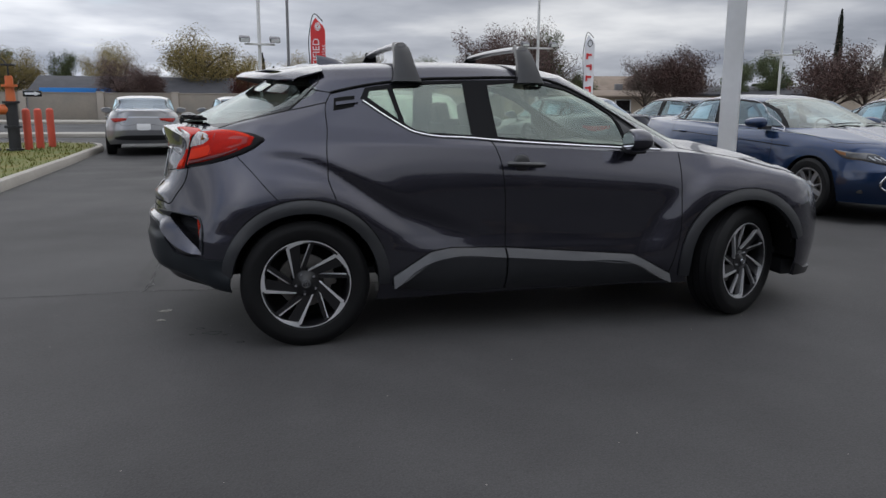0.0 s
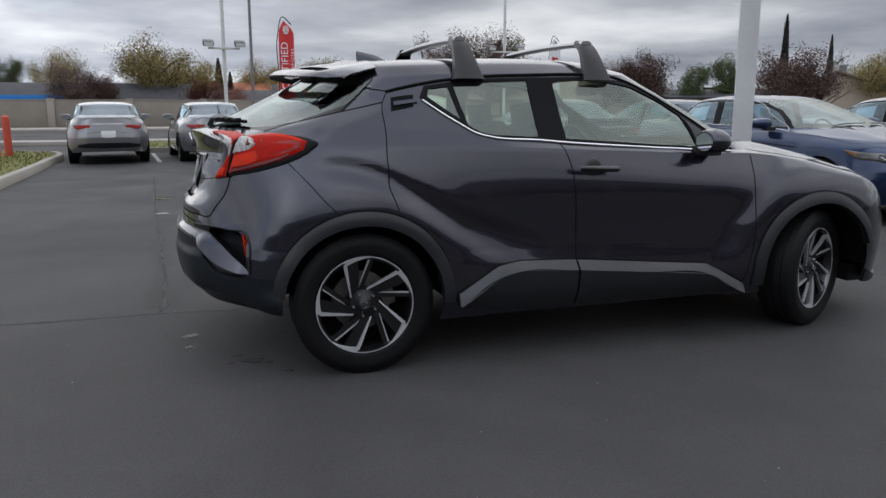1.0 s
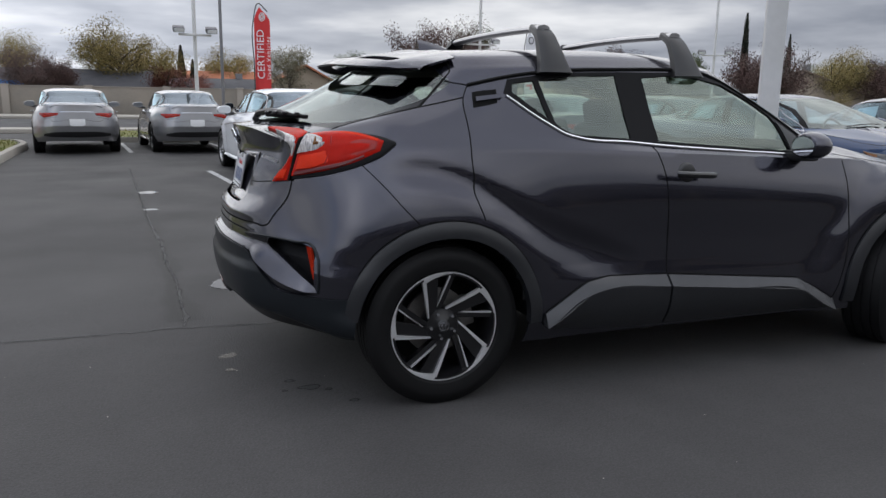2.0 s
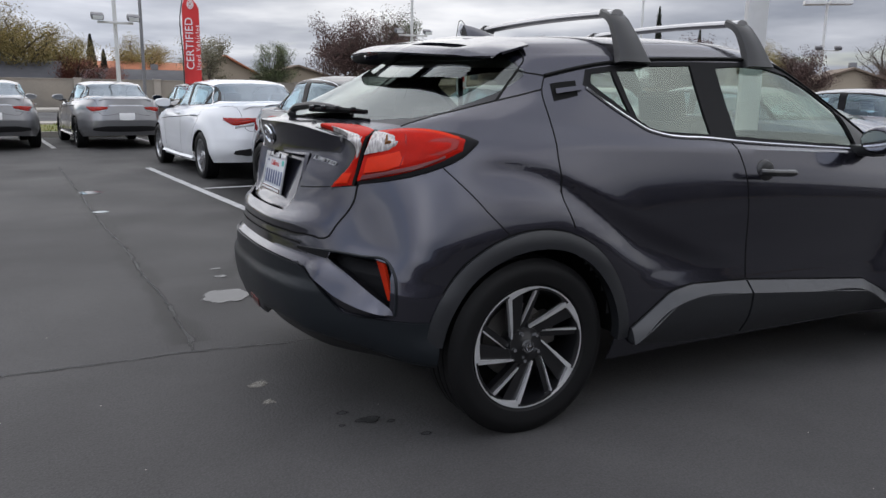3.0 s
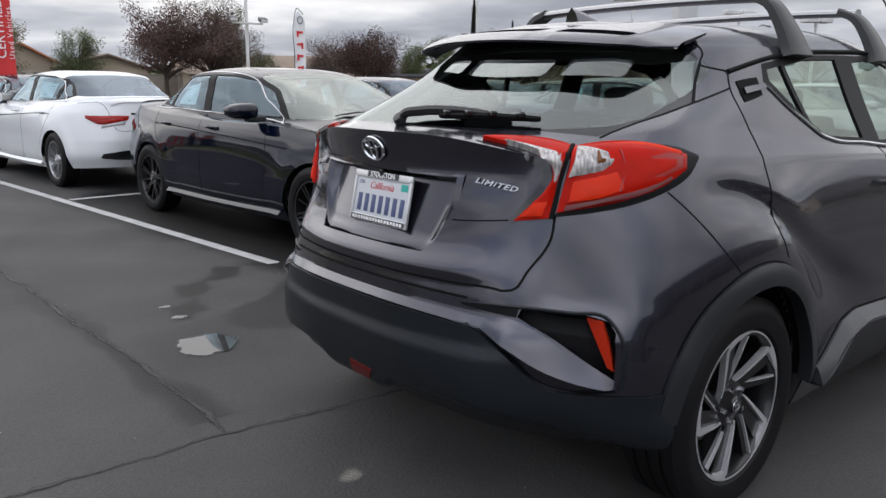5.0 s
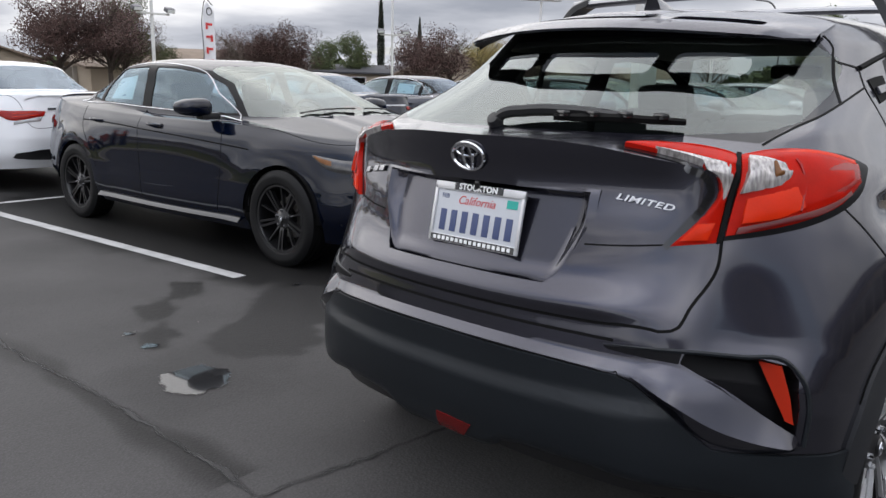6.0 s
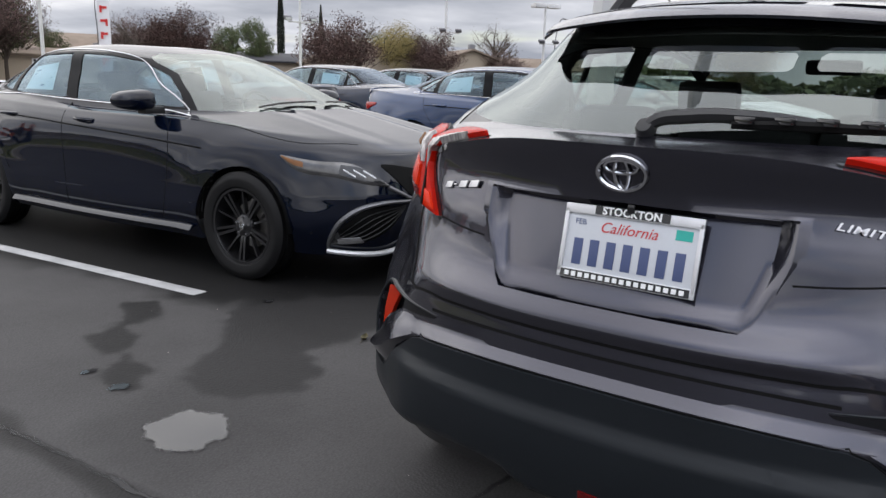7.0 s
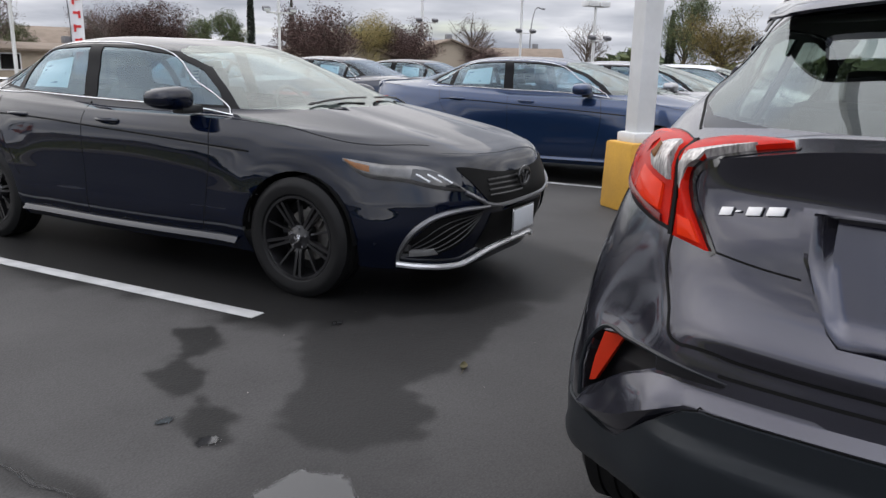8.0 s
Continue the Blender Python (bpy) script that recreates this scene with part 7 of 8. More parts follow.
            bmesh.ops.recalc_face_normals(bm, faces=bm.faces)
            part("rack_foot", bm, BLACK_TRIM, bar, "black rack foot clamped to the roof edge")
    # door handles and mirrors
    for sy in (-1, 1):
        p, no = skin.on((1.21, -.88, .962))
        bm = bmesh.new()
        pts = [(1.105, -.908, .966), (1.13, -.922, .965), (1.21, -.926, .961), (1.29, -.920, .958), (1.315, -.906, .957)]
        add_tube(bm, spline(pts, 5), 0.0155, 10)
        h = part("door_handle", bm if sy < 0 else placed(bm, Matrix.Diagonal((1, -1, 1, 1))), GLOSS_BLACK, car, "dark door handle")
        bm = bmesh.new()
        add_revolve(bm, [(0, .008), (.040, .007), (.046, .003), (.052, -.01)], Matrix.Translation(p + Vector((0, 0, .006))) @ Vector((0, -1, 0)).to_track_quat("Z", "Y").to_matrix().to_4x4(), 24)
        part("handle_cup", bm if sy < 0 else placed(bm, Matrix.Diagonal((1, -1, 1, 1))), BLACK_TRIM, h)
        bm = skin.patch([(.182, -.70, 1.247), (.240, -.70, 1.258), (.294, -.70, 1.271)], [(.190, -.66, 1.312), (.245, -.665, 1.321), (.300, -.67, 1.327)], 0.003, 6, 5)
        h = part("rear_handle_recess", bm if sy < 0 else mirrored(bm, False), JOINT, car, "black recessed rear door handle")
        bm = skin.patch([(.196, -.69, 1.270), (.316, -.69, 1.288)], [(.198, -.68, 1.290), (.322, -.68, 1.303)], 0.012, 6, 3)
        part("rear_door_handle", bm if sy < 0 else mirrored(bm, False), PAINT_GREY, h)
        bm = bmesh.new()
        bmesh.ops.create_uvsphere(bm, u_segments=20, v_segments=12, radius=1)
        for v in bm.verts:
            c = v.co.copy()
            flat = -.55 if c.x < -.55 else c.x
            v.co = Vector((1.875 + flat * .095, sy * (.915 + c.y * .092), 1.085 + c.z * .066 * (1.05 if c.z > 0 else .95)))
        mir = part("door_mirror", bm, PAINT_GREY, car, "grey door mirror with black foot")
        bm = bmesh.new()
        add_box(bm, (.10, .20, .05), Matrix.Translation((1.90, sy * .80, 1.035)), .015)
        part("mirror_foot", bm, BLACK_TRIM, mir)
        bm = bmesh.new()
        add_revolve(bm, [(0, .002), (1, .002), (1, -.002), (0, -.002)], Matrix.Translation((1.821, sy * .915, 1.085)) @ Matrix.Rotation(radians(90), 4, "Y") @ Matrix.Diagonal((.046, .068, 1, 1)), 28)
        part("mirror_glass", bm, CHROME, mir)
        bm = skin.patch([(2.66, -.72, .905), (2.90, -.74, .85), (3.10, -.66, .79), (3.22, -.52, .76)], [(2.66, -.74, .935), (2.90, -.70, .905), (3.08, -.60, .875), (3.18, -.44, .86)], 0.004, 8, 6, 0.006)
        part("headlamp", bm if sy < 0 else mirrored(bm, False), LAMP_SILVER, car, "clear wraparound headlamp")
    grille = mirrored(skin.patch([(3.30, -.55, .33), (3.42, -.30, .30), (3.45, 0, .30)], [(3.33, -.52, .55), (3.42, -.30, .56), (3.45, 0, .56)], 0.004, 8, 5))
    part("front_grille", grille, BLACK_TRIM, car)
    # seats, wheel and dashboard
    for xx, yy in ((1.30, -.36), (1.30, .36), (.45, -.40), (.45, 0.0), (.45, .40)):
        bm = bmesh.new()
        add_box(bm, (.50, .50 if xx > 1 else .40, .18), Matrix.Translation((xx + .12, yy, .60)), .05)
        add_box(bm, (.14, .48 if xx > 1 else .40, .58), Matrix.Translation((xx - .17, yy, .90)) @ Matrix.Rotation(radians(-14), 4, "Y"), .05)
        seat = part("seat", bm, SEAT_DARK, car, "dark cloth seat")
        bm = bmesh.new()
        add_box(bm, (.09, .25, .15), Matrix.Translation((xx - .26, yy, 1.22 if xx > 1 else 1.13)) @ Matrix.Rotation(radians(-12), 4, "Y"), .035)
        part("headrest", bm, SEAT_DARK, seat)
    bm = bmesh.new()
    add_box(bm, (.42, 1.34, .30), Matrix.Translation((2.08, 0, .88)), .07)
    part("dashboard", bm, CABIN, car)
    bm = bmesh.new()
    ring = [Matrix.Translation((1.78, .36, .98)) @ Matrix.Rotation(radians(62), 4, "Y") @ Vector((.185 * math.cos(a), .185 * math.sin(a), 0)) for a in np.linspace(0, TAU, 33)]
    add_tube(bm, ring, .015, 8, False)
    add_box(bm, (.05, .30, .03), Matrix.Translation((1.79, .36, .98)) @ Matrix.Rotation(radians(62), 4, "Y"), .01)
    part("steering_wheel", bm, CABIN, car)
    bm = bmesh.new()
    add_box(bm, (.05, .23, .065), Matrix.Translation((1.62, 0, 1.37)) @ Matrix.Rotation(radians(-15), 4, "Y"), .02)
    part("interior_mirror", bm, CABIN, car)
    wheels(car, 2.64, .888, "swirl", .341, .236, .225, steer=24, phase=(8, 30, 20, 50))
    return car


crossover()

# ---------------------------------------------------------------- saloon cars
def ring_level(xr, xf, w, n, zs, taper=(1, 1), count=21):
    """A rounded outline from the tail's middle along the right side to the nose's middle, its height through five even knots."""
    zz = spline([[0, 0, z] for z in zs], 40)[:, 2]
    out = []
    for i in range(count):
        a = math.pi * i / (count - 1)
        c, s = math.cos(a), math.sin(a)
        x = (xr + xf) / 2 - (xf - xr) / 2 * math.copysign(abs(c) ** (2 / n), c)
        y = w * abs(s) ** (2 / n)
        t = (x - xr) / (xf - xr)
        y *= taper[0] + (1 - taper[0]) * min(1, t / 0.35) if t < 0.35 else (taper[1] + (1 - taper[1]) * min(1, (1 - t) / 0.35) if t > 0.65 else 1)
        out.append((x, y if 0 < i < count - 1 else 0.0, float(np.interp(t, np.linspace(0, 1, len(zz)), zz))))
    return out


def sedan(label, paint, style, front="sport", base=2.825, nose=0.965, tail=1.09, height=1.445, glass_mat=None, sheet=True):
    """A four-door saloon with its rear axle at x = 0, nose towards +x; the right side at -y."""
    car = thing("saloon_car", label, "car", "parked cars")
    f, r = base + nose, -tail
    h = height - 1.445
    L = [ring_level(r + .12, f - .12, .84, 4.5, (.30, .22, .20, .21, .20)),
         ring_level(r + .03, f - .04, .900, 4.6, (.46, .38, .35, .38, .42)),
         ring_level(r, f, .915, 4.6, (.62, .57, .52, .55, .58), (.96, .95)),
         ring_level(r + .02, f - .03, .912, 4.4, (.80, .74, .70, .70, .70), (.94, .93)),
         ring_level(r + .04, f - .08, .888, 4.2, (.96, .91, .885, .865, .815), (.92, .92)),
         ring_level(r + .05, f - .20, .838, 4.0, (1.085, 1.005, .97, .962, .862), (.90, .92)),
         ring_level(r + .62, base - .075, .785, 3.6, (1.12, 1.05, 1.0, .992, 1.035), (.90, .93)),
         ring_level(-.06, base - .64, .715, 3.2, (1.26 + h, 1.24 + h, 1.225 + h, 1.215 + h, 1.235 + h), (.92, .94)),
         ring_level(.30, base - 1.14, .620, 2.9, (1.385 + h, 1.388 + h, 1.390 + h, 1.386 + h, 1.385 + h)),
         ring_level(.46, base - 1.30, .45, 2.6, (1.418 + h, 1.430 + h, 1.434 + h, 1.428 + h, 1.418 + h))]
    L.append([(.52 + (base - 1.88) * i / 20, 0, 1.434 + h + .014 * math.sin(math.pi * i / 20)) for i in range(21)])
    G = body_grid(L, 8, 7, (2, 5, 6))
    x, y, z = G[..., 0].copy(), -G[..., 1], G[..., 2].copy()
    side = smooth(0.6, 0.78, y) * (1 - smooth(.96, 1.04, z))
    for cx in (0.0, base):
        rr = np.hypot(x - cx, z - 0.34)
        G[..., 1] -= side * .016 * (1 - smooth(.42, .62, rr))
    G[..., 1] += side * .012 * np.exp(-(((z - .58) / .15) ** 2)) * np.exp(-(((x - base / 2) / .9) ** 2))
    hood = smooth(base - .40, base + .1, x) * (1 - smooth(f - .45, f - .05, x)) * smooth(.80, .90, z)
    G[..., 2] += hood * (.016 * np.exp(-(((y - .50) / .12) ** 2)) + .010 * (1 - smooth(.20, .34, y)))
    bm = grid_bm(G)
    skin = Skin(bm)
    XZ, YZ = (0, 2), (1, 2)
    right = lambda c: c.y < -.42 and c.z > .95
    for cx in (0.0, base):
        ring = [(cx + .372 * math.cos(TAU * k / 36), .338 + .372 * math.sin(TAU * k / 36)) for k in range(36)]
        cut(bm, ring, XZ, lambda c: c.y < -.5)
        take(bm, ring, XZ, lambda c: c.y < -.5).free()
    b = base - 2.825
    line = [(2.26 + b, 1.012), (1.30, 1.026), (.40, 1.056), (.02, 1.082), (-.12, 1.125), (.06, 1.225), (.28, 1.320 + h), (.52, 1.366 + h), (.95, 1.386 + h), (1.35, 1.378 + h), (1.64 + b, 1.342 + h), (1.92 + b, 1.245 + h), (2.12 + b, 1.120)]
    panes = {"front_door_glass": [(2.14 + b, 1.030), (1.30, 1.042), (1.10, 1.046), (1.06, 1.368 + h), (1.34, 1.360 + h), (1.62 + b, 1.324 + h), (1.88 + b, 1.232 + h), (2.06 + b, 1.118)],
             "rear_door_glass": [(.98, 1.050), (.40, 1.070), (.26, 1.077), (.28, 1.302), (.40, 1.335 + h), (.54, 1.352 + h), (.94, 1.369 + h)],
             "quarter_glass": [(.20, 1.083), (.04, 1.097), (-.04, 1.127), (.10, 1.222), (.22, 1.278)]}
    cut(bm, line, XZ, right)
    dlo = take(bm, line, XZ, right)
    gm = glass_mat or GLASS_SALOON
    for name, poly in panes.items():
        cut(dlo, poly, XZ, right)
        g = take(dlo, poly, XZ, right)
        g.normal_update()
        for v in g.verts:
            v.co -= v.normal * .005
        part(name, mirrored(g.copy(), False), gm, car)
        part(name, g, gm, car)
    thicken(dlo, .01)
    part("window_frame", mirrored(dlo.copy(), False), FRAME_BLACK, car, "black window frame")
    part("window_frame", dlo, FRAME_BLACK, car, "black window frame")
    both = lambda name, bm, mat, label="", parent=car: (part(name, mirrored(bm.copy(), False), mat, parent, label), part(name, bm, mat, parent, label))
    strip = bmesh.new()
    ring3 = [(px, -.6 if pz > 1.3 else -.75, pz) for px, pz in line + line[:1]]
    add_tube(strip, skin.line(ring3, 5, .002, sharp=(0,)), .0045, 6)
    both("chrome_strip", strip, CHROME, "chrome window surround")
    back = [(.002, 1.128), (-.56, 1.118), (-.655, 1.135), (-.655, 1.20), (-.54, 1.35 + h), (-.45, 1.376 + h), (.002, 1.388 + h)]
    cond = lambda c: c.x < .50 and c.z > 1.10
    cut(bm, back, YZ, cond, closed=False)
    part("rear_window", mirrored(take(bm, back, YZ, cond)), GLASS_BACK, car)
    shield = [(.002, 1.036), (-.40, 1.030), (-.60, 1.018), (-.70, 1.012), (-.685, 1.10), (-.625, 1.25), (-.53, 1.352 + h), (-.44, 1.378 + h), (.002, 1.392 + h)]
    cond = lambda c: c.x > base - 1.7 and c.z > 1.00
    cut(bm, shield, YZ, cond, closed=False)
    part("windscreen", mirrored(take(bm, shield, YZ, cond)), GLASS_SHIELD, car)
    part("body", mirrored(bm), paint, car)
    N = grid_normals(G)
    inner = grid_bm((G - N * .05)[7:43, :], flip=True)
    for cx in (0.0, base):
        ring = [(cx + .385 * math.cos(TAU * k / 32), .338 + .385 * math.sin(TAU * k / 32)) for k in range(32)]
        take(inner, ring, XZ, lambda c: c.y < -.5).free()
    part("cabin_lining", mirrored(inner), CABIN, car)
    part("roof_lining", mirrored(grid_bm((G - N * .03)[56:, :], flip=True)), HEADLINER, car)
    bm = bmesh.new()
    add_box(bm, (base + 1.3, 1.5, .04), Matrix.Translation((base / 2, 0, .34)), .01)
    part("floor_pan", bm, CABIN, car)
    for sx in (-1, 1):
        for cx in (0.0, base):
            bm = bmesh.new()
            for k in range(16):
                a, c = math.pi * k / 16, math.pi * (k + 1) / 16
                p = [(cx + .376 * math.cos(t), sx * yy, .338 + .376 * math.sin(t)) for t, yy in ((a, .88), (c, .88), (c, .55), (a, .55))]
                bm.faces.new([bm.verts.new(q) for q in p])
                bm.faces.new([bm.verts.new(q) for q in (p[3], p[2], (cx, sx * .55, .338))])
            part("wheel_well", bm, JOINT, car)
    # joints
    both("panel_joint", skin.seam(bmesh.new(), [(1.06, -.78, 1.02), (1.09, -.90, .80), (1.10, -.91, .50), (1.10, -.90, .30)]), JOINT)
    both("panel_joint", skin.seam(bmesh.new(), [(2.16 + b, -.82, 1.00), (2.20 + b, -.90, .80), (2.17 + b, -.91, .50), (2.12 + b, -.90, .30)]), JOINT)
    both("panel_joint", skin.seam(bmesh.new(), [(.10, -.80, 1.05), (.16, -.89, .86), (.30, -.90, .68), (.42, -.91, .50)]), JOINT)
    both("panel_joint", skin.seam(bmesh.new(), [(1.10, -.91, .285), (1.6, -.91, .285), (2.12, -.9, .285)]), JOINT)
    both("panel_joint", skin.seam(bmesh.new(), [(2.35 + b, -.80, 1.0), (2.75 + b, -.80, .955), (3.2 + b, -.74, .89), (f - .32, -.55, .85)]), JOINT)
    both("panel_joint", skin.seam(bmesh.new(), [(-.45, -.74, 1.075), (r + .12, -.68, 1.07), (r + .02, -.66, .98), (r, -.62, .88), (r, -.58, .80), (r, 0, .78)]), JOINT)
    # the door crease's dark shade, painted as a thin black line
    swage = bmesh.new()
    add_tube(swage, skin.line([(.15, -.895, .918), (.77, -.895, .893), (1.24, -.896, .867), (1.77, -.896, .841), (2.49 + b, -.876, .796)], 8, -.001), .006, 6)
    both("swage_line", swage, JOINT)
    # sill trim
    both("sill_trim", skin.patch([(.42, -.9, .272), (1.2, -.9, .263), (2.40 + b, -.9, .272)], [(.42, -.9, .292), (1.2, -.9, .282), (2.40 + b, -.9, .292)], .045, 8, 4, .002, .01, tilt=-.038), paint)
    # handles and mirrors
    for sy in (-1, 1):
        for hx in (.30, 1.22):
            bm = bmesh.new()
            p = skin.on((hx + .08, -.9, .915))[0]
            add_tube(bm, spline([(hx, p.y + .004, .918), (hx + .03, p.y - .022, .917), (hx + .17, p.y - .022, .914), (hx + .20, p.y + .004, .913)], 4), .012, 8)
            part("door_handle", bm if sy < 0 else placed(bm, Matrix.Diagonal((1, -1, 1, 1))), paint, car)
        bm = bmesh.new()
        bmesh.ops.create_uvsphere(bm, u_segments=18, v_segments=10, radius=1)
        for v in bm.verts:
            c = v.co.copy()
            c = Vector([math.copysign(abs(q) ** .72, q) for q in c])
            c.x = max(c.x, -.5)
            v.co = Vector((1.98 + b + c.x * .105 - .02 * c.y, sy * (.965 + c.y * .125), 1.072 + c.z * (.068 - .012 * c.y)))
        mir = part("door_mirror", bm, paint, car)
        bm = bmesh.new()
        add_box(bm, (.09, .16, .05), Matrix.Translation((2.02 + b, sy * .86, 1.01)), .015)
        part("mirror_foot", bm, BLACK_TRIM, mir)
    # tail
    low = [(r + .04, -.38, .855), (r + .04, -.60, .835), (r + .10, -.80, .85), (r + .34, -.885, .915)]
    high = [(r + .04, -.36, .905), (r + .04, -.60, .935), (r + .10, -.80, .965), (r + .36, -.87, .955)]
    both("tail_lamp", skin.patch(low, high, .008, 8, 6, .008), LENS_DEEP, "dark red tail lamp")
    for zz in (.870, .905):
        line = bmesh.new()
        add_tube(line, skin.line([(r + .04, -.44, zz - .004), (r + .04, -.60, zz), (r + .09, -.78, zz + .018)], 5, .017), .004, 5)
        both("lamp_line", line, LENS_BRIGHT)
    both("reversing_lens", skin.patch([(r + .04, -.42, .80), (r + .08, -.76, .79)], [(r + .04, -.40, .845), (r + .08, -.76, .825)], .006, 8, 4, .003), LAMP_SILVER)
    part("trunk_trim", mirrored(skin.patch([(r, 0, .925), (r + .02, -.34, .92)], [(r, 0, .945), (r + .02, -.34, .945)], .010, 8, 3)), CHROME, car)
    part("rear_valance", mirrored(skin.patch([(r, 0, .34), (r, -.45, .34), (r + .12, -.76, .36)], [(r, 0, .50), (r, -.45, .49), (r + .08, -.72, .44)], .006, 8, 4)), BLACK_TRIM, car)
    bm = bmesh.new()
    add_box(bm, (.008, .31, .155), Matrix.Translation((r + .003, 0, .70)), .003)
    part("number_plate", bm, INK_WHITE, car, "plain pale dealer plate")
    lip = mirrored(skin.patch([(r + .05, 0, 1.075), (r + .06, -.60, 1.06)], [(r + .16, 0, 1.095), (r + .17, -.58, 1.082)], .016, 8, 4, .006))
    part("trunk_lip", lip, paint, car)
    # nose
    low = [(f - .085, -.55, .636), (f - .19, -.66, .655), (f - .335, -.726, .683), (f - .589, -.80, .716), (f - .695, -.80, .778)]
    high = [(f - .085, -.545, .642), (f - .15, -.60, .700), (f - .253, -.635, .748), (f - .481, -.745, .770), (f - .70, -.80, .792)]
    both("headlamp", skin.patch(low, high, .008, 8, 6, .010), LAMP_SMOKED, "clear slanted headlamp")
    both("headlamp_mask", skin.patch([(f - .11, -.565, .650), (f - .20, -.66, .672), (f - .33, -.715, .700)], [(f - .13, -.58, .676), (f - .22, -.635, .735), (f - .33, -.690, .752)], .0195, 8, 4, .002, .004), GLOSS_BLACK)
    for d in (0, .05, .10):
        ray_ = bmesh.new()
        add_tube(ray_, skin.line([(f - .15 - d, -.60 - .55 * d, .680), (f - .21 - d, -.640 - .5 * d, .725)], 4, .021), .0045, 5)
        both("lamp_stripe", ray_, LAMP_FACE)
    both("side_marker", skin.patch([(f - .54, -.78, .728), (f - .61, -.795, .742), (f - .685, -.80, .780)], [(f - .55, -.765, .758), (f - .62, -.785, .770), (f - .69, -.80, .789)], .0165, 6, 4, .002, .004), AMBER)
    if front == "sport":
        low, high = [(f, 0, .545), (f - .017, -.392, .564), (f - .155, -.54, .740)], [(f - .03, 0, .705), (f - .05, -.31, .725), (f - .16, -.54, .756)]
    else:
        low, high = [(f, 0, .60), (f - .02, -.36, .62), (f - .05, -.50, .655)], [(f - .04, 0, .735), (f - .07, -.34, .735), (f - .09, -.46, .725)]
    part("upper_grille", mirrored(skin.patch(low, high, .006, 8, 6)), GRILLE_DARK, car)
    slats = []
    for k in range(4):
        zz = (.60 if front == "sport" else .625) + .03 * k
        bm = bmesh.new()
        add_tube(bm, skin.line([(f, .40 - .0 * k, zz + .01), (f, .2, zz), (f, 0, zz - .004), (f, -.2, zz), (f, -.40, zz + .01)], 6, .008), .006, 6)
        if front == "sport":
            part("grille_bar", bm, BLACK_TRIM, car)
        else:
            part("grille_bar", bm, CHROME, car)
    lowg = [(f, 0, .27), (f - .07, -.32, .28), (f - .09, -.42, .31)]
    highg = [(f, 0, .50), (f - .02, -.30, .50), (f - .03, -.36, .505)]
    part("lower_grille", mirrored(skin.patch(lowg, highg, .005, 8, 6, 0, .004)), GRILLE_DARK, car)
    for k in range(4):
        zz = .335 + .045 * k
        bm = bmesh.new()
        add_tube(bm, skin.line([(f, .40, zz), (f, 0, zz), (f, -.40, zz)], 8, .010), .005, 5)
        part("grille_bar", bm, GLOSS_BLACK, car)
    if front == "sport":
        low = [(f - .37, -.74, .276), (f - .186, -.62, .305), (f - .096, -.53, .371), (f - .04, -.45, .50)]
        high = [(f - .35, -.76, .31), (f - .275, -.74, .404), (f - .18, -.68, .49), (f - .031, -.445, .53)]
        both("fog_recess", skin.patch(low, high, .004, 8, 6), GRILLE_DARK, "black mesh air intake")
        both("fog_lamp", skin.patch([(f - .33, -.725, .285), (f - .20, -.635, .300)], [(f - .325, -.735, .325), (f - .215, -.66, .335)], .012, 8, 4, .003, .006), LAMP_SILVER, "small clear fog lamp")
        for k in range(5):
            t0 = .12 + .17 * k
            bar = bmesh.new()
            add_tube(bar, skin.line([Vector(a).lerp(Vector(c), t0) for a, c in zip(low, high)], 5, .006), .003, 5)
            both("mesh_bar", bar, BLACK_TRIM)
        rim = bmesh.new()
        add_tube(rim, skin.line([(f - .021, -.397, .551), (f - .092, -.581, .546), (f - .205, -.695, .502), (f - .301, -.747, .419), (f - .364, -.767, .302), (f - .38, -.775, .22)], 6, .010), [.009 + .007 * math.sin(math.pi * k / 30) for k in range(31)], 8)
        both("intake_rim", rim, SATIN, "satin metal intake surround")
        wing = bmesh.new()
        add_tube(wing, skin.line([(f - .09, -.55, .634), (f - .04, -.47, .585), (f - .015, -.39, .556), (f + .01, -.18, .535), (f + .01, 0, .530)], 6, .006), .012, 8)
        part("grille_wing", mirrored(wing), SATIN, car, "dark metal bar under the upper grille")
        chin = bmesh.new()
        add_tube(chin, skin.line([(f - .38, -.78, .222), (f - .22, -.66, .212), (f - .11, -.48, .222), (f - .05, -.33, .262), (f - .02, 0, .262)], 7, .020), .017, 8)
        part("chin_blade", mirrored(chin), MACHINED, car, "satin metal chin blade")
    else:
        rim = bmesh.new()
        add_tube(rim, skin.line([(f, 0, .665), (f - .02, -.30, .66), (f - .07, -.62, .56), (f - .12, -.70, .42), (f - .06, -.55, .30), (f, 0, .285)], 8, .012), .013, 8)
        part("grille_surround", mirrored(rim), CHROME, car, "broad chrome grille surround")
        part("mouth_grille", mirrored(skin.patch([(f, 0, .29), (f - .06, -.54, .31)], [(f, 0, .65), (f - .05, -.52, .60)], .003, 10, 6)), BLACK_TRIM, car)
        for k in range(5):
            zz = .345 + .058 * k
            bm = bmesh.new()
            add_tube(bm, skin.line([(f, .52, zz), (f, 0, zz), (f, -.52, zz)], 8, .012), .006, 5)
            part("grille_bar", bm, CHROME, car)
    bm = bmesh.new()
    for a, c, oy, rad in ((.075, .052, 0, .008), (.022, .048, 0, .006), (.050, .020, .022, .006)):
        add_tube(bm, [(f + .012, a * math.cos(TAU * k / 30), .675 + oy + c * math.sin(TAU * k / 30)) for k in range(31)], rad, 6, False)
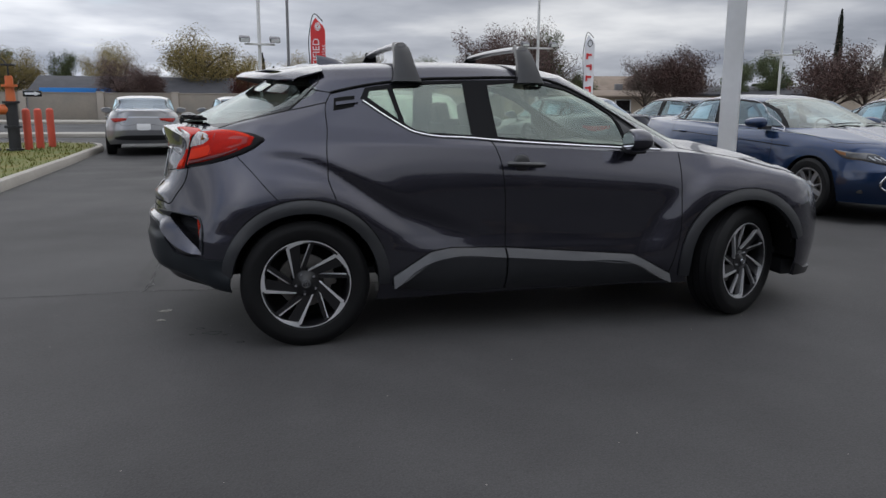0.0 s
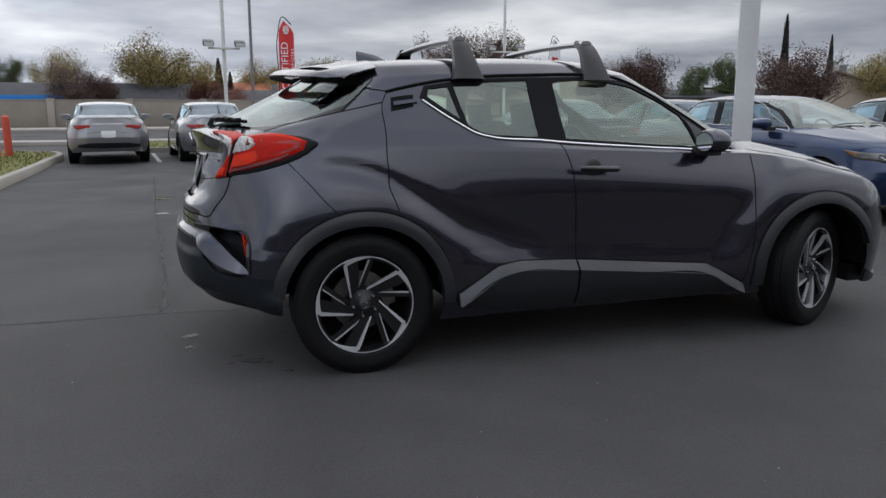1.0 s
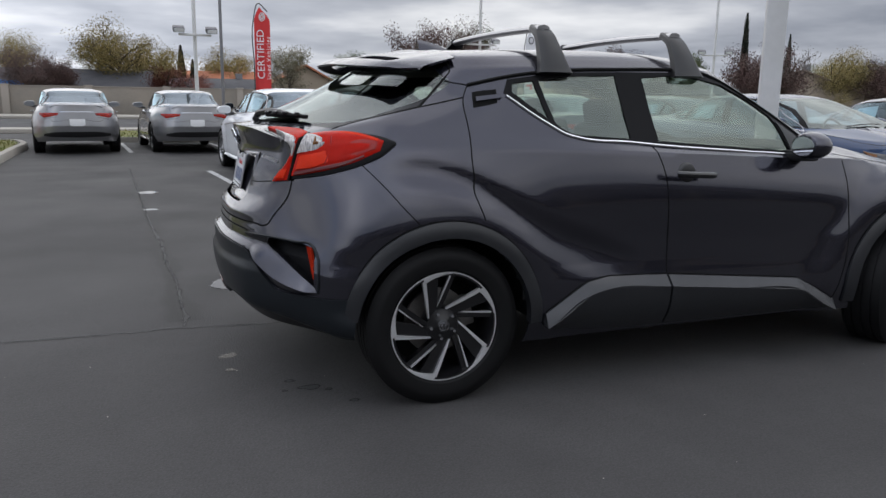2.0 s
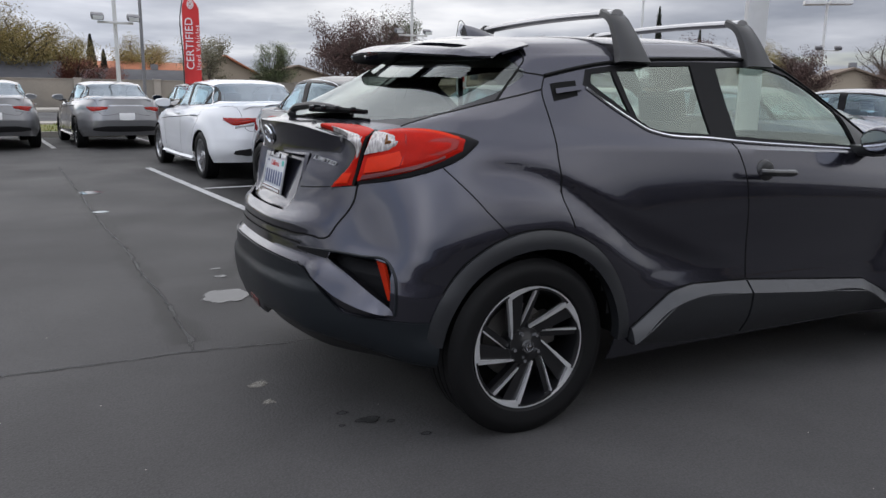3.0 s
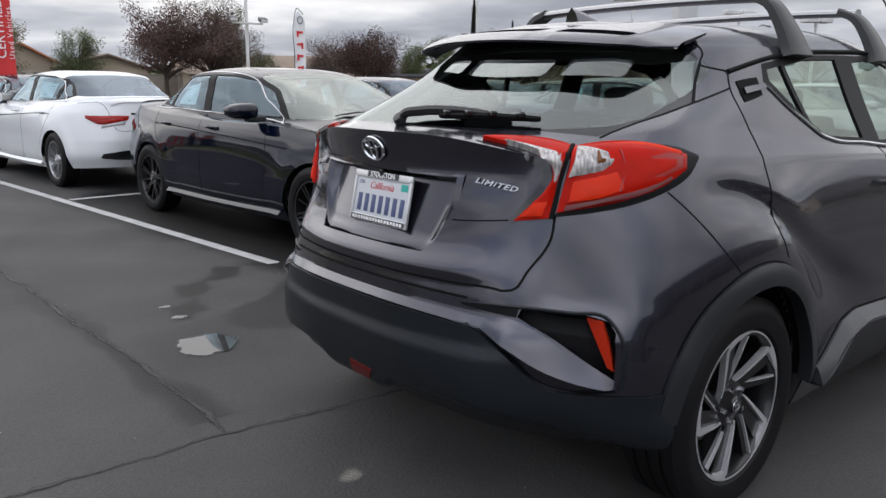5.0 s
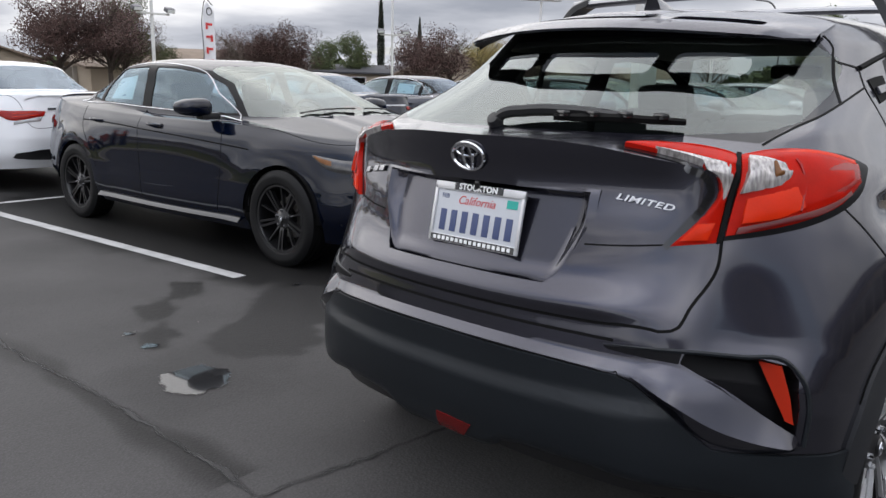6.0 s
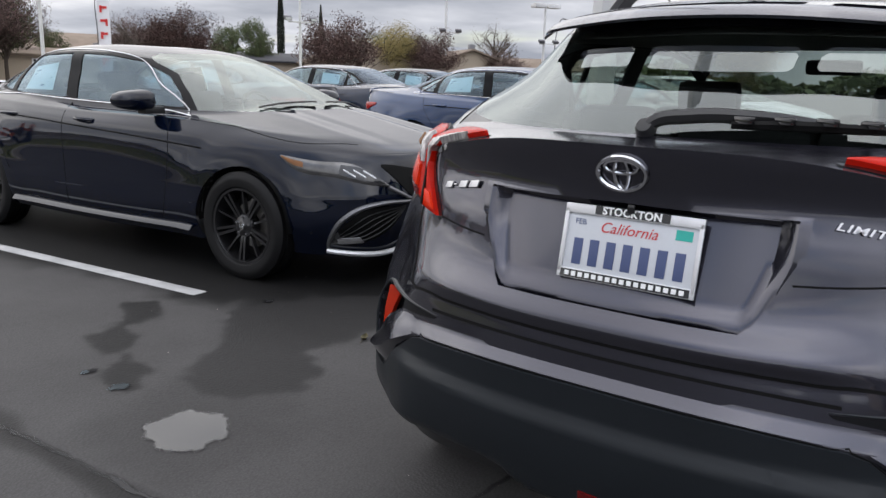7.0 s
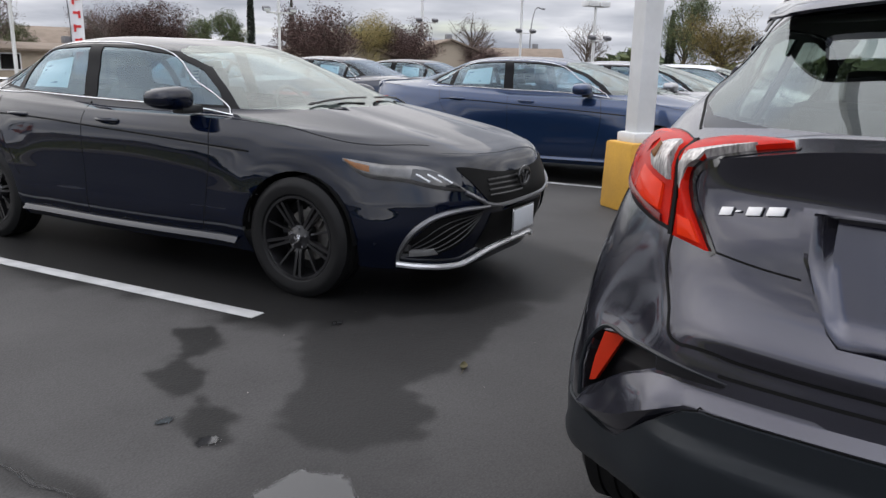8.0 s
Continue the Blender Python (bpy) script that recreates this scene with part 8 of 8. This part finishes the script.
    part("badge", bm, CHROME if front != "sport" else WHEEL_BLACK, car)
    bm = bmesh.new()
    add_box(bm, (.012, .31, .155), Matrix.Translation((f + .016, 0, .42)), .003)
    fp = part("front_plate", bm, CHROME if front == "sport" else BLACK_TRIM, car, "plain dealer plate in a chrome frame")
    bm = bmesh.new()
    add_box(bm, (.006, .286, .125), Matrix.Translation((f + .022, 0, .425)), .001)
    part("plate_sheet", bm, PLATE_WHITE, fp)
    # wipers
    for y0 in (-.50, .10):
        bm = bmesh.new()
        add_tube(bm, [skin.on((base - .16 - .22 * (y0 + .5 * s) ** 2, -abs(y0 + .5 * s) - .001, 1.04 + .02 * s))[0] * 1 + Vector((.02, 2 * max(0, y0 + .5 * s), .012)) for s in (0, .33, .66, 1)], .006, 6)
        part("wiper", bm, BLACK_TRIM, car)
    # cabin
    for xx, yy in ((1.28, -.37), (1.28, .37), (.38, -.36), (.38, .36)):
        bm = bmesh.new()
        add_box(bm, (.50, .50, .18), Matrix.Translation((xx + .12, yy, .55)), .05)
        add_box(bm, (.14, .48, .56), Matrix.Translation((xx - .17, yy, .82)) @ Matrix.Rotation(radians(-16), 4, "Y"), .05)
        seat = part("seat", bm, SEAT_DARK, car)
        bm = bmesh.new()
        add_box(bm, (.09, .25, .16), Matrix.Translation((xx - .28, yy, 1.16)) @ Matrix.Rotation(radians(-12), 4, "Y"), .035)
        part("headrest", bm, SEAT_DARK, seat)
    bm = bmesh.new()
    add_box(bm, (.42, 1.36, .26), Matrix.Translation((base - .70, 0, .86)), .07)
    part("dashboard", bm, CABIN, car)
    bm = bmesh.new()
    ring = [Matrix.Translation((base - 1.02, .37, .95)) @ Matrix.Rotation(radians(62), 4, "Y") @ Vector((.185 * math.cos(a), .185 * math.sin(a), 0)) for a in np.linspace(0, TAU, 25)]
    add_tube(bm, ring, .015, 6, False)
    part("steering_wheel", bm, CABIN, car)
    if sheet:
        for sy in (-1, 1):
            bm = bmesh.new()
            q = [skin.on(p) for p in ((.38, -.73, 1.10), (.78, -.73, 1.09), (.78, -.65, 1.29), (.40, -.65, 1.28))]
            bm.faces.new([bm.verts.new(p - no * .016) for p, no in q])
            sh = part("price_sheet", bm if sy < 0 else mirrored(bm, False), PAPER, car, "pale price sheet behind the glass")
            bm = bmesh.new()
            for k in range(5):
                t0 = .15 + .15 * k
                A, B = q[0][0].lerp(q[3][0], t0), q[1][0].lerp(q[2][0], t0)
                C, D = q[0][0].lerp(q[3][0], t0 + .05), q[1][0].lerp(q[2][0], t0 + .05)
                no = q[0][1] * .013
                e = .35 + .1 * (k % 3)
                bm.faces.new([bm.verts.new(p - no) for p in (A.lerp(B, .1), A.lerp(B, e + .3), C.lerp(D, e + .3), C.lerp(D, .1))])
            part("printed_bars", bm if sy < 0 else mirrored(bm, False), INK_BLUE, sh)
    wheels(car, base, .90, style, .338, .236 if style == "black" else .225, .225, phase=(10, 33, 52, 18))
    return car


def repaint(car, swaps):
    for ob in car.children_recursive:
        if ob.type == "MESH" and ob.data.materials and ob.data.materials[0] in swaps:
            ob.material_slots[0].link = "OBJECT"
            ob.material_slots[0].material = swaps[ob.data.materials[0]]


LOT = radians(95)


def parked(x, y, heading):
    return Matrix.Translation((x, y, 0)) @ Matrix.Rotation(heading, 4, "Z")


black_saloon = sedan("shiny black saloon with black wheels, parked in a marked bay", PAINT_BLACK, "black")
black_saloon.matrix_basis = parked(1.53, 5.96, radians(-85.7))
blue_saloon = sedan("blue saloon with a wide chrome grille, parked by a lamp post", PAINT_BLUE, "silver", "wide", 2.87, 0.97, 1.13, 1.435)
blue_saloon.matrix_basis = parked(6.84, 5.72, radians(-85.6))


def another(source, label, m, swaps):
    car = copy_thing(source, m)
    tagged(car, label)
    repaint(car, swaps)
    return car


another(black_saloon, "white pearl saloon with silver wheels, tail to the black saloon", parked(1.25, 8.50, LOT), {PAINT_BLACK: PAINT_WHITE, WHEEL_BLACK: ALLOY})
another(black_saloon, "silver saloon parked nose to the grass verge", parked(-2.70, 15.75, radians(96)), {PAINT_BLACK: PAINT_SILVER})
another(black_saloon, "silver saloon parked beside its twin by the verge", parked(-0.22, 15.6, radians(96)), {PAINT_BLACK: PAINT_SILVER})
another(black_saloon, "black saloon parked beyond the silver ones", parked(2.10, 16.3, radians(96)), {WHEEL_BLACK: ALLOY})
another(black_saloon, "dark blue saloon parked tail to the blue one", parked(6.4, 8.9, LOT), {PAINT_BLACK: PAINT_NIGHT, WHEEL_BLACK: ALLOY})
another(blue_saloon, "silver saloon parked beyond the blue one", parked(9.75, 5.6, radians(-85.6)), {PAINT_BLUE: PAINT_SILVER})
another(blue_saloon, "pale grey saloon at the far side of the row", parked(12.6, 5.4, radians(-85.6)), {PAINT_BLUE: PAINT_WHITE})
another(black_saloon, "dark blue saloon in the second row", parked(9.2, 9.0, LOT), {PAINT_BLACK: PAINT_NIGHT, WHEEL_BLACK: ALLOY})
another(black_saloon, "black saloon in the second row", parked(12.0, 9.2, LOT), {WHEEL_BLACK: ALLOY})
